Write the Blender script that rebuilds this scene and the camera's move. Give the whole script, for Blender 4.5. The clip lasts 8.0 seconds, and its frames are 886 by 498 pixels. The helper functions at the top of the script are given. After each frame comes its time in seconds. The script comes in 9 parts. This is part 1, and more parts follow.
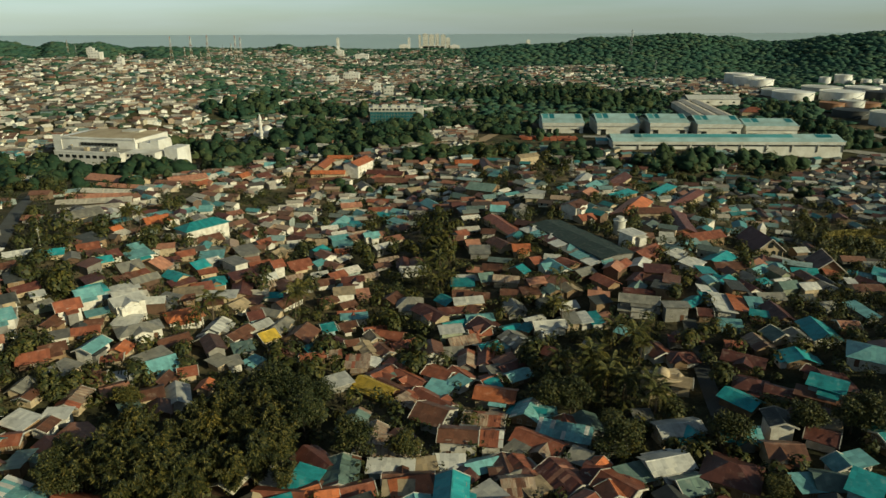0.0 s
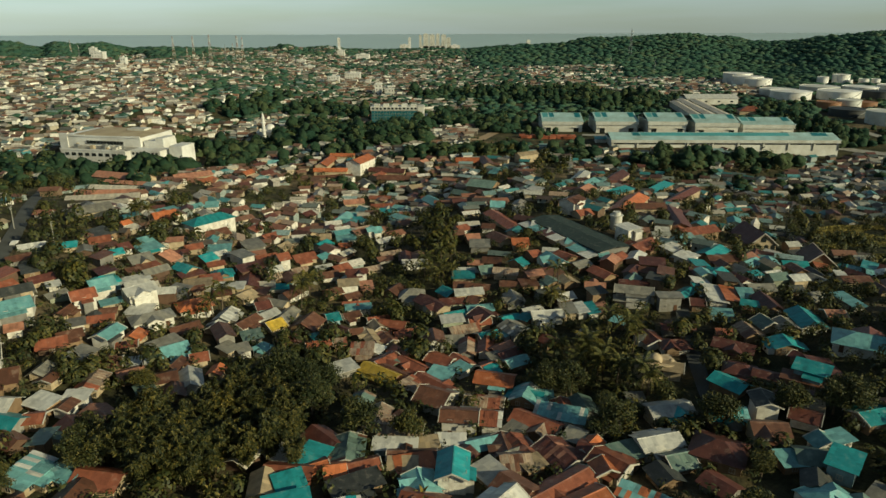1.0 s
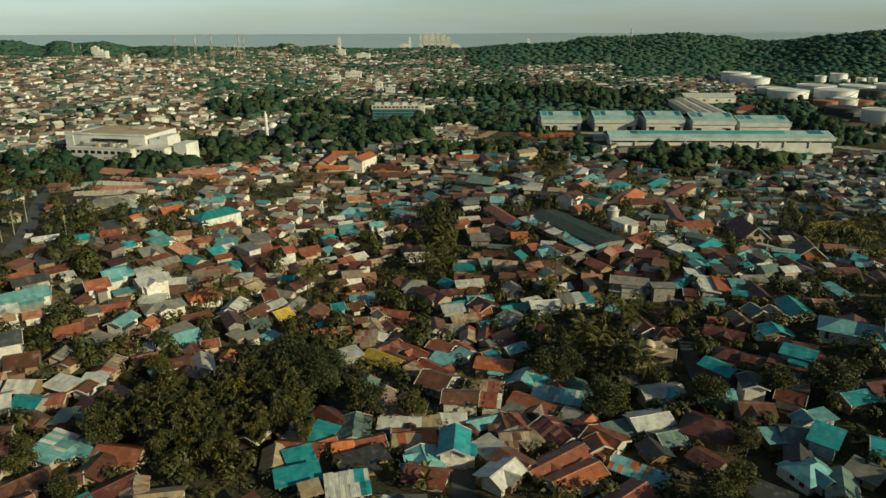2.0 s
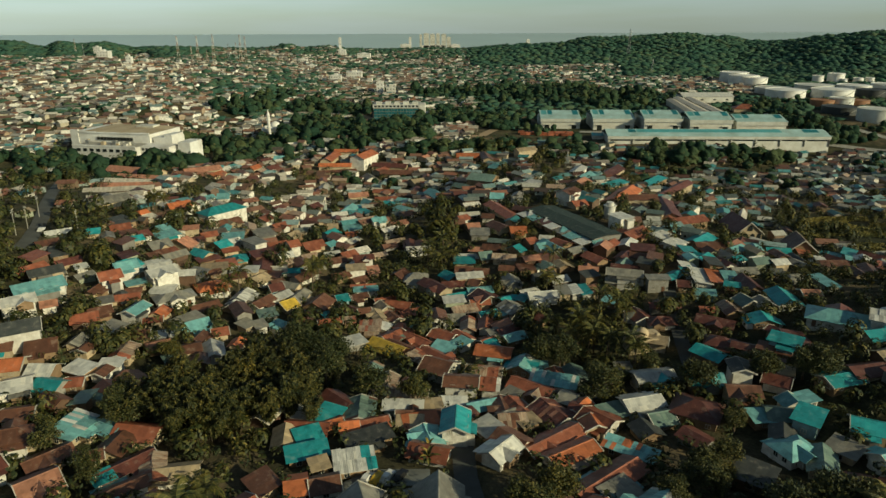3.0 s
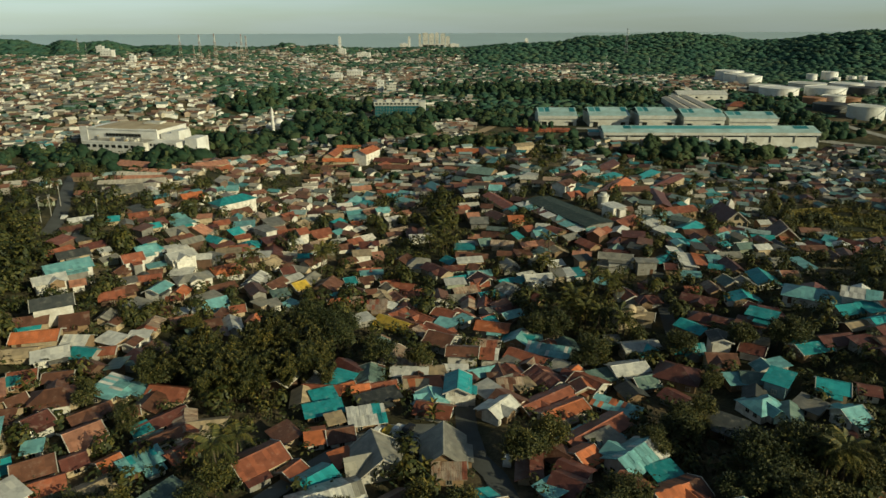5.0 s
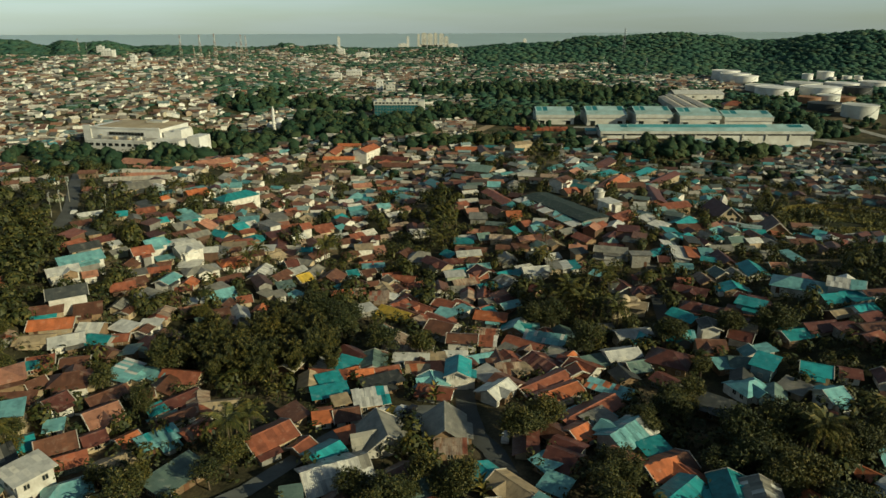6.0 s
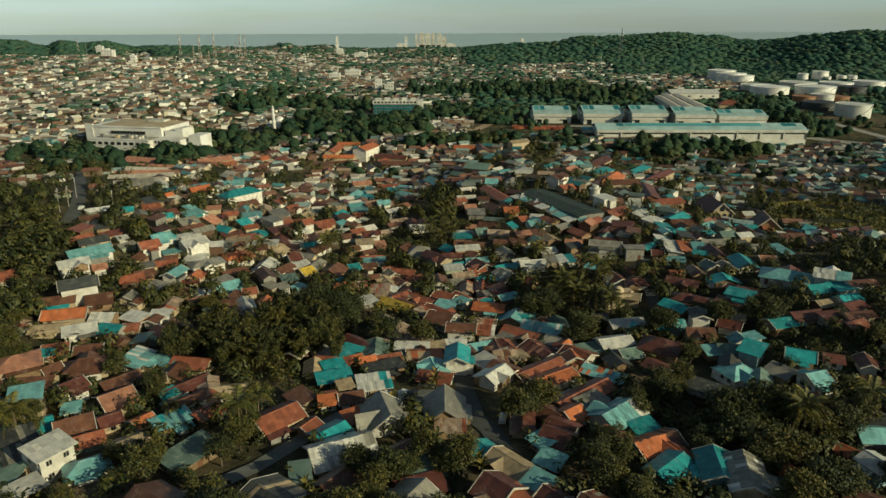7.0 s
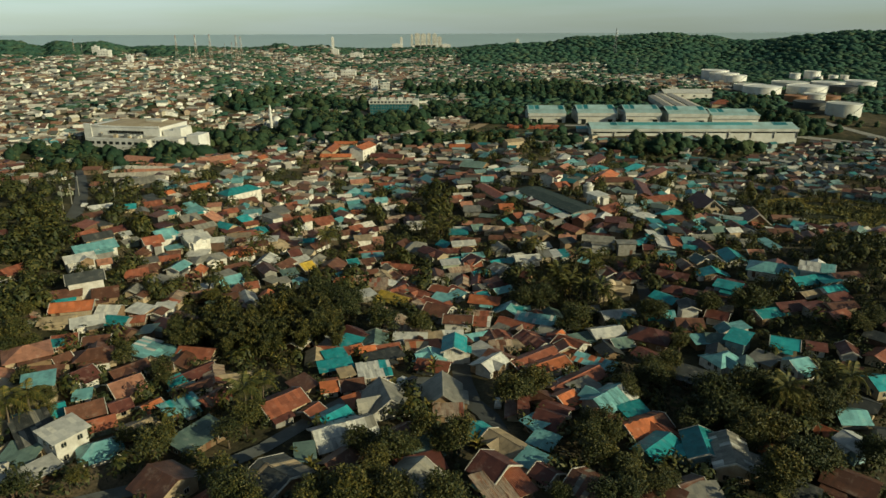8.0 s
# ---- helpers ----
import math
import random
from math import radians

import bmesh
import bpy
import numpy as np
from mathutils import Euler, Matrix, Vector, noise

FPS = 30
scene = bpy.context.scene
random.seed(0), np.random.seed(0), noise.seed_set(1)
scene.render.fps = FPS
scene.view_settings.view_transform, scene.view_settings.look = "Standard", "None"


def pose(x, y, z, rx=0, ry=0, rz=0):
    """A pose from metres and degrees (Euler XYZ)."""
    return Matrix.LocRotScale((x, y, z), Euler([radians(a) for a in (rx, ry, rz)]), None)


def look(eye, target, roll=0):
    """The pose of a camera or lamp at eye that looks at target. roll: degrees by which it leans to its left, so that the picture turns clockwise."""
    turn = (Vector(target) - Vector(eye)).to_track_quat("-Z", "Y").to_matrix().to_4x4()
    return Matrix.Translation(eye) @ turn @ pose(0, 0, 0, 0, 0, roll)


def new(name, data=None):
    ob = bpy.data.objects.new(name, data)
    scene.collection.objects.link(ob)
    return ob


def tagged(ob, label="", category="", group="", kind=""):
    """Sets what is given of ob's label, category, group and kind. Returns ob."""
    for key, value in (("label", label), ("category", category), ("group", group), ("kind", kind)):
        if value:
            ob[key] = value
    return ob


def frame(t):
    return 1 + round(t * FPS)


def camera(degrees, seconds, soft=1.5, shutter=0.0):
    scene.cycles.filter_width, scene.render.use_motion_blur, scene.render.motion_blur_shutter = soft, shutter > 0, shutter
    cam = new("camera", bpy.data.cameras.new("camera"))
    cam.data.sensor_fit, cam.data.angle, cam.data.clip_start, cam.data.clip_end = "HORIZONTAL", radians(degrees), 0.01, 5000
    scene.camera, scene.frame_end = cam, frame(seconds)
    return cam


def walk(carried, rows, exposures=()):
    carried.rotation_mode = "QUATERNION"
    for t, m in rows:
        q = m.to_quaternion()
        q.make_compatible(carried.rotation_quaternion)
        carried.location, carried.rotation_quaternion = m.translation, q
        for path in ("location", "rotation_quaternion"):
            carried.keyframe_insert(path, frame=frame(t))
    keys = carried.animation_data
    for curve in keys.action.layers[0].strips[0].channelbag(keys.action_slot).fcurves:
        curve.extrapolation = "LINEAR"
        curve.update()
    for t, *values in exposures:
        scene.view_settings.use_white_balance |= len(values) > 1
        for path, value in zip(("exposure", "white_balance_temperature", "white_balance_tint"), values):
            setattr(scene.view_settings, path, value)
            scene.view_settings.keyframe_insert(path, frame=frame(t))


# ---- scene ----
cam = camera(67.2, 8.0, soft=1.5)
PATH = [
    (0, (1.981, -1.555, 94.424), (1.983, 0.336, 93.772), -0.2),
    (0.5, (1.683, -5.499, 94.396), (1.686, -3.608, 93.744), -0.2),
    (1, (1.632, -9.559, 94.401), (1.633, -7.668, 93.749), -0.2),
    (1.5, (1.395, -13.56, 94.383), (1.396, -11.67, 93.73), -0.2),
    (3, (0.742, -25.469, 94.36), (0.743, -23.578, 93.707), -0.2),
    (3.5, (0.489, -29.46, 94.402), (0.49, -27.57, 93.748), -0.2),
    (4, (0.165, -33.454, 94.321), (0.167, -31.564, 93.667), -0.2),
    (4.5, (-0.126, -37.411, 94.168), (-0.123, -35.521, 93.514), -0.2),
    (6, (-1.003, -49.42, 93.929), (-0.994, -47.53, 93.276), -0.2),
    (6.5, (-1.298, -53.168, 93.931), (-1.287, -51.278, 93.278), -0.2),
    (7, (-1.536, -56.825, 93.972), (-1.521, -54.935, 93.319), -0.2),
    (7.5, (-1.773, -60.235, 93.997), (-1.756, -58.345, 93.344), -0.2),
    (8, (-2.038, -63.42, 94.062), (-2.01, -61.53, 93.41), -0.2),
]
walk(cam, [(t, look(eye, target, roll)) for t, eye, target, roll in PATH], [(0.0, 0.06, 5850.0, -10.0), (8.0, 0.06, 5850.0, -10.0)])

# ---- world, sun, exposure ----
SUN = Vector((0.82, -0.50, 0.37)).normalized()
world = bpy.data.worlds.new("world")
scene.world = world
world.use_nodes = True
wn = world.node_tree
sky = wn.nodes.new("ShaderNodeTexSky")
sky.sky_type = "NISHITA"
sky.sun_disc = False
sky.sun_elevation = math.asin(SUN.z)
sky.sun_rotation = math.atan2(SUN.x, SUN.y)
sky.dust_density = 1.0
sky.altitude = 1500
sky.ozone_density = 2.0
# a thin, uneven veil of high cloud over the whole sky
grey = wn.nodes.new("ShaderNodeRGBToBW")
wn.links.new(sky.outputs[0], grey.inputs[0])
veil = wn.nodes.new("ShaderNodeMix")
veil.data_type, veil.blend_type = "RGBA", "MULTIPLY"
veil.inputs[0].default_value = 1.0
wn.links.new(grey.outputs[0], veil.inputs[6])
veil.inputs[7].default_value = (1.28, 1.28, 1.22, 1)
where = wn.nodes.new("ShaderNodeTexCoord")
flat = wn.nodes.new("ShaderNodeMapping")
flat.inputs["Scale"].default_value = (1.6, 1.6, 16.0)
wn.links.new(where.outputs["Generated"], flat.inputs["Vector"])
wisps = wn.nodes.new("ShaderNodeTexNoise")
wisps.inputs["Scale"].default_value = 1.3
wisps.inputs["Detail"].default_value = 5
wn.links.new(flat.outputs[0], wisps.inputs["Vector"])
amount = wn.nodes.new("ShaderNodeMapRange")
for k, v in enumerate((0.36, 0.66, 0.25, 0.85)):
    amount.inputs[k + 1].default_value = v
wn.links.new(wisps.outputs["Fac"], amount.inputs[0])
clouded = wn.nodes.new("ShaderNodeMix")
clouded.data_type = "RGBA"
wn.links.new(amount.outputs[0], clouded.inputs[0])
wn.links.new(sky.outputs[0], clouded.inputs[6])
wn.links.new(veil.outputs[2], clouded.inputs[7])
wn.links.new(clouded.outputs[2], wn.nodes["Background"].inputs[0])
wn.nodes["Background"].inputs[1].default_value = 0.069
sun_data = bpy.data.lights.new("sun", "SUN")
sun_data.energy, sun_data.angle, sun_data.color = 4.75, radians(0.6), (1.0, 0.78, 0.50)
sun = new("sun", sun_data)
sun.matrix_world = look(SUN * 100, (0, 0, 0))

# ---- materials ----
MATS = {}


def nodes_of(name):
    m = bpy.data.materials.new(name)
    m.use_nodes = True
    MATS[name] = m
    nt = m.node_tree
    return m, nt, nt.nodes["Principled BSDF"]


def ramp(nt, fac, stops):
    r = nt.nodes.new("ShaderNodeValToRGB")
    nt.links.new(fac, r.inputs[0])
    el = r.color_ramp.elements
    while len(el) < len(stops):
        el.new(0.5)
    for e, (p, c) in zip(el, stops):
        e.position, e.color = p, (*c, 1)
    return r.outputs[0]


def noise_tex(nt, scale, detail=4, coord="Object", rough=0.6):
    co = nt.nodes.new("ShaderNodeTexCoord")
    if coord == "World":
        geo = nt.nodes.new("ShaderNodeNewGeometry")
        vec = geo.outputs["Position"]
    else:
        vec = co.outputs[coord]
    n = nt.nodes.new("ShaderNodeTexNoise")
    n.inputs["Scale"].default_value = scale
    n.inputs["Detail"].default_value = detail
    n.inputs["Roughness"].default_value = rough
    nt.links.new(vec, n.inputs["Vector"])
    return n.outputs["Fac"]


def mix(nt, fac, a, b, kind="MIX"):
    m = nt.nodes.new("ShaderNodeMix")
    m.data_type, m.blend_type = "RGBA", kind
    for sock, v in ((m.inputs[0], fac), (m.inputs[6], a), (m.inputs[7], b)):
        if isinstance(v, (int, float)):
            sock.default_value = v
        elif isinstance(v, tuple):
            sock.default_value = (*v, 1)
        else:
            nt.links.new(v, sock)
    return m.outputs[2]


def bump(nt, bsdf, height, strength=0.3, distance=0.05):
    b = nt.nodes.new("ShaderNodeBump")
    b.inputs["Strength"].default_value = strength
    b.inputs["Distance"].default_value = distance
    nt.links.new(height, b.inputs["Height"])
    nt.links.new(b.outputs[0], bsdf.inputs["Normal"])


def scaled(c, k):
    return tuple(min(1.0, v * k) for v in c)


def roof_material(name, color, rust=0.3, rough=0.5, metal=0.0, rust_color=(0.16, 0.055, 0.022)):
    """Corrugated sheet: paint that varies sheet by sheet and house by house, with rust streaks down the slope."""
    m, nt, b = nodes_of(name)
    info = nt.nodes.new("ShaderNodeObjectInfo")
    geo = nt.nodes.new("ShaderNodeNewGeometry")
    tone = ramp(nt, info.outputs["Random"], [(0, scaled(color, 0.72)), (0.5, color), (1, scaled(color, 1.3))])
    co = nt.nodes.new("ShaderNodeTexCoord")
    sep = nt.nodes.new("ShaderNodeSeparateXYZ")
    nt.links.new(co.outputs["Object"], sep.inputs[0])
    cells = []
    for axis, size in (("X", 1.05), ("Y", 2.4)):
        fl = nt.nodes.new("ShaderNodeMath")
        fl.operation = "DIVIDE"
        fl.inputs[1].default_value = size
        nt.links.new(sep.outputs[axis], fl.inputs[0])
        rd = nt.nodes.new("ShaderNodeMath")
        rd.operation = "FLOOR"
        nt.links.new(fl.outputs[0], rd.inputs[0])
        cells.append(rd.outputs[0])
    cell = nt.nodes.new("ShaderNodeCombineXYZ")
    nt.links.new(cells[0], cell.inputs[0])
    nt.links.new(cells[1], cell.inputs[1])
    nt.links.new(info.outputs["Random"], cell.inputs[2])
    white = nt.nodes.new("ShaderNodeTexWhiteNoise")
    nt.links.new(cell.outputs[0], white.inputs["Vector"])
    sheet = ramp(nt, white.outputs["Value"], [(0, (0.78, 0.78, 0.78)), (0.75, (1, 1, 1)), (1, (1.18, 1.15, 1.08))])
    base = mix(nt, 1.0, tone, sheet, "MULTIPLY")
    # streaks: noise stretched down the slope (local y)
    mp = nt.nodes.new("ShaderNodeMapping")
    mp.inputs["Scale"].default_value = (2.2, 0.35, 0.35)
    add = nt.nodes.new("ShaderNodeVectorMath")
    add.operation = "ADD"
    sc = nt.nodes.new("ShaderNodeVectorMath")
    sc.operation = "SCALE"
    sc.inputs["Scale"].default_value = 1.0
    nt.links.new(info.outputs["Location"], sc.inputs[0])
    nt.links.new(co.outputs["Object"], add.inputs[0])
    nt.links.new(sc.outputs[0], add.inputs[1])
    nt.links.new(add.outputs[0], mp.inputs["Vector"])
    n = nt.nodes.new("ShaderNodeTexNoise")
    n.inputs["Scale"].default_value = 0.9
    n.inputs["Detail"].default_value = 6
    n.inputs["Roughness"].default_value = 0.7
    nt.links.new(mp.outputs[0], n.inputs["Vector"])
    lo = 0.72 - 0.4 * rust
    mask = ramp(nt, n.outputs["Fac"], [(lo, (0, 0, 0)), (min(1, lo + 0.16), (0.85, 0.85, 0.85))])
    base = mix(nt, mask, base, rust_color)
    n2 = nt.nodes.new("ShaderNodeTexNoise")
    n2.inputs["Scale"].default_value = 0.55
    n2.inputs["Detail"].default_value = 7
    n2.inputs["Roughness"].default_value = 0.65
    nt.links.new(add.outputs[0], n2.inputs["Vector"])
    fade = ramp(nt, n2.outputs["Fac"], [(0.56, (0, 0, 0)), (0.68, (0.5, 0.5, 0.5))])
    base = mix(nt, fade, base, scaled((color[0] * 0.6 + 0.16, color[1] * 0.6 + 0.14, color[2] * 0.6 + 0.11), 1.25))
    dirt = ramp(nt, n2.outputs["Fac"], [(0.3, (0.62, 0.62, 0.62)), (0.5, (1, 1, 1))])
    base = mix(nt, 1.0, base, dirt, "MULTIPLY")
    nt.links.new(base, b.inputs["Base Color"])
    b.inputs["Roughness"].default_value = rough
    b.inputs["Metallic"].default_value = metal
    w = nt.nodes.new("ShaderNodeTexWave")
    w.wave_type, w.bands_direction, w.wave_profile = "BANDS", "X", "SIN"
    w.inputs["Scale"].default_value = 1.6
    nt.links.new(co.outputs["Object"], w.inputs["Vector"])
    bump(nt, b, w.outputs["Fac"], 0.35, 0.03)
    return m


def plain_material(name, color, rough=0.8, var=0.25, scale=0.6, metal=0.0, coord="Object"):
    m, nt, b = nodes_of(name)
    info = nt.nodes.new("ShaderNodeObjectInfo")
    tone = ramp(nt, info.outputs["Random"], [(0, scaled(color, 1 - var)), (1, scaled(color, 1 + var * 0.6))])
    big = ramp(nt, noise_tex(nt, scale, 5, coord), [(0.3, (0.66, 0.63, 0.58)), (0.62, (1, 1, 1))])
    fine = ramp(nt, noise_tex(nt, scale * 9, 3, coord), [(0.3, (0.86, 0.86, 0.86)), (0.7, (1, 1, 1))])
    c = mix(nt, 1.0, mix(nt, 1.0, tone, big, "MULTIPLY"), fine, "MULTIPLY")
    nt.links.new(c, b.inputs["Base Color"])
    b.inputs["Roughness"].default_value = rough
    b.inputs["Metallic"].default_value = metal
    bump(nt, b, noise_tex(nt, scale * 14, 3, coord), 0.25, 0.03)
    return m


def leaf_material(name, dark, light, yellow):
    m, nt, b = nodes_of(name)
    geo = nt.nodes.new("ShaderNodeNewGeometry")
    info = nt.nodes.new("ShaderNodeObjectInfo")
    c = ramp(nt, geo.outputs["Random Per Island"], [(0, dark), (0.6, light), (1, yellow)])
    tone = ramp(nt, info.outputs["Random"], [(0, (0.7, 0.75, 0.7)), (0.5, (1, 1, 1)), (1, (1.25, 1.12, 0.8))])
    c = mix(nt, 1.0, c, tone, "MULTIPLY")
    patch = ramp(nt, noise_tex(nt, 0.06, 3, "World"), [(0.35, (0.75, 0.82, 0.8)), (0.65, (1.15, 1.08, 0.9))])
    c = mix(nt, 1.0, c, patch, "MULTIPLY")
    nt.links.new(c, b.inputs["Base Color"])
    b.inputs["Roughness"].default_value = 0.6
    b.inputs["Specular IOR Level"].default_value = 0.25
    return m


ROOF = {
    "r": roof_material("rusted_red_sheet", (0.245, 0.082, 0.043), 0.33),
    "b": roof_material("brown_sheet", (0.115, 0.052, 0.030), 0.4),
    "m": roof_material("maroon_sheet", (0.10, 0.035, 0.025), 0.25),
    "o": roof_material("orange_tile_sheet", (0.43, 0.135, 0.050), 0.18),
    "c": roof_material("cyan_sheet", (0.04, 0.26, 0.275), 0.12, 0.42),
    "t": roof_material("pale_teal_sheet", (0.17, 0.36, 0.36), 0.12, 0.45),
    "g": roof_material("grey_sheet", (0.21, 0.20, 0.165), 0.3, 0.45),
    "d": roof_material("dark_grey_sheet", (0.050, 0.054, 0.050), 0.25, 0.6),
    "w": roof_material("pale_metal_sheet", (0.52, 0.51, 0.46), 0.12, 0.4),
    "k": roof_material("tan_sheet", (0.36, 0.28, 0.17), 0.2, 0.6),
    "y": roof_material("yellow_sheet", (0.52, 0.36, 0.045), 0.1, 0.5),
    "p": roof_material("patched_rust_sheet", (0.33, 0.26, 0.19), 0.62, 0.6, 0.0, (0.19, 0.075, 0.03)),
    "e": roof_material("green_grey_sheet", (0.13, 0.19, 0.16), 0.15, 0.5),
    "n": roof_material("dark_green_sheet", (0.022, 0.042, 0.038), 0.1, 0.8),
    "q": roof_material("grey_tan_sheet", (0.46, 0.42, 0.34), 0.06, 0.55),
    "s": roof_material("salmon_sheet", (0.36, 0.17, 0.105), 0.2, 0.6),
}
WALL = {
    "w": plain_material("white_render", (0.74, 0.71, 0.63)),
    "c": plain_material("cream_render", (0.50, 0.40, 0.26)),
    "t": plain_material("tan_boards", (0.27, 0.18, 0.10)),
    "g": plain_material("grey_blockwork", (0.27, 0.26, 0.23)),
    "b": plain_material("pale_blue_render", (0.32, 0.47, 0.50)),
    "n": plain_material("green_render", (0.33, 0.36, 0.26)),
    "k": plain_material("brown_timber", (0.13, 0.075, 0.045)),
}
GLASS = plain_material("dark_glass", (0.025, 0.03, 0.03), 0.12, 0.1)
FRAME = plain_material("painted_frame", (0.55, 0.52, 0.45), 0.6)
DOOR = plain_material("timber_door", (0.14, 0.07, 0.035), 0.6)
CONCRETE = plain_material("concrete", (0.34, 0.33, 0.29), 0.9, 0.1, 0.25)
ASPHALT = plain_material("asphalt", (0.075, 0.08, 0.075), 0.95, 0.05, 0.15, 0, "World")
BARK = plain_material("bark", (0.14, 0.105, 0.07), 0.95)
STEEL = plain_material("galvanised_steel", (0.36, 0.37, 0.36), 0.45, 0.1, 0.6, 0.6)
TANK_WHITE = plain_material("tank_white_paint", (0.86, 0.85, 0.80), 0.5, 0.06, 0.05)
WHITE_PANEL = plain_material("white_cladding", (0.80, 0.79, 0.74), 0.5, 0.06, 0.05)
CREAM_PANEL = plain_material("cream_cladding", (0.66, 0.65, 0.58), 0.5, 0.06, 0.06)
LEAF = leaf_material("broad_leaves", (0.020, 0.030, 0.012), (0.060, 0.064, 0.021), (0.135, 0.114, 0.032))
LEAF_DARK = leaf_material("dark_leaves", (0.016, 0.026, 0.011), (0.042, 0.050, 0.018), (0.095, 0.088, 0.027))
LEAF_VALLEY = leaf_material("valley_leaves", (0.022, 0.042, 0.022), (0.046, 0.066, 0.030), (0.085, 0.092, 0.038))
BAMBOO = leaf_material("bamboo_leaves", (0.013, 0.021, 0.009), (0.046, 0.049, 0.015), (0.15, 0.126, 0.036))
PALM = leaf_material("palm_leaves", (0.034, 0.046, 0.015), (0.085, 0.084, 0.025), (0.18, 0.145, 0.042))


def wood_material(name, dark, light, dry):
    """Closed crowns far off: tone by tree, mottled leaf masses, rough relief."""
    m, nt, b = nodes_of(name)
    geo = nt.nodes.new("ShaderNodeNewGeometry")
    c = ramp(nt, geo.outputs["Random Per Island"], [(0, dark), (0.7, light), (1, dry)])
    mottle = ramp(nt, noise_tex(nt, 0.55, 5, "World", 0.75), [(0.30, (0.62, 0.66, 0.66)), (0.5, (0.97, 1, 0.98)), (0.7, (1.3, 1.25, 1.15))])
    stand = ramp(nt, noise_tex(nt, 0.012, 3, "World"), [(0.35, (0.78, 0.86, 0.9)), (0.65, (1.18, 1.08, 0.95))])
    nt.links.new(mix(nt, 1.0, mix(nt, 1.0, c, mottle, "MULTIPLY"), stand, "MULTIPLY"), b.inputs["Base Color"])
    b.inputs["Roughness"].default_value = 0.8
    b.inputs["Specular IOR Level"].default_value = 0.1
    bump(nt, b, noise_tex(nt, 0.7, 4, "World", 0.7), 0.7, 0.5)
    return m


# far crowns carry distance haze in their base colour: paler, bluer than the valley's
WOOD_FAR_HAZED = wood_material("hazed_far_canopy", (0.034, 0.076, 0.056), (0.048, 0.090, 0.062), (0.070, 0.098, 0.060))
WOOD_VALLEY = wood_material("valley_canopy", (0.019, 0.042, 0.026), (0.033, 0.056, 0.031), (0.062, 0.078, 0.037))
GRASS = leaf_material("grass_blades", (0.15, 0.14, 0.045), (0.27, 0.23, 0.065), (0.36, 0.29, 0.09))


def ground_material():
    m, nt, b = nodes_of("earth_and_grass")
    big = ramp(nt, noise_tex(nt, 0.012, 6, "World"), [(0.36, (0.040, 0.044, 0.022)), (0.49, (0.075, 0.066, 0.038)), (0.61, (0.16, 0.125, 0.08))])
    mid = ramp(nt, noise_tex(nt, 0.12, 6, "World"), [(0.36, (0.5, 0.55, 0.5)), (0.55, (1, 1, 1)), (0.72, (1.9, 1.7, 1.45))])
    fine = ramp(nt, noise_tex(nt, 1.3, 5, "World"), [(0.3, (0.6, 0.6, 0.6)), (0.7, (1.25, 1.25, 1.2))])
    c = mix(nt, 1.0, mix(nt, 1.0, big, mid, "MULTIPLY"), fine, "MULTIPLY")
    nt.links.new(c, b.inputs["Base Color"])
    b.inputs["Roughness"].default_value = 0.95
    b.inputs["Specular IOR Level"].default_value = 0.15
    bump(nt, b, noise_tex(nt, 0.9, 5, "World"), 0.6, 0.4)
    return m


def sea_material():
    m, nt, b = nodes_of("sea")
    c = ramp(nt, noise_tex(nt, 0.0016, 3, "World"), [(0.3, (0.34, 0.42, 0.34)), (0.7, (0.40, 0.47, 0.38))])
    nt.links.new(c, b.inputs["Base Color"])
    b.inputs["Roughness"].default_value = 0.3
    bump(nt, b, noise_tex(nt, 0.05, 4, "World"), 0.2, 1.0)
    return m


GROUND, SEA = ground_material(), sea_material()
# darker, greener than CONCRETE: the shade over the lane is put into its colour
LANE = plain_material("shaded_lane_concrete", (0.17, 0.18, 0.165), 0.9, 0.05, 0.2, 0, "World")
SAND = plain_material("bare_earth", (0.34, 0.25, 0.15), 0.95, 0.05, 0.05, 0, "World")


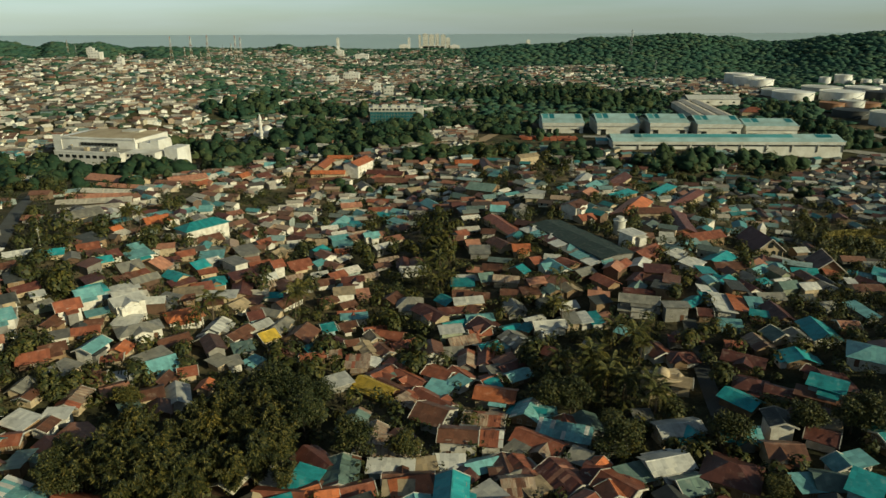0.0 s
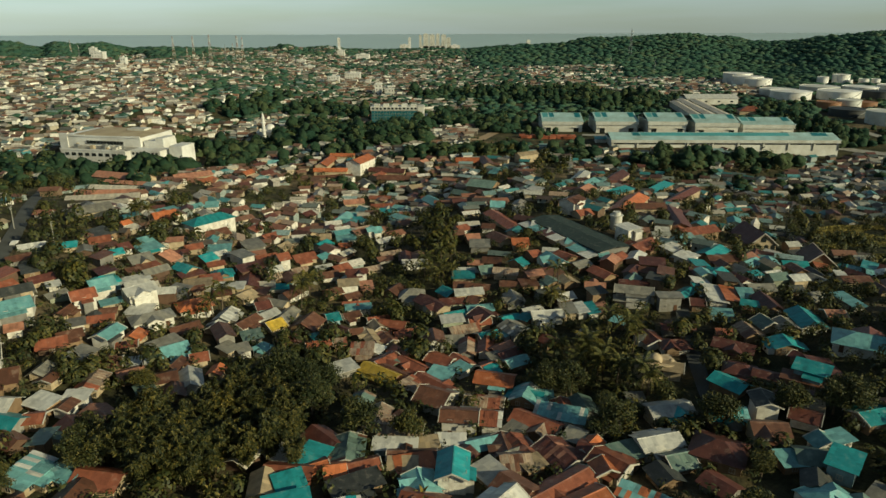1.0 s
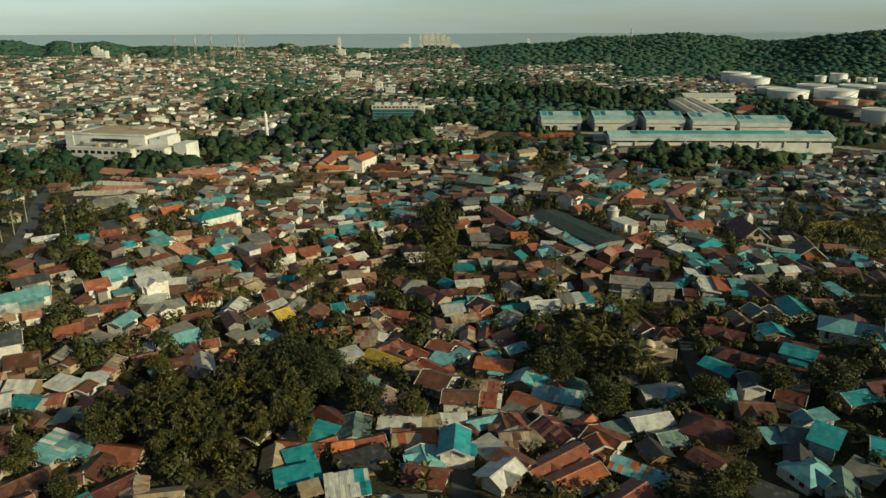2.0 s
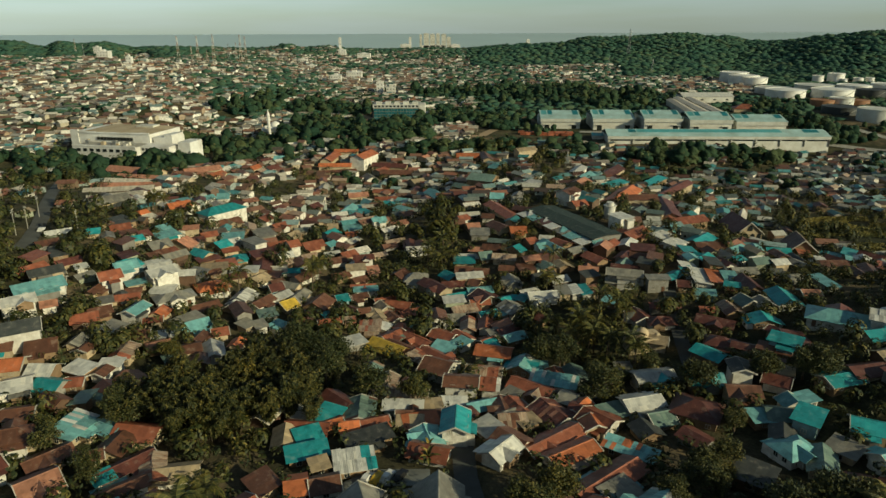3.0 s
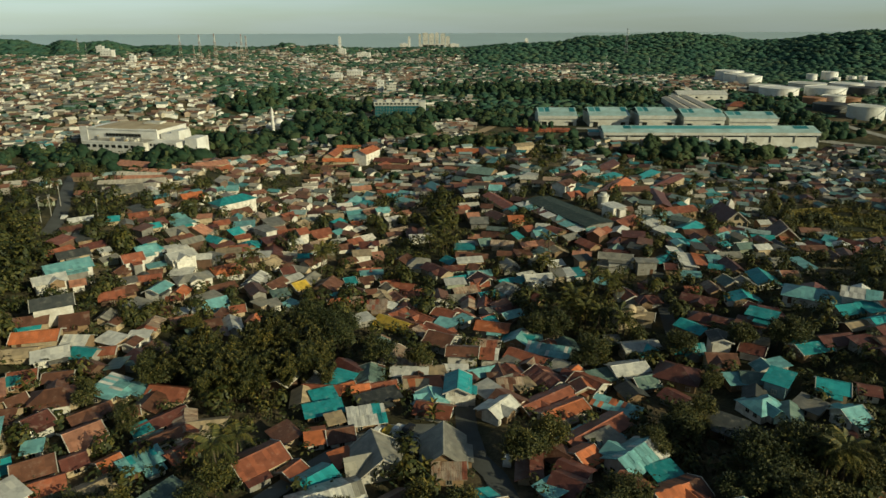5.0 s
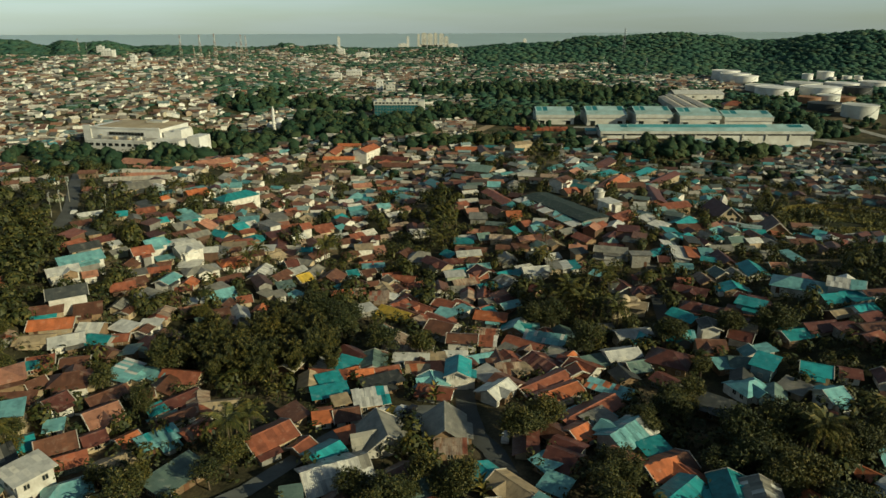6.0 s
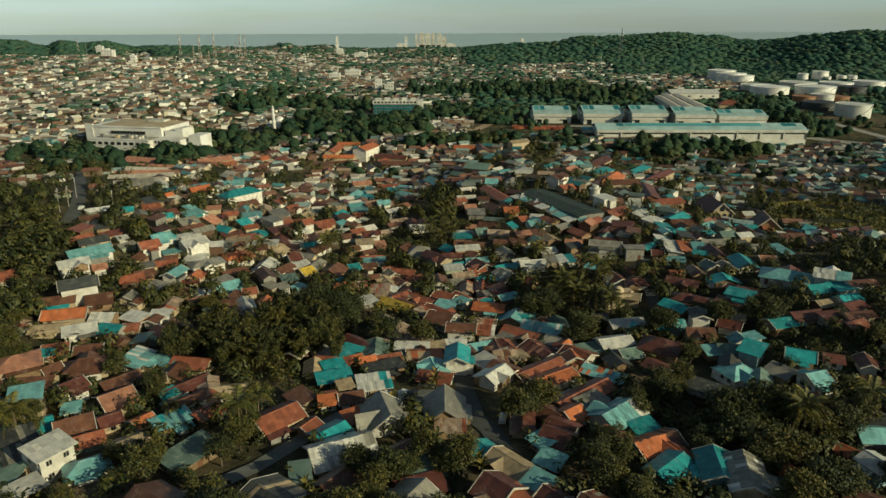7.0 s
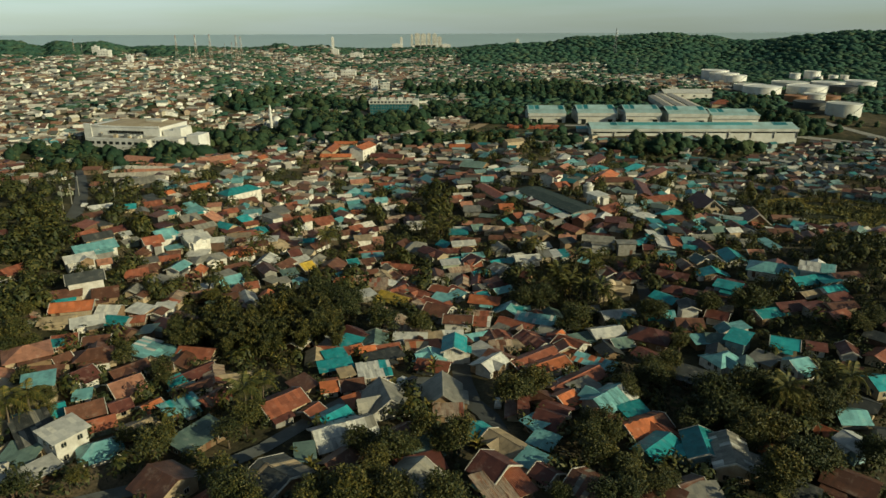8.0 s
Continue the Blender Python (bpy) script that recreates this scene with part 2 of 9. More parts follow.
# ---- mesh builder ----
class Mesh:
    """Collects vertices and faces of one mesh."""

    def __init__(self):
        self.v, self.f, self.m = [], [], []

    def quad(self, pts, mat=0):
        n = len(self.v)
        self.v += [tuple(p) for p in pts]
        self.f.append(tuple(range(n, n + len(pts))))
        self.m.append(mat)

    def solid(self, base, top, mat=0):
        """A closed prism between two outlines of the same count (base seen from above runs anticlockwise)."""
        n, k = len(self.v), len(base)
        self.v += [tuple(p) for p in base] + [tuple(p) for p in top]
        self.f.append(tuple(range(n + k - 1, n - 1, -1)))
        self.f.append(tuple(range(n + k, n + 2 * k)))
        for i in range(k):
            j = (i + 1) % k
            self.f.append((n + i, n + j, n + k + j, n + k + i))
        self.m += [mat] * (k + 2)

    def box(self, x0, y0, z0, x1, y1, z1, mat=0):
        r = [(x0, y0), (x1, y0), (x1, y1), (x0, y1)]
        self.solid([(*p, z0) for p in r], [(*p, z1) for p in r], mat)

    def tube(self, pts, radii, sides=6, mat=0):
        """A round bar through pts."""
        n0 = len(self.v)
        for i, (p, r) in enumerate(zip(pts, radii)):
            p = Vector(p)
            d = Vector(pts[min(i + 1, len(pts) - 1)]) - Vector(pts[max(i - 1, 0)])
            a = d.orthogonal().normalized()
            c = d.cross(a).normalized()
            for s in range(sides):
                w = 2 * math.pi * s / sides
                self.v.append(tuple(p + r * (math.cos(w) * a + math.sin(w) * c)))
        for i in range(len(pts) - 1):
            for s in range(sides):
                t = (s + 1) % sides
                a = n0 + i * sides
                self.f.append((a + s, a + t, a + sides + t, a + sides + s))
                self.m.append(mat)
        self.f.append(tuple(range(n0 + sides - 1, n0 - 1, -1)))
        self.f.append(tuple(range(n0 + (len(pts) - 1) * sides, n0 + len(pts) * sides)))
        self.m += [mat, mat]

    def make(self, name, mats, smooth=False):
        me = bpy.data.meshes.new(name)
        me.from_pydata(self.v, [], self.f)
        for m in mats if isinstance(mats, (list, tuple)) else [mats]:
            me.materials.append(m)
        if any(self.m):
            me.polygons.foreach_set("material_index", self.m)
        if smooth:
            me.polygons.foreach_set("use_smooth", [True] * len(me.polygons))
        me.update()
        return me


def part(name, mesh, parent, label=""):
    ob = new(name, mesh)
    ob.parent = parent
    if label:
        ob["label"] = label
    return ob


def thing(name, m, label, category, group=""):
    ob = new(name)
    ob.matrix_world = m
    return tagged(ob, label, category, group)


# ---- terrain ----
HILLS = []


def hill(x, y, h, r, deep=None):
    """A rise of height h and radius r; with deep it is a spur that runs on for that far along the line from the town."""
    k = math.hypot(x, y)
    HILLS.append((x, y, h, r, deep or r, x / k if k else 0.0, y / k if k else 1.0))


hill(300, 1580, 9.6, 520)
hill(20, -100, 15.7, 300)
hill(-760, 1460, 35.9, 300)
hill(1060, 1720, 18.4, 300)
hill(-480, 800, 13.4, 170)
hill(420, 1850, 21.6, 170)
hill(1140, 2840, -12.2, 520)
hill(-240, 560, -19.3, 60)
hill(-225, 260, 10.2, 95)
hill(-630, 1100, 17.9, 170)
hill(240, 380, -3.8, 60)
hill(-1800, 2840, -16.5, 520)
hill(-500, 1980, 24.0, 300)
hill(120, 320, 1.0, 60)
hill(-60, 380, -12.1, 60)
hill(280, 940, 7.4, 300)
hill(0, 200, -6.8, 60)
hill(-120, 2840, -14.1, 520)
hill(-300, 680, 16.9, 60)
hill(540, 2500, 6.0, 300)
hill(-1020, 2240, 13.7, 300)
hill(-180, 1550, -4.9, 170)
hill(1020, 1400, 22.6, 170)
hill(300, 500, -11.3, 60)
hill(60, 260, 11.1, 60)
hill(570, 1850, 19.3, 170)
hill(-930, 1550, 21.2, 170)
hill(-405, 1160, 6.4, 95)
hill(60, 380, 9.4, 60)
hill(-225, 170, 23.1, 95)
hill(20, 2240, 6.9, 300)
hill(1560, 2840, -14.9, 520)
hill(-1020, 3020, -13.8, 300)
hill(180, 440, -9.1, 60)
hill(420, 680, 5.3, 60)
hill(-480, 950, 20.4, 170)
hill(-360, 620, 4.2, 60)
hill(240, 560, 5.9, 60)
hill(280, 3020, -10.0, 300)
hill(870, 1550, 21.8, 170)
hill(180, 140, 17.8, 60)
hill(0, 20, 8.3, 60)
hill(-120, 380, 10.6, 60)
hill(135, -100, 8.2, 95)
hill(-135, -100, 7.2, 95)
hill(315, 80, 5.9, 95)
hill(0, 560, 5.0, 60)
hill(-60, 440, -5.7, 60)
hill(1140, 2000, 21.9, 520)
hill(180, 260, -5.4, 60)
# spurs of the far ridges
hill(-1095, 1450, 20.0, 20, 170)
hill(-1043, 1450, 16.2, 37, 170)
hill(-991, 1450, 4.6, 35, 170)
hill(-946, 1450, 5.3, 30, 170)
hill(-907, 1450, 4.8, 25, 170)
hill(-835, 1450, -21.9, 22, 170)
hill(-812, 1450, 17.1, 21, 170)
hill(-777, 1450, -9.8, 26, 170)
hill(-738, 1450, -3.1, 25, 170)
hill(-705, 1450, 9.8, 25, 170)
hill(-666, 1450, -25.1, 32, 170)
hill(-737, 1900, -16.4, 54, 170)
hill(-652, 1900, 8.0, 60, 170)
hill(-567, 1900, -17.1, 60, 170)
hill(-482, 1900, -3.2, 54, 170)
hill(-414, 1900, 12.9, 39, 170)
hill(-371, 1900, -14.0, 33, 170)
hill(-320, 1900, 16.0, 39, 170)
hill(-260, 1900, -10.0, 51, 170)
hill(-107, 1900, 2.1, 60, 170)
hill(-5, 1900, 8.5, 72, 170)
hill(97, 1900, 1.1, 60, 170)
hill(166, 1900, 8.8, 54, 170)
hill(251, 1900, 3.3, 51, 170)
hill(353, 1950, -3.6, 31, 170)
hill(406, 1950, 7.4, 37, 170)
hill(458, 1950, -1.2, 40, 170)
hill(519, 1950, -1.8, 43, 170)
hill(581, 1950, 3.0, 43, 170)
hill(642, 1950, 3.9, 43, 170)
hill(703, 1950, 13.0, 40, 170)
hill(755, 1950, -1.5, 37, 170)
hill(808, 1950, 14.1, 33, 170)
hill(631, 1450, -9.0, 45, 260)
hill(725, 1450, -10.0, 50, 260)
hill(816, 1450, 5.0, 28, 170)
hill(855, 1450, -3.2, 28, 170)
hill(894, 1450, 8.1, 28, 170)
hill(933, 1450, 3.8, 28, 170)
hill(972, 1450, 1.3, 30, 170)
hill(1017, 1450, 10.3, 37, 170)
hill(1076, 1450, 3.6, 44, 170)
hill(1141, 1450, 28.8, 51, 170)
hill(1219, 1450, 31.6, 28, 170)


def ground_z(x, y):
    z = -14.0
    for hx, hy, h, r, deep, ux, uy in HILLS:
        dx, dy = x - hx, y - hy
        q = ((dx * ux + dy * uy) / deep) ** 2 / 2 + ((dy * ux - dx * uy) / r) ** 2 / 2
        if q < 20:
            z += h * math.exp(-q)
    return z


def build_ground():
    me = Mesh()
    nx, ny = 220, 260
    ys = [-260 + 5220 * (0.22 * (j / ny) + 0.78 * (j / ny) ** 2.6) for j in range(ny + 1)]
    for j in range(ny + 1):
        half = 420 + max(0, ys[j]) * 0.85
        for i in range(nx + 1):
            x = (2 * i / nx - 1) * half
            z = ground_z(x, ys[j])
            near = 1.0 if ys[j] < 1200 else 2.0
            z += near * 0.5 * noise.noise(Vector((x * 0.05, ys[j] * 0.05, 0.0)))
            me.v.append((x, ys[j], z))
    for j in range(ny):
        for i in range(nx):
            a = j * (nx + 1) + i
            me.f.append((a, a + 1, a + nx + 2, a + nx + 1))
            me.m.append(0)
    ob = new("ground", me.make("ground", GROUND, True))
    tagged(ob, "hilly earth and grass ground under the town", "ground", kind="structure")
    s = Mesh()
    nx, ny = 24, 24
    for j in range(ny + 1):
        for i in range(nx + 1):
            s.v.append((-4600 + 9200 * i / nx, 2330 + 2570 * j / ny, -5))
    for j in range(ny):
        for i in range(nx):
            a = j * (nx + 1) + i
            s.f.append((a, a + 1, a + nx + 2, a + nx + 1))
            s.m.append(0)
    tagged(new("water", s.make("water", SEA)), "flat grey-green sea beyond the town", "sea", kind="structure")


build_ground()

# ---- houses ----
WINDOW = Mesh()
for x0, z0, x1, z1 in ((-0.62, 0, -0.52, 1.25), (0.52, 0, 0.62, 1.25), (-0.52, 0, 0.52, 0.1), (-0.52, 1.15, 0.52, 1.25), (-0.04, 0.1, 0.04, 1.15)):
    WINDOW.box(x0, -0.07, z0, x1, 0.02, z1)
WINDOW = WINDOW.make("window_frame", FRAME)
PANE = Mesh()
PANE.box(-0.52, -0.035, 0.1, 0.52, 0.01, 1.15)
PANE = PANE.make("pane", GLASS)
DOOR_MESH = Mesh()
DOOR_MESH.box(-0.5, -0.05, 0, 0.5, 0.02, 2.05)
DOOR_MESH.box(-0.56, -0.08, 0, -0.5, 0.02, 2.12)
DOOR_MESH.box(0.5, -0.08, 0, 0.56, 0.02, 2.12)
DOOR_MESH.box(-0.5, -0.08, 2.05, 0.5, 0.02, 2.12)
DOOR_MESH = DOOR_MESH.make("door", DOOR)

ROOF_WORDS = {"r": "rust-red", "b": "brown", "m": "maroon", "o": "orange", "c": "cyan-blue", "t": "pale teal", "g": "grey", "d": "dark grey",
              "w": "pale metal", "k": "tan", "q": "grey-tan", "n": "dark green", "y": "yellow", "p": "patched rusty", "e": "grey-green", "s": "salmon"}
WALL_WORDS = {"w": "white rendered", "c": "cream rendered", "t": "tan boarded", "g": "grey block", "b": "pale blue", "n": "green painted", "k": "brown timber"}
SHAPE_WORDS = {"g": "gabled", "h": "hipped", "s": "single-slope", "f": "flat"}
PLOTS, FILED, GRID = [], [], {}  # ground already built on: x, y, half length, half width, cos, sin


def roof_mesh(L, W, rise, kind, color):
    """One bent sheet-metal shell with thickness and a slightly uneven eave; local z = 0 is the wall top."""
    me = Mesh()
    oh, th = 0.75, 0.09
    hl, hw = L / 2 + oh, W / 2 + oh
    rng = random.Random(int(L * 100 + W * 7))
    if kind in "gsf":
        n = max(2, int(2 * hl / 2.2))
        for i in range(n + 1):
            x = -hl + 2 * hl * i / n
            sag = rng.uniform(-0.05, 0.05)
            if kind == "g":
                ze = rise * (1 - hw / (W / 2)) + sag
                line = [(-hw, ze), (0, rise + sag), (hw, rise * (1 - hw / (W / 2)) + rng.uniform(-0.05, 0.05))]
            else:
                k = rise / W
                line = [(-hw, -oh * k + 0.03 + sag * 0.4), (hw, rise + oh * k + 0.03)]
            me.v += [(x, y, z) for y, z in line] + [(x, y, z + th) for y, z in line]
        k = len(line)
        for i in range(n):
            p, q = i * 2 * k, (i + 1) * 2 * k
            for j in range(k - 1):
                me.f.append((p + j, p + j + 1, q + j + 1, q + j))
                me.f.append((p + k + j, q + k + j, q + k + j + 1, p + k + j + 1))
            me.f.append((p, q, q + k, p + k))
            me.f.append((p + k - 1, p + 2 * k - 1, q + 2 * k - 1, q + k - 1))
        for p, flip in ((0, False), (n * 2 * k, True)):
            for j in range(k - 1):
                f = (p + j, p + k + j, p + k + j + 1, p + j + 1)
                me.f.append(f[::-1] if flip else f)
        me.m = [0] * len(me.f)
    else:
        r = max(0.2, L / 2 - W / 2)
        ze = -rise * oh / (W / 2)
        ring = [(-hl, -hw, ze), (hl, -hw, ze), (hl, hw, ze), (-hl, hw, ze)]
        me.v = ring + [(x, y, z + th) for x, y, z in ring] + [(-r, 0, rise + th), (r, 0, rise + th)]
        me.f = [(3, 2, 1, 0), (0, 1, 5, 4), (1, 2, 6, 5), (2, 3, 7, 6), (3, 0, 4, 7), (4, 5, 9, 8), (5, 6, 9), (6, 7, 8, 9), (7, 4, 8)]
        me.m = [0] * 9
    return me.make("roof", ROOF[color])


def roof_sheets(roof, L, W, rise, kind, color, other, rng):
    """Overlapping sheets laid over the roof, each one a piece of its own."""
    oh = 0.75
    hl, hw = L / 2 + oh, W / 2 + oh
    n = max(2, round(2 * hl / 1.05))
    wide = 2 * hl / n
    if kind == "g":
        slopes = ((-1, math.hypot(hw, rise * hw / (W / 2)), math.atan2(rise, W / 2)), (1, math.hypot(hw, rise * hw / (W / 2)), math.atan2(rise, W / 2)))
    else:
        slopes = ((0, math.hypot(2 * hw, rise * 2 * hw / W), math.atan2(rise, W)),)
    rows = 2 if slopes[0][1] > 4 else 1
    meshes = {}
    for key in {color, other or color}:
        me = Mesh()
        long = slopes[0][1] / rows
        k = 6
        for i in range(k):
            x0, x1 = wide * (i / k - 0.5) * 1.04, wide * ((i + 1) / k - 0.5) * 1.04
            z0, z1 = (0.03 if i % 2 else 0.0), (0.0 if i % 2 else 0.03)
            me.v += [(x0, 0, z0), (x1, 0, z1), (x1, long * 1.03, z1), (x0, long * 1.03, z0)]
            me.f.append((4 * i, 4 * i + 1, 4 * i + 2, 4 * i + 3))
        bm = bmesh.new()
        for co in me.v:
            bm.verts.new(co)
        bm.verts.ensure_lookup_table()
        for f in me.f:
            bm.faces.new([bm.verts[i] for i in f])
        bmesh.ops.remove_doubles(bm, verts=bm.verts, dist=0.002)
        top = bm.faces[:]
        got = bmesh.ops.extrude_face_region(bm, geom=top)
        bmesh.ops.translate(bm, verts=[g for g in got["geom"] if isinstance(g, bmesh.types.BMVert)], vec=(0, 0, 0.02))
        bmesh.ops.recalc_face_normals(bm, faces=bm.faces)
        data = bpy.data.meshes.new("roof_sheet")
        bm.to_mesh(data)
        bm.free()
        data.materials.append(ROOF[key])
        meshes[key] = data
    for side, long, ang in slopes:
        cut = rng.uniform(0.62, 0.88) if rng.random() < 0.4 else 2
        for i in range(n):
            for j in range(rows):
                if rng.random() < 0.12:
                    continue
                key = color
                if other and (((i + 0.5) / n > cut) if cut < 1 else rng.random() < 0.17):
                    key = other
                ob = part("roof_sheet", meshes[key], roof)
                x = -hl + wide * (i + 0.5)
                d = long * j / rows
                lift = 0.13 + 0.025 * j + rng.uniform(0, 0.02)
                if side > 0:
                    m = pose(x, hw - d * math.cos(ang), rise * (1 - hw / (W / 2)) + d * math.sin(ang) + lift, 0, 0, 180) @ pose(0, 0, 0, math.degrees(ang))
                elif side < 0:
                    m = pose(x, -hw + d * math.cos(ang), rise * (1 - hw / (W / 2)) + d * math.sin(ang) + lift) @ pose(0, 0, 0, math.degrees(ang))
                else:
                    m = pose(x, -hw + d * math.cos(ang), -oh * rise / W + d * math.sin(ang) + lift) @ pose(0, 0, 0, math.degrees(ang))
                ob.matrix_local = m @ pose(0, rng.uniform(-0.12, 0.12), 0, 0, 0, rng.uniform(-1.2, 1.2))


def annex(ob, L, W, hw, rise, color, wall, kind, small, y):
    """What has been built onto a house: lean-tos along its sides and a cross gable over a bay; walls and a sheet roof of their own."""
    arng = random.Random(int(L * 977 + W * 331 + y * 53))
    if small or y > 340 or L < 4.5 or L > 22:
        return
    mats = [WALL[arng.choice((wall, wall, "w", "t", "g"))], ROOF[arng.choice((color, color, color, arng.choice("rbmgdtcpk")))]]
    for side in (-1, 1):
        if arng.random() > 0.5:
            continue
        m = Mesh()
        d, w = arng.uniform(1.3, 2.3), L * arng.uniform(0.35, 0.75)
        u = arng.uniform(-L / 2, L / 2 - w)
        top, low = max(1.9, hw - 0.35), max(1.5, hw - 0.35 - 0.3 * d)
        v0, v1 = side * W / 2, side * (W / 2 + d)
        lo, hi = min(v0, v1), max(v0, v1)
        m.box(u, lo, -1.6, u + w, hi, low - 0.05)
        e = side * 0.45
        m.solid([(u - 0.4, v0, top), (u + w + 0.4, v0, top), (u + w + 0.4, v1 + e, low - 0.1), (u - 0.4, v1 + e, low - 0.1)],
                [(u - 0.4, v0, top + 0.09), (u + w + 0.4, v0, top + 0.09), (u + w + 0.4, v1 + e, low - 0.01), (u - 0.4, v1 + e, low - 0.01)])
        m.m[-6:] = [1] * 6
        part("lean_to", m.make("lean_to", mats), ob)
    if kind in "gh" and L > 6 and arng.random() < 0.45:
        m = Mesh()
        side = arng.choice((-1, -1, 1))
        half, out = min(L * 0.24, W * 0.36), W / 2 + arng.uniform(0.9, 1.9)
        u, up = arng.uniform(-L / 2 + half + 0.4, L / 2 - half - 0.4), hw + rise * 0.78
        m.solid([(u - half, 0, hw - 2.2), (u + half, 0, hw - 2.2), (u + half, side * out, hw - 2.2), (u - half, side * out, hw - 2.2)][::side],
                [(u - half, 0, hw), (u + half, 0, hw), (u + half, side * out, hw), (u - half, side * out, hw)][::side])
        n = len(m.v)
        m.v += [(u - half, side * out, hw), (u + half, side * out, hw), (u, side * out, up - 0.1)]
        m.f.append((n, n + 1, n + 2))
        m.m.append(0)
        end = side * (out + 0.6)
        for e in (-1, 1):
            n = len(m.v)
            ev = hw - 0.35 * (up - hw) / half
            m.v += [(u, 0, up), (u, end, up), (u + e * (half + 0.35), end, ev), (u + e * (half + 0.35), 0, ev)]
            m.v += [(p, q, r + 0.09) for p, q, r in m.v[n:n + 4]]
            for f in ((3, 2, 1, 0), (4, 5, 6, 7), (0, 1, 5, 4), (1, 2, 6, 5), (2, 3, 7, 6), (3, 0, 4, 7)):
                m.f.append(tuple(n + k for k in f))
                m.m.append(1)
        part("gable_bay", m.make("gable_bay", mats), ob)


def house(x, y, L, W, rot, color, wall="w", kind="g", hw=3.0, other=None, base=None, small=False, pitch=None):
    """A house whose ridge runs along rot (degrees from x); L along the ridge, W across, hw the wall height."""
    rng = random.Random(int(x * 37 + y * 91 + L * 13))
    full = y < 205 and not small
    a = radians(rot)
    ca, sa = math.cos(a), math.sin(a)
    corners = [(x + ca * u - sa * v, y + sa * u + ca * v) for u in (-L / 2, L / 2) for v in (-W / 2, W / 2)]
    hs = [ground_z(*c) for c in corners] + [ground_z(x, y)]
    z = sum(hs) / 5 if base is None else base
    deep = z - min(hs) + 1.2
    word = "shed" if kind in "sf" and hw < 4.5 else "house"
    label = f"{'two-storey ' if hw > 4.5 else ''}{WALL_WORDS[wall]} {word}, {SHAPE_WORDS[kind]} {ROOF_WORDS[color]} sheet-metal roof"
    if other:
        label += f", {ROOF_WORDS[other]} patches"
    if small:
        label, word = "small " + label, "small_house"
    ob = thing(word, pose(x, y, z, 0, 0, rot), label, "shed" if word == "shed" else "house", f"{word}s of the hillside town")
    rise = W / 2 * math.tan(radians(rng.uniform(19, 29) if pitch is None else pitch)) if kind in "gh" else W * (0.13 if kind == "s" else 0.03)
    w = Mesh()
    hx, hy = L / 2, W / 2
    if kind == "g":
        prof = [(-hy, -deep), (hy, -deep), (hy, hw), (0, hw + rise), (-hy, hw)]
        n = len(w.v)
        w.v += [(-hx, p, q) for p, q in prof] + [(hx, p, q) for p, q in prof]
        w.f += [(0, 4, 3, 2, 1), (5, 6, 7, 8, 9), (1, 2, 7, 6), (4, 0, 5, 9), (0, 1, 6, 5), (2, 3, 8, 7), (3, 4, 9, 8)]
        w.m += [0] * 7
    elif kind in "sf":
        prof = [(-hy, -deep), (hy, -deep), (hy, hw + rise), (-hy, hw)]
        w.v += [(-hx, p, q) for p, q in prof] + [(hx, p, q) for p, q in prof]
        w.f += [(0, 3, 2, 1), (4, 5, 6, 7), (1, 2, 6, 5), (3, 0, 4, 7), (0, 1, 5, 4), (2, 3, 7, 6)]
        w.m += [0] * 6
    else:
        w.box(-hx, -hy, -deep, hx, hy, hw)
    part("wall", w.make("wall", WALL[wall]), ob)
    roof = part("roof", roof_mesh(L, W, rise, kind, color), ob)
    roof.location = (0, 0, hw)
    if (other or color == "p") and kind in "gs" and y < 190:
        roof_sheets(roof, L, W, rise, kind, color, other or "r", rng)
    if kind in "gh" and full:
        c = Mesh()
        r = L / 2 + 0.78 if kind == "g" else max(0.2, L / 2 - W / 2) + 0.1
        c.solid([(-r, -0.28, rise - 0.04), (r, -0.28, rise - 0.04), (r, 0.28, rise - 0.04), (-r, 0.28, rise - 0.04)],
                [(-r, -0.04, rise + 0.15), (r, -0.04, rise + 0.15), (r, 0.04, rise + 0.15), (-r, 0.04, rise + 0.15)])
        part("ridge_cap", c.make("ridge_cap", ROOF[color]), roof)
    if full and kind == "g" and rng.random() < 0.55:
        ze, hb, hl = rise * (1 - (W / 2 + 0.75) / (W / 2)), W / 2 + 0.78, L / 2 + 0.78
        for e in (-1, 1):
            s = Mesh()
            line = [(-hb, ze), (0, rise), (hb, ze)]
            s.v = [(e * hl + d, p, q + k) for d in (-0.09, 0.09) for k in (-0.16, 0.22) for p, q in line]
            s.f = [(0, 1, 7, 6), (1, 2, 8, 7), (3, 9, 10, 4), (4, 10, 11, 5), (0, 6, 9, 3), (2, 5, 11, 8), (0, 3, 4, 1), (1, 4, 5, 2), (6, 7, 10, 9), (7, 8, 11, 10)]
            s.m = [0] * 10
            part("barge_board", s.make("barge_board", FRAME), roof)
    annex(ob, L, W, hw, rise, color, wall, kind, small, y)
    # openings on the long side and the end that face south
    side = -1 if ca >= 0 else 1
    end = -1 if sa >= 0 else 1
    floors = [0.95 if hw > 2.4 else 0.6] if hw < 4.5 else [0.95, 3.9]
    spots = []
    n = max(1, int(L / 3.4)) if full else (1 if small else max(1, int(L / 6)))
    for f in floors:
        for i in range(n):
            spots.append((-hx + L * (i + 0.5) / n, side * (hy + 0.01), f, 0 if side < 0 else 180))
        if full and W > 5:
            spots.append((end * (hx + 0.01), -W * 0.2, f, -90 if end < 0 else 90))
            spots.append((end * (hx + 0.01), W * 0.2, f, -90 if end < 0 else 90))
    door_at = rng.randrange(n) if full and n > 1 else -1
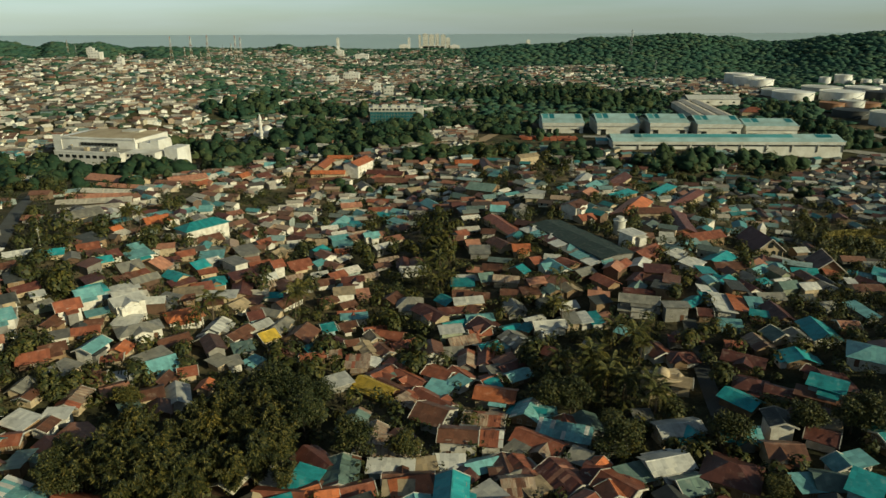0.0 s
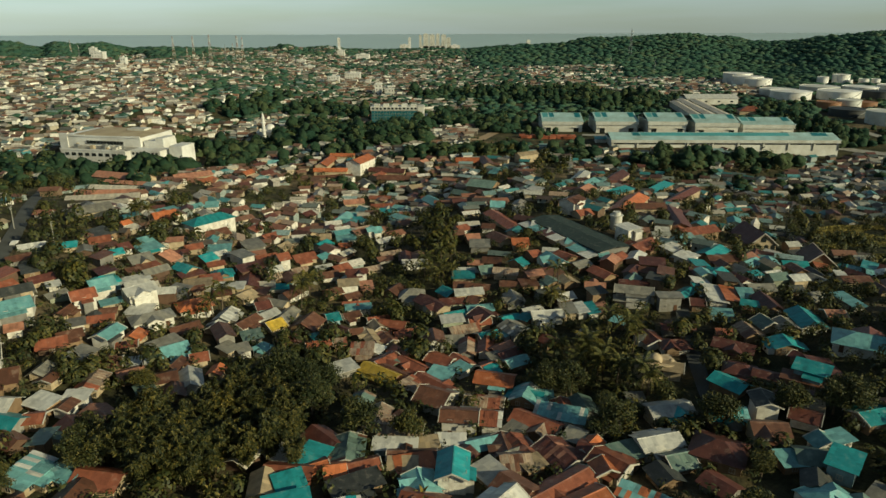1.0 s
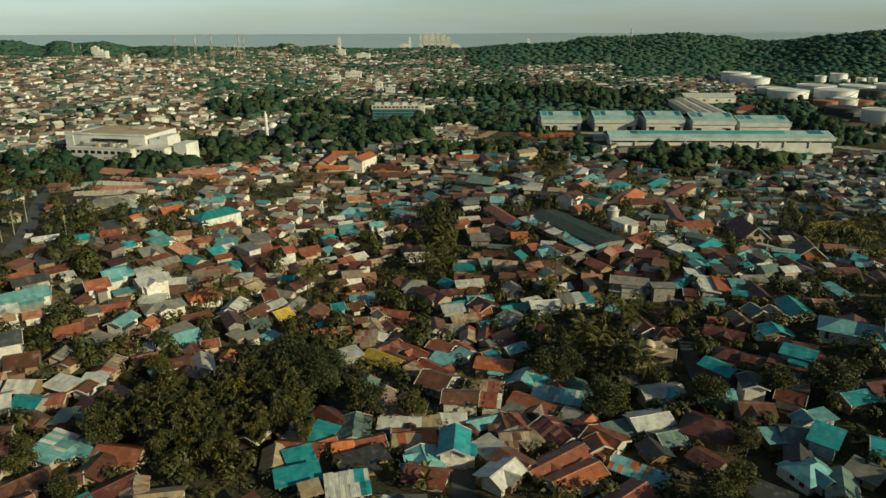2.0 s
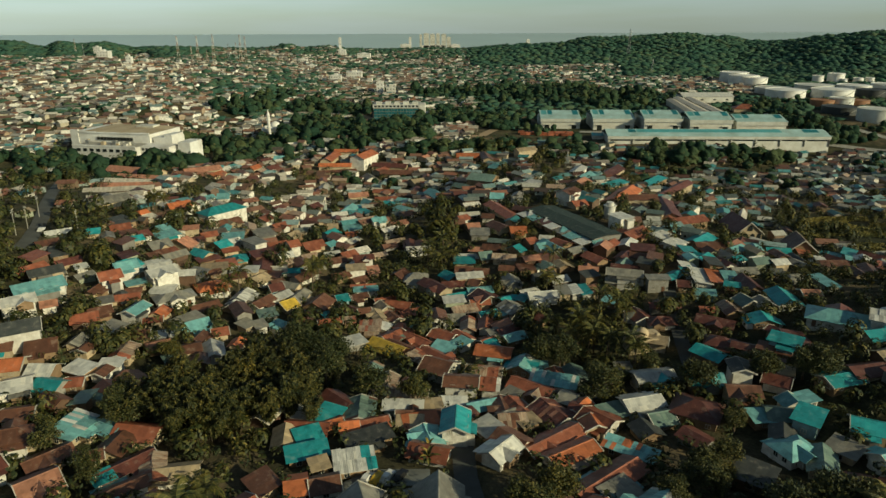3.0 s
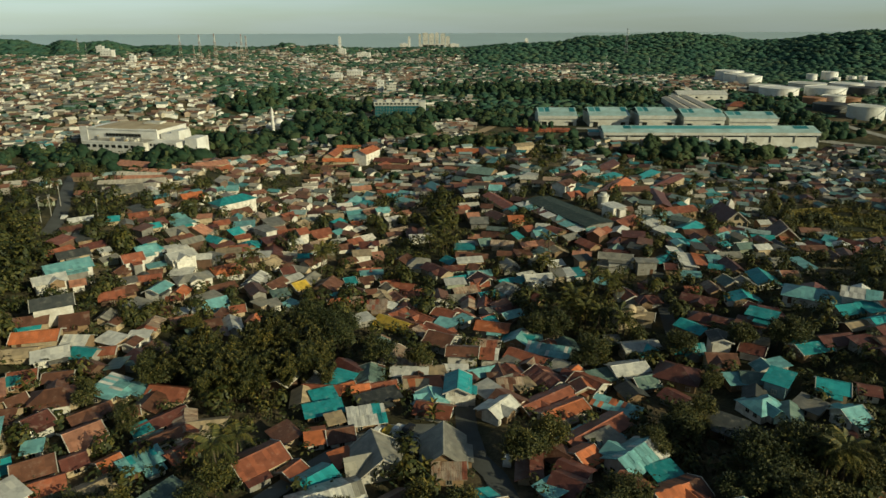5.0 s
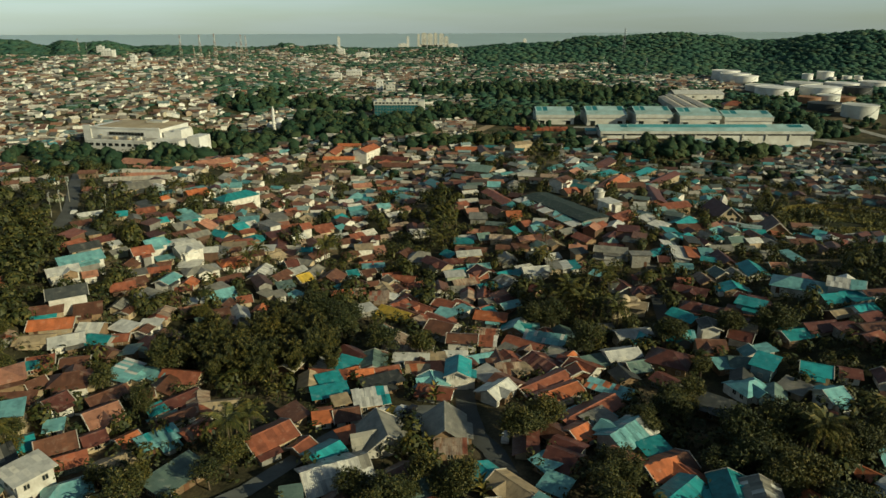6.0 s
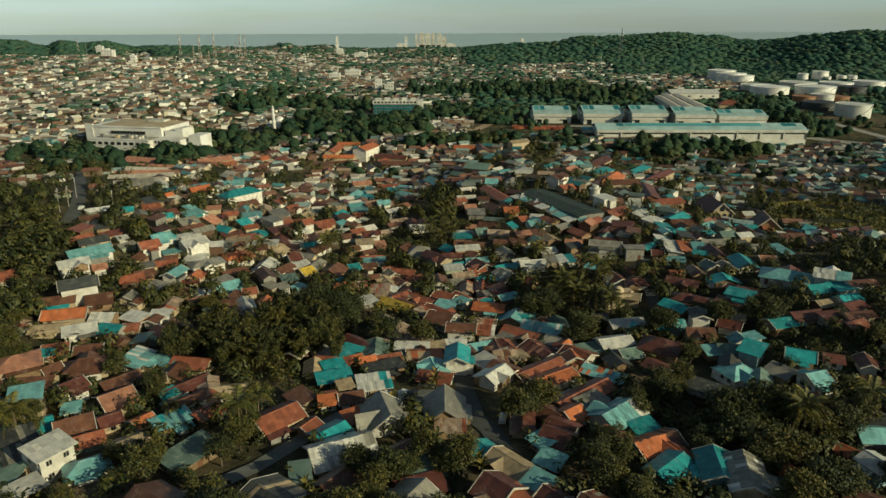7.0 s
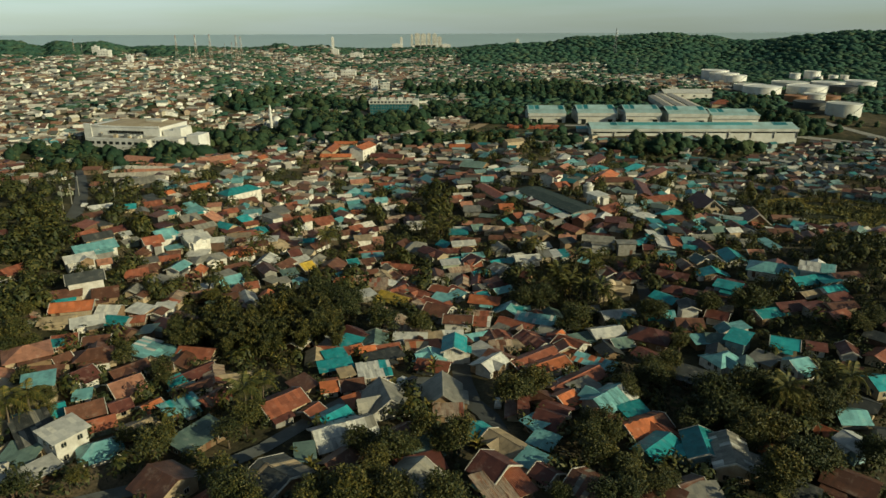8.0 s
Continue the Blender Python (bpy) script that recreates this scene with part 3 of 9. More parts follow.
    for i, (px, py, pz, r) in enumerate(spots):
        if small and y > 80 or y > 250 and hw < 4.5:
            break
        if i == door_at:
            d = part("door", DOOR_MESH, ob)
            d.matrix_local = pose(px, py, 0.0, 0, 0, r)
            continue
        win = part("window", WINDOW, ob)
        win.matrix_local = pose(px, py, pz, 0, 0, r)
        if full and y < 105:
            part("pane", PANE, win)
    PLOTS.append((x, y, L / 2, W / 2, ca, sa))
    return ob


def taken(x, y, r):
    """Whether a spot lies within r of ground that is already built on."""
    while len(FILED) < len(PLOTS):
        p = PLOTS[len(FILED)]
        FILED.append(p)
        ext = p[2] + p[3] + 10
        for gx in range(int((p[0] - ext) // 40), int((p[0] + ext) // 40) + 1):
            for gy in range(int((p[1] - ext) // 40), int((p[1] + ext) // 40) + 1):
                GRID.setdefault((gx, gy), []).append(p)
    for px, py, l, w, ca, sa in GRID.get((int(x // 40), int(y // 40)), ()):
        dx, dy = x - px, y - py
        if abs(ca * dx + sa * dy) < l + r and abs(-sa * dx + ca * dy) < w + r:
            return True
    return False

# ---- the houses near and in the middle ----

house(-114.6, 138.6, 10.0, 7.9, 30, "d", "w", "g", 6)
house(-124.2, 154.5, 8.3, 6.4, 38, "w", "w", "g", 5)
house(-124.3, 165.6, 13.0, 8.7, 41, "t", "w", "g", 5)
house(-129.1, 178.3, 9.2, 5.7, 40, "d", "c", "g", 4)
house(-110.2, 181.5, 6.1, 6.4, 38, "r", "w", "g", 5)
house(-88.1, 178.0, 11.5, 6.5, 34, "g", "w", "h", 3.4)
house(-96.9, 190.6, 8.7, 7.2, 44, "w", "w", "g", 6)
house(-118.3, 133.2, 8.4, 6.4, 21, "b", "c", "g", 2.3)
house(-107.7, 136.7, 6.6, 7.9, 23, "b", "t", "g", 2.3)
house(-112.3, 125.3, 11.0, 6.4, 13, "o", "c", "g", 2.3)
house(-104.4, 117.5, 7.9, 7.2, 27, "w", "w", "g", 2.3)
house(-105.9, 155.4, 6.6, 5.7, 29, "r", "k", "g", 2.3)
house(-118.8, 160.5, 3.5, 4.9, 30, "s", "w", "g", 2.3)
house(-94.1, 162.8, 7.1, 4.9, 77, "t", "w", "g", 4)
house(-110.8, 194.2, 6.7, 7.2, 41, "t", "w", "g", 4)
house(-75.9, 161.7, 7.5, 6.4, 37, "t", "c", "g", 2.3)

house(-113.4, 199.7, 9.4, 8.0, 40, "c", "b", "h", 2.3)
house(-98.9, 194.2, 6.6, 6.2, 34, "w", "w", "g", 5.6)
house(-112.2, 174.4, 6.2, 3.1, 86, "b", "c", "g", 2.3)
house(-101.7, 173.3, 7.7, 4.6, 20, "r", "c", "g", 2.3)
house(-101.6, 179.2, 4.0, 3.8, 16, "b", "c", "g", 2.3)
house(-103.5, 185.0, 5.4, 3.0, 35, "t", "c", "s", 2.3)
house(-88.4, 166.4, 4.4, 4.9, 87, "o", "c", "g", 2.3)
house(-88.2, 161.0, 4.6, 3.4, 19, "r", "c", "g", 2.3)
house(-78.6, 164.0, 8.3, 5.6, 52, "g", "w", "s", 2.3)
house(-104.1, 161.2, 5.5, 4.2, 36, "b", "t", "g", 2.3)
house(-105.8, 168.1, 3.9, 3.7, 29, "g", "w", "s", 2.3)
house(-77.7, 176.2, 8.1, 5.4, 39, "b", "t", "g", 2.3)
house(-81.1, 194.2, 10.2, 8.0, 31, "o", "w", "h", 2.3)
house(-89.5, 202.4, 8.3, 5.3, 79, "g", "g", "s", 2.3)
house(-84.6, 207.6, 3.5, 4.6, 26, "b", "t", "g", 2.3)
house(-75.9, 207.3, 4.8, 4.6, 23, "m", "c", "g", 2.3)
house(-81.6, 225.9, 7.0, 5.5, 26, "c", "w", "h", 2.3)
house(-129.1, 183.3, 3.5, 7.9, 42, "g", "w", "g", 2.3)
house(-122.8, 173.8, 3.5, 6.2, 24, "g", "w", "g", 3.5)
house(-135.8, 198.5, 4.6, 6.9, 37, "d", "t", "s", 2.3)
house(-123.9, 190.0, 3.0, 3.0, 38, "w", "w", "s", 2.3)
house(-69.6, 185.7, 14.9, 4.6, 83, "w", "c", "g", 2.3, other="d")
house(-61.7, 167.1, 3.9, 4.1, 57, "g", "c", "s", 2.3)
house(-67.6, 159.6, 3.9, 4.9, 23, "r", "c", "g", 2.3)
house(-71.9, 153.8, 5.2, 3.1, 81, "b", "t", "g", 2.3)
house(-88.2, 149.6, 6.1, 4.9, 21, "b", "t", "g", 2.3)
house(-81.4, 152.2, 4.5, 3.0, 16, "w", "g", "s", 2.3)
house(-60.7, 153.2, 4.0, 3.1, 86, "o", "c", "g", 2.3)
house(-101.3, 141.9, 5.2, 3.1, 89, "g", "c", "g", 2.3, other="k")
house(-97.7, 139.1, 4.4, 3.4, 84, "b", "c", "g", 2.3)
house(-87.4, 139.4, 7.2, 4.9, -89, "p", "c", "g", 2.3, other="r")
house(-88.0, 127.9, 3.8, 3.4, 81, "b", "w", "g", 2.3)
house(-87.5, 132.4, 5.1, 3.0, 2, "w", "w", "s", 2.3)
house(-91.6, 122.1, 3.5, 4.2, 10, "r", "t", "g", 2.3)
house(-82.1, 106.4, 3.0, 4.8, 73, "t", "w", "s", 2.3, other="w")
house(-86.0, 115.0, 5.3, 3.3, -90, "e", "t", "s", 2.3)
house(-74.2, 139.1, 3.6, 3.0, 37, "e", "t", "s", 2.3)
house(-74.8, 234.9, 6.7, 4.6, 11, "t", "w", "g", 2.3)
house(-70.4, 221.4, 12.1, 6.2, -78, "m", "c", "g", 2.3)
house(-63.9, 228.2, 5.5, 5.4, 33, "p", "t", "g", 2.3, other="o")
house(-56.4, 229.8, 7.9, 5.4, -56, "b", "w", "g", 2.3)
house(-53.1, 216.4, 10.9, 5.4, 62, "b", "w", "g", 2.3)
house(-68.6, 208.0, 6.1, 5.4, 60, "k", "c", "g", 2.3)
house(-61.6, 207.2, 3.8, 3.8, 40, "b", "c", "g", 2.3)
house(-39.6, 219.9, 5.8, 5.4, 34, "b", "t", "g", 2.3, other="t")
house(-35.7, 231.4, 6.4, 4.6, 79, "c", "w", "g", 2.3)
house(-32.1, 234.2, 7.4, 3.8, 11, "m", "w", "g", 5)
house(-27.3, 225.8, 3.7, 6.1, 14, "s", "t", "s", 2.3)
house(-32.1, 217.3, 5.0, 3.8, 38, "b", "c", "g", 2.3)
house(-29.6, 210.5, 8.4, 3.1, 6, "r", "c", "g", 2.3)
house(-28.3, 207.1, 8.1, 3.0, 11, "t", "w", "s", 2.3)
house(-30.0, 200.9, 5.0, 3.8, 27, "b", "c", "g", 2.3)
house(-19.9, 198.6, 7.7, 3.8, 19, "r", "c", "g", 2.3)
house(-36.1, 198.2, 3.6, 6.2, 25, "c", "b", "g", 2.3)
house(-60.6, 201.2, 4.1, 5.4, 33, "m", "b", "g", 2.3)
house(-51.2, 196.0, 8.7, 4.6, 74, "g", "c", "g", 2.3)
house(-53.3, 187.5, 4.8, 6.2, 44, "y", "c", "g", 2.3)
house(-43.2, 191.1, 8.1, 7.9, 74, "b", "t", "g", 2.3)
house(-61.9, 186.7, 8.3, 4.6, 63, "b", "w", "g", 2.3)
house(-57.6, 177.1, 5.0, 4.8, 27, "e", "g", "s", 2.3)
house(-37.9, 181.7, 3.5, 3.3, 39, "c", "t", "s", 2.3)
house(-37.1, 177.4, 6.8, 3.1, 16, "r", "t", "g", 2.3)
house(-30.7, 178.4, 3.0, 3.0, 9, "p", "t", "s", 2.3)
house(-57.7, 167.9, 3.0, 4.1, 36, "g", "w", "s", 2.3)
house(-52.4, 169.4, 4.4, 3.3, 62, "t", "w", "s", 2.3)
house(-15.2, 194.3, 8.2, 5.4, -15, "r", "t", "g", 2.3)
house(-10.7, 188.4, 7.3, 3.4, 28, "r", "t", "g", 2.3)
house(-21.4, 183.6, 10.1, 3.4, -67, "k", "t", "g", 2.3, other="b")
house(-20.3, 193.0, 5.2, 3.8, -64, "k", "c", "g", 2.3)
house(-16.4, 184.1, 6.3, 3.4, -56, "b", "c", "g", 2.3, other="s")
house(-26.8, 188.3, 3.5, 3.1, 20, "b", "t", "g", 2.3)
house(-23.3, 174.4, 6.0, 5.6, 1, "p", "t", "s", 2.3, other="r")
house(-18.8, 175.4, 4.0, 3.0, 67, "w", "w", "s", 2.3)
house(-11.3, 173.3, 7.3, 4.2, -54, "r", "t", "g", 2.3)
house(-15.6, 168.5, 7.4, 4.9, 48, "r", "c", "g", 2.3, other="b")
house(-13.0, 168.0, 3.5, 3.0, 49, "e", "w", "s", 2.3)
house(-7.2, 165.9, 10.0, 3.4, -43, "r", "t", "g", 2.3)
house(1.0, 169.4, 7.3, 5.7, -33, "r", "w", "g", 2.3)
house(-16.2, 160.2, 12.0, 4.9, -37, "y", "t", "g", 2.3)
house(-11.9, 160.0, 10.3, 3.4, -41, "b", "t", "g", 2.3)
house(1.0, 159.4, 6.3, 4.8, -26, "t", "w", "s", 2.3)
house(-27.3, 162.5, 6.1, 5.6, 32, "w", "g", "f", 2.3, other="t")
house(-2.1, 208.4, 12.4, 6.2, -50, "m", "c", "g", 3.4)
house(-16.6, 222.7, 6.5, 5.4, 63, "b", "t", "g", 2.3)
house(-9.8, 219.4, 8.6, 7.1, 3, "g", "t", "h", 2.3)
house(3.6, 219.3, 6.0, 5.4, -54, "c", "t", "g", 2.3)
house(18.3, 235.6, 4.6, 7.0, 15, "e", "t", "g", 2.3)
house(14.6, 221.0, 8.0, 5.4, -11, "b", "t", "g", 2.3, other="w")
house(13.4, 211.8, 3.5, 6.2, -30, "b", "c", "g", 2.3)
house(27.0, 210.0, 7.7, 6.2, -80, "g", "g", "g", 2.3)
house(26.9, 221.3, 6.6, 4.6, -9, "b", "t", "g", 2.3)
house(15.8, 198.6, 7.3, 7.9, -62, "m", "c", "g", 2.3)
house(14.1, 194.9, 6.3, 3.8, 7, "r", "c", "g", 2.3)
house(25.2, 188.2, 8.1, 7.0, -60, "g", "w", "g", 2.3, other="w")
house(16.1, 184.6, 5.8, 5.7, 24, "c", "t", "g", 2.3)
house(36.3, 194.5, 9.5, 5.4, 9, "w", "w", "g", 3.4, other="t")
house(29.3, 195.1, 3.0, 3.7, -37, "c", "t", "s", 2.3)
house(44.2, 198.6, 8.4, 3.7, -87, "g", "c", "s", 2.3)
house(48.2, 198.2, 7.8, 3.0, -83, "w", "w", "s", 2.3)
house(51.6, 197.4, 8.2, 3.0, -83, "c", "w", "s", 2.3)
house(55.3, 196.8, 7.0, 3.0, -83, "s", "c", "s", 2.3)
house(58.8, 187.1, 4.1, 3.7, -39, "t", "t", "s", 2.3)
house(61.4, 224.1, 9.0, 5.4, -61, "r", "t", "g", 2.3)
house(56.9, 214.7, 6.2, 3.8, -13, "s", "c", "g", 2.3)
house(42.0, 220.7, 4.8, 5.4, -68, "e", "t", "g", 2.3)
house(47.7, 220.5, 5.8, 4.6, -74, "k", "t", "g", 2.3)
house(67.6, 203.3, 11.7, 6.2, -16, "g", "g", "g", 5)
house(66.9, 200.6, 12.1, 3.0, -15, "g", "c", "s", 2.3)
house(70.9, 214.7, 9.5, 3.1, -14, "m", "c", "g", 2.3, other="w")
house(77.7, 196.8, 7.1, 3.7, -2, "g", "g", "f", 5)
house(34.7, 178.9, 3.5, 4.9, -49, "m", "t", "g", 2.3)
house(46.4, 180.4, 3.0, 3.0, -34, "g", "t", "s", 2.3)
house(65.0, 173.7, 7.0, 5.7, -76, "r", "w", "g", 2.3)
house(63.9, 160.0, 3.5, 4.2, -1, "t", "c", "g", 2.3)
house(19.6, 176.2, 7.1, 3.4, 42, "s", "t", "g", 2.3)
house(21.9, 172.4, 7.9, 3.4, 35, "m", "t", "g", 2.3)
house(17.4, 169.8, 3.2, 3.3, 25, "g", "w", "s", 2.3)
house(23.2, 166.4, 6.4, 4.2, 30, "t", "t", "g", 2.3)
house(14.9, 163.9, 4.5, 3.4, 34, "r", "t", "g", 2.3)
house(15.9, 161.5, 3.2, 3.3, 16, "c", "t", "s", 2.3)
house(7.2, 167.9, 7.3, 3.1, -55, "r", "w", "g", 2.3)
house(6.5, 163.1, 4.2, 4.1, -48, "t", "w", "s", 2.3)
house(94.6, 201.3, 14.7, 5.3, 81, "w", "w", "s", 2.3)
house(92.2, 208.6, 3.2, 3.7, 1, "c", "t", "s", 2.3)
house(86.8, 195.9, 3.7, 5.4, -10, "m", "t", "g", 2.3)
house(99.5, 200.4, 12.3, 3.7, 79, "o", "t", "s", 2.3)
house(104.7, 199.6, 4.1, 6.1, -7, "t", "t", "s", 2.3)
house(102.3, 190.8, 4.9, 3.0, -24, "c", "t", "s", 2.3)
house(108.0, 191.0, 11.1, 5.4, -90, "m", "t", "g", 2.3)
house(109.4, 215.3, 7.2, 5.4, -75, "m", "w", "g", 2.3)
house(103.5, 222.4, 8.3, 4.6, 45, "c", "t", "g", 2.3)
house(118.2, 222.1, 3.4, 3.0, 15, "c", "w", "s", 2.3)
house(90.8, 185.7, 6.1, 3.7, -12, "t", "b", "s", 2.3)
house(74.9, 179.2, 9.1, 3.8, -7, "m", "g", "g", 2.3)
house(85.8, 163.6, 10.2, 5.7, -32, "m", "t", "g", 2.3)
house(87.0, 173.0, 4.8, 3.4, -5, "r", "t", "g", 2.3)
house(93.3, 171.4, 7.2, 4.9, -86, "p", "t", "g", 2.3, other="b")
house(100.3, 175.5, 5.3, 6.2, -78, "e", "c", "g", 2.3)
house(104.9, 172.7, 5.4, 6.2, -85, "g", "c", "g", 2.3)
house(112.2, 175.1, 11.8, 7.0, 86, "c", "w", "g", 2.3)
house(99.2, 160.8, 5.8, 7.2, 85, "c", "t", "g", 2.3)
house(118.0, 154.6, 16.0, 10.0, -31, "t", "w", "h", 2.8)
house(129.0, 148.0, 9.5, 8.5, -31, "w", "w", "g", 3.4, other="t")
house(100.5, 122.2, 9.0, 6.0, 15, "c", "t", "g", 2.6)
house(132.4, 188.2, 11.3, 3.0, -86, "t", "g", "s", 2.3)
house(121.8, 177.6, 4.8, 4.6, -4, "s", "t", "g", 2.3)
house(125.3, 194.9, 3.7, 5.4, 12, "g", "g", "g", 2.3)
house(123.7, 204.6, 3.6, 4.6, 4, "d", "t", "g", 2.3)
house(160.7, 227.4, 8.9, 7.0, -63, "m", "t", "g", 2.3)
house(153.1, 226.4, 8.2, 3.0, 75, "w", "w", "s", 2.3)
house(131.4, 219.9, 5.0, 4.6, -12, "e", "t", "g", 2.3)
house(70.4, 168.5, 7.7, 5.0, 1, "m", "w", "h", 2.3)
house(64.2, 154.1, 6.4, 4.9, -21, "k", "c", "g", 3.5)
house(96.7, 142.6, 7.4, 4.8, -38, "c", "b", "s", 4)
house(93.9, 140.7, 9.3, 3.3, -35, "b", "t", "s", 2.3)
house(81.8, 150.2, 7.6, 5.8, -24, "m", "t", "h", 2.3)
house(99.4, 151.7, 5.1, 3.4, -58, "m", "t", "g", 2.3)
house(-20.2, 140.7, 8.1, 4.9, 75, "e", "w", "g", 2.3, other="p")
house(-14.9, 132.3, 10.1, 4.9, 81, "p", "t", "g", 2.3)
house(-8.5, 127.1, 9.5, 4.9, -4, "p", "t", "g", 2.3)
house(-9.4, 120.0, 9.2, 3.3, -2, "w", "b", "s", 2.3)
house(-5.4, 116.1, 9.8, 3.1, 1, "b", "c", "g", 2.3)
house(-7.2, 111.6, 5.4, 3.0, 1, "k", "c", "s", 2.3)
house(-15.6, 111.2, 5.8, 4.2, 19, "r", "t", "g", 2.3)
house(-19.8, 117.3, 8.9, 6.4, -88, "e", "w", "g", 2.3, other="b")
house(-27.1, 113.5, 8.0, 4.8, 73, "c", "t", "s", 2.3)
house(-21.4, 109.0, 3.5, 4.2, 11, "o", "c", "g", 2.3)
house(-0.5, 143.7, 7.8, 7.9, -29, "b", "w", "g", 3.4)
house(-7.6, 153.3, 5.3, 3.0, 51, "p", "t", "s", 2.3)
house(-0.6, 153.2, 12.3, 4.2, -44, "r", "t", "g", 2.3)
house(5.6, 130.5, 8.1, 5.7, -7, "b", "w", "g", 5)
house(3.3, 122.2, 6.0, 3.3, -1, "w", "w", "s", 2.3)
house(16.1, 154.1, 9.9, 6.4, -15, "o", "c", "g", 3.4)
house(12.4, 142.8, 9.2, 4.9, -11, "p", "t", "g", 2.3, other="r")
house(13.4, 130.7, 4.0, 5.7, -10, "r", "w", "g", 4, other="w")
house(23.7, 145.6, 6.7, 6.4, 67, "t", "t", "g", 2.3, other="w")
house(28.7, 144.7, 3.0, 3.0, -5, "t", "t", "s", 2.3)
house(32.3, 139.2, 4.1, 4.2, -86, "r", "t", "g", 2.3)
house(30.9, 134.6, 11.7, 4.8, -20, "t", "w", "s", 2.3, other="w")
house(24.4, 131.0, 11.1, 5.7, -36, "r", "w", "g", 2.3)
house(18.7, 127.6, 3.7, 3.3, -44, "g", "t", "s", 2.3)
house(15.6, 120.3, 6.3, 4.9, -82, "b", "t", "g", 2.3)
house(19.1, 119.5, 7.2, 4.9, -63, "r", "t", "g", 2.3, other="b")
house(17.3, 113.3, 5.7, 5.7, 6, "p", "t", "g", 2.3, other="b")
house(27.6, 115.9, 9.3, 7.2, -60, "m", "w", "g", 2.3, other="s")
house(21.0, 112.1, 4.4, 3.0, 31, "k", "t", "s", 2.3)
house(34.9, 119.2, 6.0, 3.1, 51, "o", "w", "g", 2.3)
house(37.6, 110.8, 7.4, 6.4, -47, "r", "w", "g", 3.2)
house(36.0, 108.7, 3.7, 4.9, -81, "o", "c", "g", 3.2)
house(32.3, 123.6, 3.8, 4.1, -33, "g", "t", "s", 2.3)
house(57.0, 132.4, 9.8, 5.7, 10, "w", "c", "g", 3.4)
house(49.9, 118.4, 9.2, 5.7, 15, "w", "w", "g", 3.6)
house(52.5, 112.2, 5.2, 5.7, 16, "e", "t", "g", 2.3)
house(51.2, 140.5, 3.7, 3.0, 3, "g", "t", "s", 2.3)
house(36.5, 116.5, 8.5, 5.0, -28, "m", "t", "g", 2.3)
house(42.5, 116.0, 6.0, 4.6, 20, "e", "t", "s", 2.3)
house(69.2, 128.2, 7.7, 5.7, -4, "c", "t", "g", 3.4, other="t")
house(78.8, 129.7, 5.7, 4.9, 83, "d", "w", "g", 5)
house(61.9, 114.0, 10.4, 8.8, -30, "m", "t", "h", 3.4)
house(75.5, 120.4, 7.1, 5.7, -5, "b", "c", "g", 3.4)
house(85.1, 114.9, 3.5, 4.9, -86, "t", "w", "g", 2.3)
house(89.0, 115.8, 3.9, 3.3, -79, "t", "w", "s", 2.3)
house(84.1, 105.6, 4.9, 6.3, -41, "c", "b", "s", 4)
house(86.1, 134.7, 3.0, 4.8, -62, "m", "t", "s", 2.3)
house(90.1, 132.9, 3.0, 4.1, -23, "m", "t", "s", 2.3)
house(90.5, 128.9, 3.0, 3.0, -26, "k", "c", "s", 2.3)
house(86.8, 125.6, 5.6, 5.7, -34, "m", "w", "g", 2.3)
house(75.4, 109.7, 4.3, 4.1, 4, "t", "t", "s", 2.3)
house(-206.7, 418.9, 42.9, 10.5, -20, "s", "c", "g", 3.4)
house(-157.3, 278.1, 18.9, 9.9, 48, "g", "c", "g", 3.4)
house(-160.2, 414.1, 22.6, 10.5, 34, "s", "c", "g", 3.4)
# long rows: walls coloured "k" so the gaps between the roofs read as shade
house(-183.4, 362.5, 32.6, 6.5, -8, "q", "k", "g", 1.6)
house(-174.2, 326.9, 34.7, 5.6, 11, "q", "k", "g", 1.3)
house(-180.5, 344.0, 32.0, 5.8, 4, "s", "k", "g", 1.3)
house(-166.3, 305.8, 25.1, 5.8, 24, "q", "k", "g", 1.3)
house(-156.8, 276.7, 20.0, 9.0, 33, "d", "k", "g", 1.6)
house(-148.7, 328.0, 15.6, 6.0, 29, "q", "k", "g", 1.3)
house(-190.0, 392.0, 34.0, 6.0, -14, "s", "k", "g", 1.3)
house(-158.0, 404.0, 36.0, 8.0, -9, "s", "c", "g", 1.6)
house(-146.1, 399.0, 12.1, 7.1, 71, "o", "c", "g", 2.3)
house(-127.4, 287.8, 9.8, 7.1, 42, "o", "c", "g", 3.4)
house(-132.6, 302.9, 9.3, 3.4, 48, "t", "w", "s", 2.3)
house(-104.3, 281.3, 20.5, 9.1, 50, "c", "w", "h", 6.4)
house(-125.5, 314.8, 11.7, 5.3, 54, "t", "w", "g", 2.3)
house(-118.7, 328.1, 5.5, 7.1, 11, "t", "w", "g", 2.3)
house(-99.9, 271.1, 12.6, 7.1, 47, "b", "c", "g", 2.3)
house(-118.8, 245.9, 4.6, 9.9, 49, "t", "t", "g", 2.3)
house(-114.2, 239.2, 8.4, 6.1, 49, "t", "w", "s", 2.3)
house(-112.0, 225.3, 7.2, 9.0, 44, "g", "c", "g", 2.3)
house(-104.9, 231.3, 5.2, 9.9, 72, "s", "c", "g", 2.3)
house(-102.9, 238.2, 7.1, 7.1, 31, "m", "c", "g", 2.3)
house(-92.1, 238.7, 5.0, 8.1, 52, "c", "t", "g", 2.3)
house(-90.8, 251.7, 8.3, 6.1, 12, "t", "w", "s", 2.3)
house(-136.6, 246.1, 9.6, 8.8, 61, "d", "t", "s", 2.3)
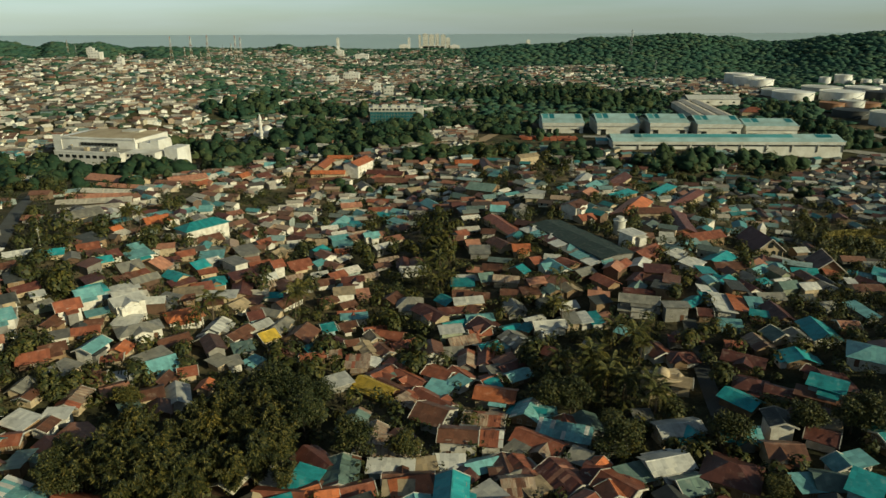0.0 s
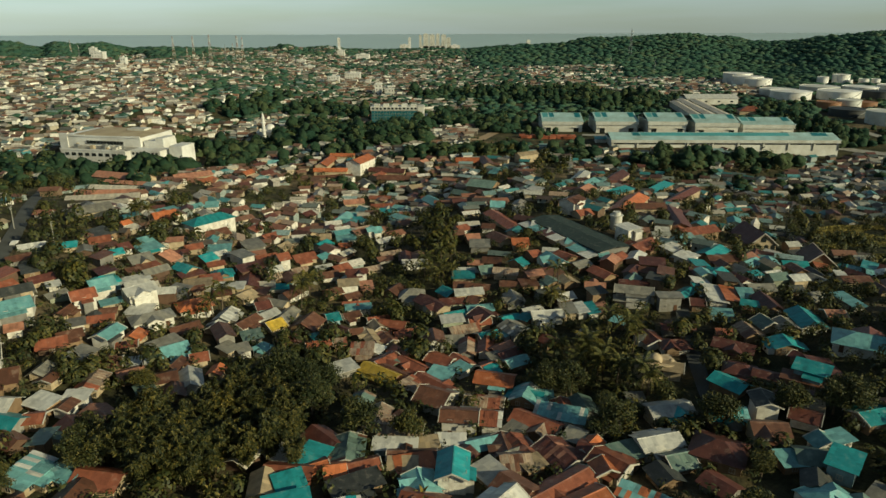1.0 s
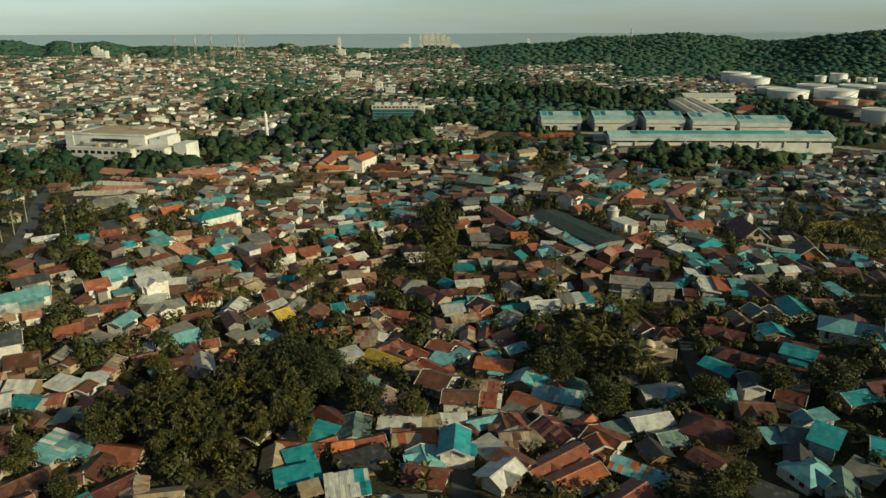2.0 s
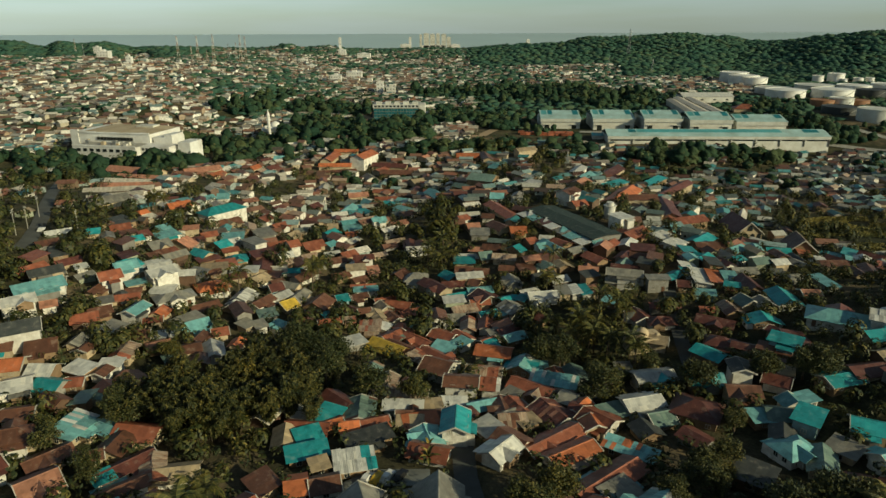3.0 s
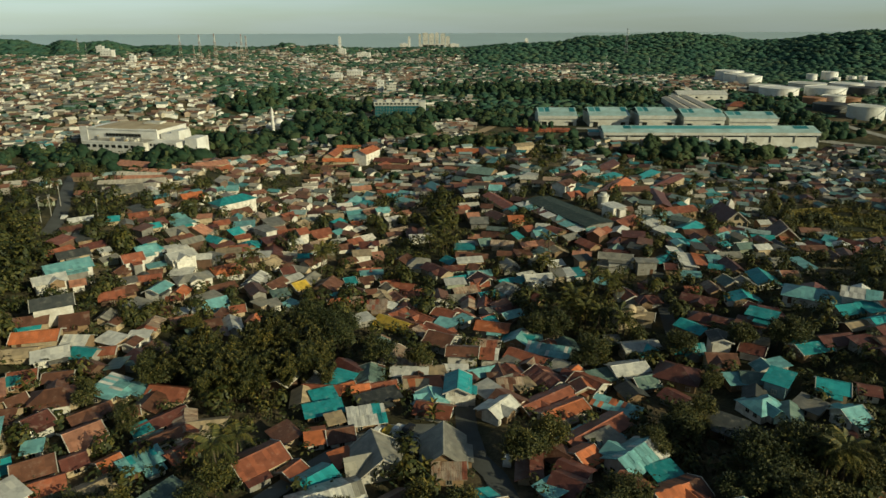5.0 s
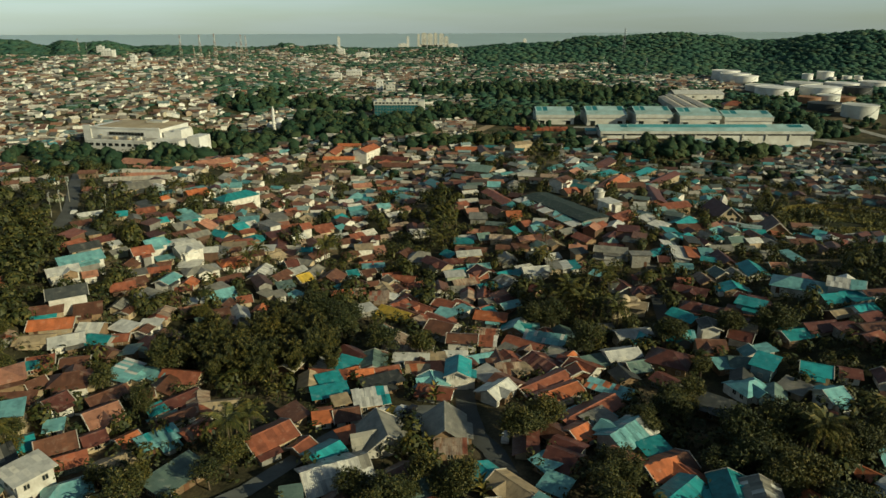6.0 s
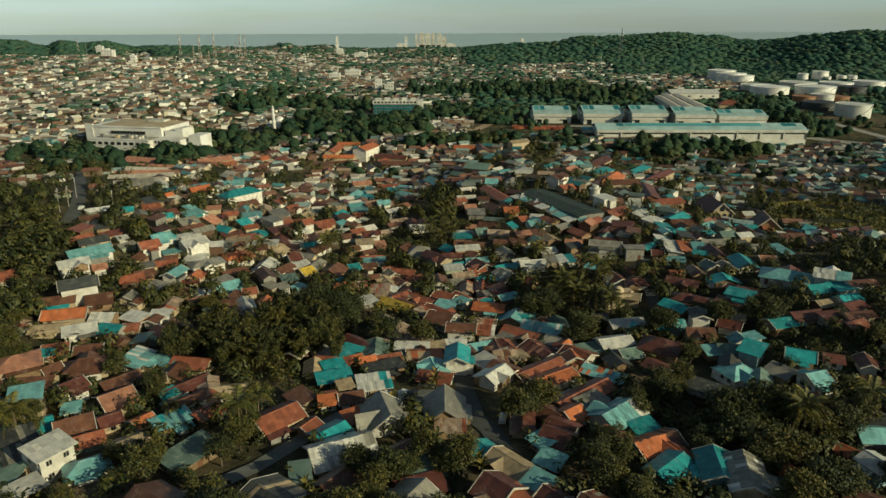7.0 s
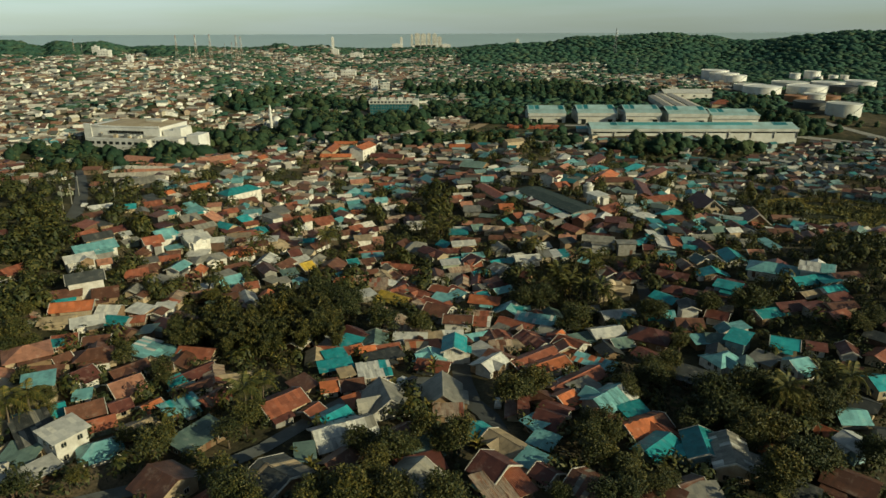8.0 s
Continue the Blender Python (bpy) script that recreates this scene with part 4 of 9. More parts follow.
house(-122.3, 235.1, 3.5, 7.1, 50, "m", "w", "g", 2.3)
house(-136.6, 268.1, 3.5, 4.4, 58, "o", "w", "g", 2.3)
house(-80.5, 473.9, 23.8, 7.1, 0, "o", "c", "g", 3.4)
house(-77.5, 515.7, 18.6, 6.2, -3, "o", "c", "g", 3.4)
house(-87.6, 496.9, 29.8, 9.0, 84, "o", "c", "g", 3.4)
house(-59.7, 484.9, 24.7, 11.7, 70, "o", "w", "g", 8)
house(-39.1, 475.1, 26.5, 7.1, -13, "m", "c", "g", 2.3)
house(-45.4, 467.1, 14.5, 7.1, 65, "r", "c", "g", 2.3)
house(-32.7, 456.6, 22.6, 9.9, -6, "b", "t", "g", 2.3)
house(-13.3, 491.0, 8.4, 7.1, 61, "s", "c", "g", 2.3)
house(-129.3, 501.3, 7.0, 7.1, 4, "t", "w", "g", 2.3)
house(-124.0, 456.6, 9.2, 7.1, 50, "m", "w", "g", 2.3)
house(-135.8, 450.7, 10.1, 6.2, 71, "o", "c", "g", 2.3)
house(-77.4, 461.9, 27.0, 5.3, 13, "b", "c", "g", 2.3)
house(-51.6, 447.6, 13.1, 8.1, -68, "g", "w", "g", 2.3)
house(-53.6, 391.6, 11.6, 8.1, 17, "s", "c", "g", 3.4)
house(-38.4, 408.6, 13.0, 5.3, -4, "r", "c", "g", 2.3)
house(-34.8, 382.5, 13.0, 6.2, 5, "r", "c", "g", 2.3)
house(-29.2, 357.4, 12.2, 4.3, -24, "c", "t", "s", 2.3)
house(-22.7, 368.0, 7.4, 7.1, -29, "t", "w", "g", 2.3)
house(-44.5, 368.7, 7.5, 7.1, -48, "t", "w", "g", 2.3)
house(-53.2, 336.2, 17.3, 7.1, 76, "t", "t", "g", 2.3)
house(-44.8, 339.0, 16.8, 3.4, -59, "c", "w", "s", 2.3)
house(-20.6, 330.9, 12.7, 4.3, -45, "t", "w", "s", 2.3)
house(-31.1, 292.6, 6.2, 4.4, 24, "t", "w", "g", 5)
house(-72.4, 340.5, 6.5, 7.1, 61, "m", "c", "g", 2.3)
house(-64.0, 291.7, 8.7, 7.1, -30, "b", "c", "g", 2.3)
house(-53.3, 288.3, 4.1, 7.1, 10, "k", "c", "g", 2.3)
house(-52.4, 273.7, 7.1, 7.1, 66, "c", "w", "g", 2.3)
house(-43.3, 286.0, 8.0, 5.2, 14, "t", "w", "s", 2.3)
house(-42.1, 275.1, 4.9, 4.4, 10, "o", "c", "g", 2.3)
house(-86.2, 286.1, 7.3, 7.1, 74, "r", "w", "g", 3.4)
house(-77.5, 279.9, 7.0, 7.1, 52, "r", "w", "g", 2.3)
house(-80.3, 263.4, 7.4, 8.8, 36, "g", "w", "s", 2.3)
house(-68.2, 265.9, 6.3, 6.2, 67, "k", "c", "g", 2.3)
house(-63.4, 244.8, 3.8, 7.1, 34, "r", "w", "g", 5)
house(-56.9, 254.3, 8.5, 7.1, 35, "r", "c", "g", 2.3)
house(-78.5, 241.9, 5.3, 8.8, 48, "g", "w", "f", 5)
house(-13.8, 428.0, 15.8, 9.0, 32, "k", "c", "g", 2.3)
house(-3.3, 370.4, 15.2, 8.1, -63, "t", "w", "g", 2.3)
house(20.2, 479.2, 16.2, 9.0, -0, "o", "c", "g", 3.4)
house(33.5, 471.5, 25.2, 7.1, -85, "b", "c", "g", 4)
house(64.9, 487.6, 16.5, 7.1, 29, "k", "c", "g", 6)
house(26.6, 384.8, 16.0, 14.5, -27, "e", "t", "g", 4)
house(21.5, 439.4, 7.5, 4.3, -15, "w", "w", "s", 2.3)
house(37.4, 434.7, 5.8, 7.1, -34, "t", "t", "g", 2.3)
house(45.9, 390.5, 7.7, 8.1, 1, "b", "t", "g", 2.3)
house(53.9, 354.1, 7.4, 5.2, -42, "w", "w", "s", 2.3)
house(14.3, 375.7, 14.0, 7.1, -42, "e", "t", "g", 2.3)
house(23.9, 344.8, 8.0, 6.2, -22, "s", "c", "g", 2.3)
house(29.9, 320.2, 6.1, 7.1, -8, "t", "w", "g", 3.4)
house(40.1, 311.0, 5.0, 7.1, 17, "g", "w", "g", 2.3)
house(30.2, 293.7, 27.2, 7.1, -70, "r", "c", "g", 2.3)
house(26.8, 267.7, 9.9, 7.1, -59, "b", "c", "g", 2.3)
house(34.5, 260.4, 6.3, 8.1, 3, "o", "c", "g", 2.3)
house(14.8, 272.2, 5.0, 8.1, 11, "s", "c", "g", 2.3)
house(10.3, 288.8, 5.1, 7.1, 37, "r", "w", "g", 2.3)
house(23.0, 285.6, 5.1, 6.2, -10, "b", "w", "g", 2.3)
house(17.6, 262.1, 7.5, 7.0, -2, "g", "g", "s", 2.3)
house(45.0, 279.7, 5.0, 5.2, -14, "w", "w", "s", 2.3)
house(50.6, 268.1, 4.8, 4.3, -23, "w", "w", "s", 2.3)
house(56.7, 254.2, 6.0, 5.2, -21, "t", "w", "s", 2.3)
house(61.9, 245.6, 3.4, 4.3, -40, "t", "w", "s", 2.3)
house(65.6, 239.4, 3.0, 4.3, -5, "t", "w", "s", 2.3)
house(65.1, 306.2, 10.7, 8.1, 49, "b", "w", "g", 6.4)
house(68.3, 296.4, 6.8, 7.1, 24, "r", "c", "g", 2.3)
house(96.9, 319.9, 33.5, 10.8, 59, "o", "c", "g", 3.4)
house(113.8, 300.1, 31.0, 9.9, 82, "m", "t", "g", 3.4)
house(80.8, 262.0, 6.9, 7.9, 28, "w", "w", "f", 6.4)
house(103.8, 362.5, 18.8, 6.1, 43, "c", "t", "s", 2.3)
house(141.8, 412.8, 37.9, 6.1, 52, "c", "t", "s", 2.3)
house(119.3, 436.2, 32.0, 9.9, 58, "m", "c", "g", 2.3)
house(81.0, 353.8, 11.3, 9.0, 57, "s", "c", "g", 2.3)
house(89.1, 380.5, 17.4, 7.1, 57, "t", "w", "g", 2.3)
house(91.5, 415.8, 25.7, 7.1, 66, "w", "w", "g", 2.3)
house(83.7, 251.5, 13.6, 8.1, 43, "r", "t", "g", 2.3)
house(31.5, 239.2, 3.5, 7.0, 50, "c", "t", "g", 2.3)
house(46.0, 237.8, 11.8, 7.1, -67, "t", "w", "g", 2.3)
house(50.6, 241.4, 7.5, 6.2, -54, "r", "t", "g", 2.3)
house(38.4, 246.5, 3.5, 7.1, 22, "r", "t", "g", 2.3)
house(104.2, 263.5, 7.4, 7.1, 45, "t", "w", "g", 2.3)
house(96.2, 249.4, 7.8, 6.1, 37, "w", "w", "s", 2.3)
house(98.7, 240.4, 8.3, 6.1, 45, "w", "w", "s", 2.3)
house(112.5, 249.3, 13.8, 8.1, 46, "c", "t", "g", 2.3)
house(113.2, 241.0, 11.3, 6.2, 3, "b", "t", "g", 2.3)
house(124.4, 245.4, 10.1, 6.2, 42, "s", "c", "g", 2.3)
house(123.5, 238.7, 7.6, 5.4, 36, "t", "w", "g", 2.3)
house(141.2, 375.3, 60.0, 7.1, 51, "m", "c", "g", 2.3)

house(-108.8, 94.6, 10.2, 8.8, 33, "s", "c", "h", 4)
house(-106.1, 102.4, 3.5, 3.3, 33, "c", "t", "s", 2.3)
house(-105.0, 106.1, 5.4, 4.9, 22, "r", "c", "g", 2.3)
house(-96.7, 107.0, 6.0, 4.9, 16, "b", "c", "g", 2.3)
house(-92.4, 97.1, 9.4, 5.8, 21, "b", "c", "h", 3.4)
house(-100.4, 95.0, 3.5, 4.2, 49, "b", "c", "g", 2.3)
house(-90.5, 85.9, 4.6, 4.9, 55, "m", "w", "g", 3.6)
house(-81.7, 91.8, 8.4, 4.9, 47, "b", "w", "g", 2.3)
house(-82.2, 102.2, 6.8, 5.6, 76, "t", "c", "s", 2.3, other="w")
house(-73.3, 93.2, 3.5, 3.4, 26, "b", "c", "g", 2.3)
house(-78.6, 82.8, 6.6, 7.9, 44, "s", "c", "g", 2.3)
house(-64.6, 89.9, 10.7, 4.2, 48, "m", "w", "g", 2.3)
house(-67.2, 85.4, 3.0, 3.0, 45, "c", "w", "s", 2.3)
house(-62.1, 81.9, 9.0, 3.4, 41, "b", "w", "g", 2.3)
house(-95.9, 77.1, 6.0, 5.6, 24, "t", "c", "s", 6)
house(-82.5, 71.1, 6.6, 6.4, 32, "b", "w", "g", 2.3)
house(-75.8, 73.5, 3.7, 4.9, 38, "m", "c", "g", 2.3)
house(-86.5, 77.6, 3.0, 3.0, 21, "t", "w", "s", 2.3)
house(-68.3, 72.9, 3.6, 4.2, 51, "o", "c", "g", 2.3)
house(-61.6, 72.9, 7.3, 4.1, 44, "t", "t", "s", 2.3, other="c")
house(-55.2, 76.9, 5.9, 4.9, 52, "r", "t", "g", 2.3, other="p")
house(-88.4, 60.9, 6.3, 10.0, 41, "d", "g", "s", 3.4, other="g")
house(-79.5, 56.7, 6.8, 5.6, 57, "w", "w", "s", 6)
house(-72.1, 55.8, 7.4, 5.0, 31, "t", "w", "h", 2.3)
house(-87.0, 52.9, 6.2, 7.0, 1, "e", "c", "s", 2.3)
house(-53.0, 41.6, 7.6, 8.7, -33, "b", "c", "g", 3.4)
house(-52.7, 59.4, 10.3, 5.6, 58, "e", "t", "s", 2.3)
house(-37.9, 72.1, 9.4, 7.2, 43, "r", "c", "g", 3.4)
house(-30.4, 69.9, 3.5, 3.4, 56, "r", "t", "g", 2.3)
house(-13.6, 73.0, 9.3, 9.4, -72, "g", "w", "g", 2.8, pitch=36)
house(-20.8, 73.7, 3.4, 4.1, 33, "o", "t", "s", 2.3)
house(-0.2, 76.5, 10.1, 8.7, 90, "g", "t", "g", 2.8, pitch=36)
house(0.9, 68.4, 5.6, 3.3, -0, "p", "t", "s", 2.3)
house(-21.5, 58.5, 12.0, 8.5, 25, "w", "c", "g", 2.6, other="g")
house(-28.3, 50.6, 3.0, 4.8, 13, "e", "t", "s", 2.3)
house(-32.0, 41.1, 7.9, 10.2, -39, "d", "t", "g", 3.4, other="k")
house(-6.4, 39.5, 6.9, 8.7, 55, "g", "t", "g", 3.4)
house(-4.1, 51.5, 5.1, 5.6, 19, "e", "t", "s", 2.3)
house(-28.4, 83.8, 3.5, 5.7, 14, "o", "w", "g", 2.3)
house(-22.9, 84.5, 4.9, 4.9, 16, "b", "w", "g", 2.3)
house(-25.2, 91.5, 3.0, 3.0, 24, "k", "t", "s", 2.3)
house(-18.0, 92.7, 7.5, 5.6, 13, "w", "t", "s", 2.3, other="c")
house(-30.0, 104.0, 5.1, 4.1, 26, "c", "t", "s", 2.3)
house(-28.7, 96.4, 8.1, 4.1, 19, "c", "t", "s", 2.3)
house(-25.4, 110.3, 3.5, 3.4, 27, "o", "t", "g", 2.3)
house(-16.3, 103.5, 10.0, 4.1, 27, "d", "t", "s", 2.3)
house(-4.6, 112.0, 7.5, 4.1, 14, "o", "t", "s", 2.3)
house(-4.7, 120.4, 9.5, 3.0, 10, "k", "t", "s", 2.3)
house(-2.9, 103.9, 6.5, 5.7, -75, "t", "t", "g", 2.3)
house(3.6, 107.0, 8.2, 5.7, 86, "c", "w", "g", 5)
house(11.2, 108.8, 6.0, 4.8, -55, "w", "t", "s", 2.3)
house(13.2, 96.6, 7.1, 4.9, 48, "w", "w", "g", 3.4)
house(28.5, 97.3, 11.5, 4.9, 31, "o", "w", "g", 2.3)
house(25.6, 103.3, 15.0, 4.2, 36, "r", "t", "g", 2.3)
house(41.6, 98.1, 10.6, 3.3, -35, "t", "t", "s", 2.3, other="o")
house(34.0, 86.3, 17.2, 5.7, 38, "r", "t", "g", 2.3)
house(35.4, 81.9, 6.5, 4.8, 34, "g", "t", "s", 2.3)
house(29.2, 75.9, 4.3, 5.7, 35, "o", "w", "g", 2.3)
house(23.4, 76.2, 6.3, 4.9, -48, "b", "t", "g", 2.3)
house(23.6, 64.1, 5.4, 7.2, -35, "m", "t", "g", 2.3)
house(39.2, 74.0, 10.6, 7.2, 39, "t", "w", "g", 3.4, other="w")
house(44.0, 68.8, 5.3, 4.8, 21, "c", "t", "s", 2.3)
house(44.3, 62.9, 9.9, 5.7, 25, "o", "w", "g", 2.3, other="b")
house(7.4, 59.1, 3.5, 4.9, -52, "c", "t", "g", 2.3)
house(12.6, 53.8, 8.3, 4.9, -48, "k", "t", "g", 2.3)
house(20.0, 62.8, 4.1, 3.3, -58, "t", "t", "s", 2.3)
house(20.6, 54.8, 4.4, 4.1, -36, "t", "t", "s", 2.3)
house(17.1, 47.0, 4.5, 4.1, -42, "t", "t", "s", 2.3)
house(19.1, 42.7, 3.5, 4.2, -49, "m", "w", "g", 2.3)
house(9.1, 43.1, 5.5, 7.2, -45, "m", "t", "g", 3.4)
house(10.4, 38.4, 8.5, 7.0, 28, "p", "t", "s", 2.3, other="r")
house(26.0, 37.3, 5.9, 7.9, -44, "b", "t", "g", 3.2, other="g")
house(53.2, 52.7, 8.5, 6.4, 81, "c", "b", "g", 3.4)
house(57.2, 49.0, 9.9, 6.4, 76, "g", "c", "g", 4, other="w")
house(68.4, 52.9, 3.5, 3.4, -53, "o", "t", "g", 2.3)
house(69.6, 49.3, 4.4, 6.4, 11, "r", "t", "g", 2.3)
house(61.4, 46.9, 5.6, 4.9, 80, "d", "w", "g", 2.3)
house(85.6, 53.7, 4.8, 4.9, -69, "w", "b", "g", 4)
house(84.0, 60.1, 3.5, 3.1, -52, "o", "t", "g", 2.3)
house(77.2, 41.1, 8.0, 6.4, -44, "b", "t", "g", 3.4)
house(105.7, 78.3, 3.6, 6.4, 10, "c", "c", "g", 3.4)
house(109.3, 95.8, 5.6, 3.4, 74, "m", "w", "g", 2.3)
house(45.7, 39.5, 4.5, 4.9, 21, "b", "t", "g", 2.3)
house(46.5, 36.6, 7.1, 4.8, 3, "g", "t", "s", 2.3)
house(76.2, 95.8, 7.8, 5.8, 21, "t", "w", "h", 3.0)
house(86.6, 95.2, 5.4, 4.8, -52, "g", "c", "s", 2.3)
house(92.3, 89.2, 4.8, 5.7, 17, "t", "w", "g", 3.4)
house(94.9, 101.0, 6.2, 5.7, -26, "c", "c", "g", 3.4)
house(102.8, 99.6, 3.9, 4.9, -21, "m", "w", "g", 2.3)
house(64.1, 87.8, 6.5, 6.3, -40, "d", "t", "s", 2.3)
house(98.9, 70.6, 4.3, 5.7, -45, "d", "c", "g", 2.3)
house(105.3, 86.9, 3.6, 4.2, -45, "b", "c", "g", 2.3)

# ---- trees ----
def leaf_quad(me, c, n, size, rng):
    """A leaf spray: a bent four-cornered blade round c, facing n."""
    n = Vector(n)
    if n.length < 1e-4:
        n = Vector((0, 0, 1))
    n.normalize()
    a = n.orthogonal().normalized()
    a = (a * math.cos(q := rng.uniform(0, 6.3)) + n.cross(a) * math.sin(q)).normalized()
    b = n.cross(a)
    l, w = size * rng.uniform(0.8, 1.3), size * rng.uniform(0.35, 0.6)
    c = Vector(c)
    me.quad([c - a * l, c - b * w + n * 0.1 * size, c + a * l * 0.8 - n * 0.15 * size, c + b * w + n * 0.1 * size])


def leaf_blade(me, c, way, n, long, wide):
    """A narrow leaf: one pointed blade from c along way, facing n."""
    way = way.normalized()
    side = way.cross(n)
    if side.length < 1e-3:
        side = way.orthogonal()
    side = side.normalized() * wide
    k = len(me.v)
    me.v += [tuple(c - side), tuple(c + side), tuple(c + way * long)]
    me.f.append((k, k + 1, k + 2))
    me.m.append(0)


def crown_mesh(rng, leaf, count, h=9.0, spread=3.6, clumps=16, size=0.55, drooping=0.0):
    """Clumps of leaf sprays round the limbs' ends; uneven outline with gaps."""
    me = Mesh()
    ends = []
    for i in range(clumps):
        u = rng.uniform(0, 6.283)
        q = math.sqrt(rng.random())
        r = spread * q * rng.uniform(0.7, 1.1)
        z = h * 0.46 + (h * 0.5) * math.sqrt(max(0.0, 1 - (r / (spread * 1.15)) ** 2)) * rng.uniform(0.25, 1.0)
        ends.append((r * math.cos(u), r * math.sin(u), z, rng.uniform(0.8, 1.5) * spread / 3.4))
    for i in range(count):
        x, y, z, r = ends[rng.randrange(clumps)]
        d = Vector((rng.gauss(0, 1), rng.gauss(0, 1), rng.gauss(0.3, 0.85))).normalized()
        k = r * min(1.45, abs(rng.gauss(0.86, 0.26)))
        c = Vector((x, y, z)) + Vector((d.x * k, d.y * k, d.z * k * 0.72 - drooping * rng.random()))
        way = d + Vector((rng.gauss(0, 0.8), rng.gauss(0, 0.8), rng.gauss(-0.25, 0.5)))
        leaf_blade(me, c, way, d + Vector((rng.gauss(0, 0.4), rng.gauss(0, 0.4), 0.5)), size * rng.uniform(1.1, 1.9), size * rng.uniform(0.4, 0.62))
    return me.make("crown", leaf), ends


def trunk_mesh(rng, ends, h=9.0, r=0.24):
    me = Mesh()
    fork = h * 0.33
    me.tube([(0, 0, -0.8), (0.05, 0.03, fork * 0.5), (0.1, 0.0, fork)], [r * 1.35, r, r * 0.85], 7)
    for x, y, z, _ in ends[:7]:
        m = (x * 0.45, y * 0.45, fork + (z - fork) * 0.6)
        me.tube([(0.1, 0, fork - 0.1), m, (x * 0.9, y * 0.9, z)], [r * 0.55, r * 0.35, r * 0.1], 5)
    return me.make("trunk", BARK, True)


def bamboo_mesh(rng):
    """A clump of arching culms with plumes of narrow leaves."""
    culms, leaves = Mesh(), Mesh()
    for i in range(15):
        u, h, lean = rng.uniform(0, 6.283), rng.uniform(9, 14.5), rng.uniform(1.0, 4.6)
        bx, by = rng.gauss(0, 0.7), rng.gauss(0, 0.7)
        pts = []
        for k in range(7):
            s = k / 6
            o = lean * s ** 2.2
            pts.append((bx + math.cos(u) * o, by + math.sin(u) * o, -0.5 + h * (s - 0.18 * s ** 4)))
        culms.tube(pts, [0.09 - 0.012 * k for k in range(7)], 5)
        for k in range(260):
            s = 1 - 0.78 * rng.random() ** 1.5
            o = lean * s ** 2.2
            spread = 0.2 + 0.95 * (1 - abs(2 * s - 1.2))
            d = Vector((rng.gauss(0, spread * 0.6), rng.gauss(0, spread * 0.6), 0))
            c = Vector((bx + math.cos(u) * o + d.x, by + math.sin(u) * o + d.y, h * (s - 0.18 * s ** 4) - 0.55 * d.length - 0.3 * rng.random()))
            way = Vector((d.x + math.cos(u) * 0.5 + rng.gauss(0, 0.35), d.y + math.sin(u) * 0.5 + rng.gauss(0, 0.35), -0.55 + rng.gauss(0, 0.4)))
            leaf_blade(leaves, c, way, Vector((rng.gauss(0, 0.4), rng.gauss(0, 0.4), 1)), rng.uniform(0.55, 1.0), rng.uniform(0.12, 0.2))
    return culms.make("stalk", BARK, True), leaves.make("crown", BAMBOO)


def frond_mesh(rng, length=4.3, drop=1.9, leaf=PALM, name="frond"):
    me = Mesh()
    n = 13
    spine = []
    for k in range(n + 1):
        s = k / n
        spine.append(Vector((length * (s - 0.12 * s ** 3), 0, 1.1 * s * (1 - s) * 2.2 + 0.55 * s - drop * s ** 2.2)))
    for k in range(n):
        me.quad([spine[k] + Vector((0, -0.05, 0)), spine[k + 1] + Vector((0, -0.035, 0)), spine[k + 1] + Vector((0, 0.035, 0)), spine[k] + Vector((0, 0.05, 0))])
    for k in range(2, n + 1):
        s = k / n
        ll = 1.15 * math.sin(math.pi * (0.18 + 0.75 * s))
        for side in (-1, 1):
            for half in (0, 0.5):
                p = spine[k - 1].lerp(spine[k], half)
                tip = p + Vector((0.35 * ll, side * ll * 0.85, -0.45 * ll + rng.uniform(-0.12, 0.12)))
                me.quad([p + Vector((-0.08, 0, 0)), p + Vector((0.10, 0, 0)), tip + Vector((0.05, 0, 0)), tip - Vector((0.02, 0, 0))])
    return me.make(name, leaf)


rng = random.Random(11)
TREES = {"b": [], "d": [], "m": []}
for i in range(5):
    m, ends = crown_mesh(rng, LEAF, 2200, 8.5 + rng.random() * 2, 3.2 + rng.random() * 0.9, 22 + 2 * i, 0.34)
    TREES["b"].append((trunk_mesh(rng, ends), m))
for i in range(3):
    m, ends = crown_mesh(rng, LEAF_DARK, 2350, 10, 4.0 + 0.3 * i, 26, 0.37)
    TREES["d"].append((trunk_mesh(rng, ends, 10, 0.3), m))
for i in range(4):
    TREES["m"].append(bamboo_mesh(rng))
FRONDS = [frond_mesh(rng, 5.0, 1.7 + 1.0 * i) for i in range(3)]
PALM_TRUNK = Mesh()
PALM_TRUNK.tube([(0, 0, -0.6), (0.1, 0, 2.2), (0.35, 0.1, 5.2), (0.5, 0.15, 8.4)], [0.26, 0.19, 0.16, 0.15], 8)
PALM_TRUNK = PALM_TRUNK.make("trunk", BARK, True)
NUTS = Mesh()
for i in range(6):
    a = i * 1.05
    NUTS.tube([(0.5 + 0.3 * math.cos(a), 0.15 + 0.3 * math.sin(a), 8.0), (0.5 + 0.36 * math.cos(a), 0.15 + 0.36 * math.sin(a), 7.85), (0.5 + 0.3 * math.cos(a), 0.15 + 0.3 * math.sin(a), 7.7)], [0.05, 0.15, 0.05], 6)
NUTS = NUTS.make("coconut_cluster", GRASS)
BANANA_LEAF = Mesh()
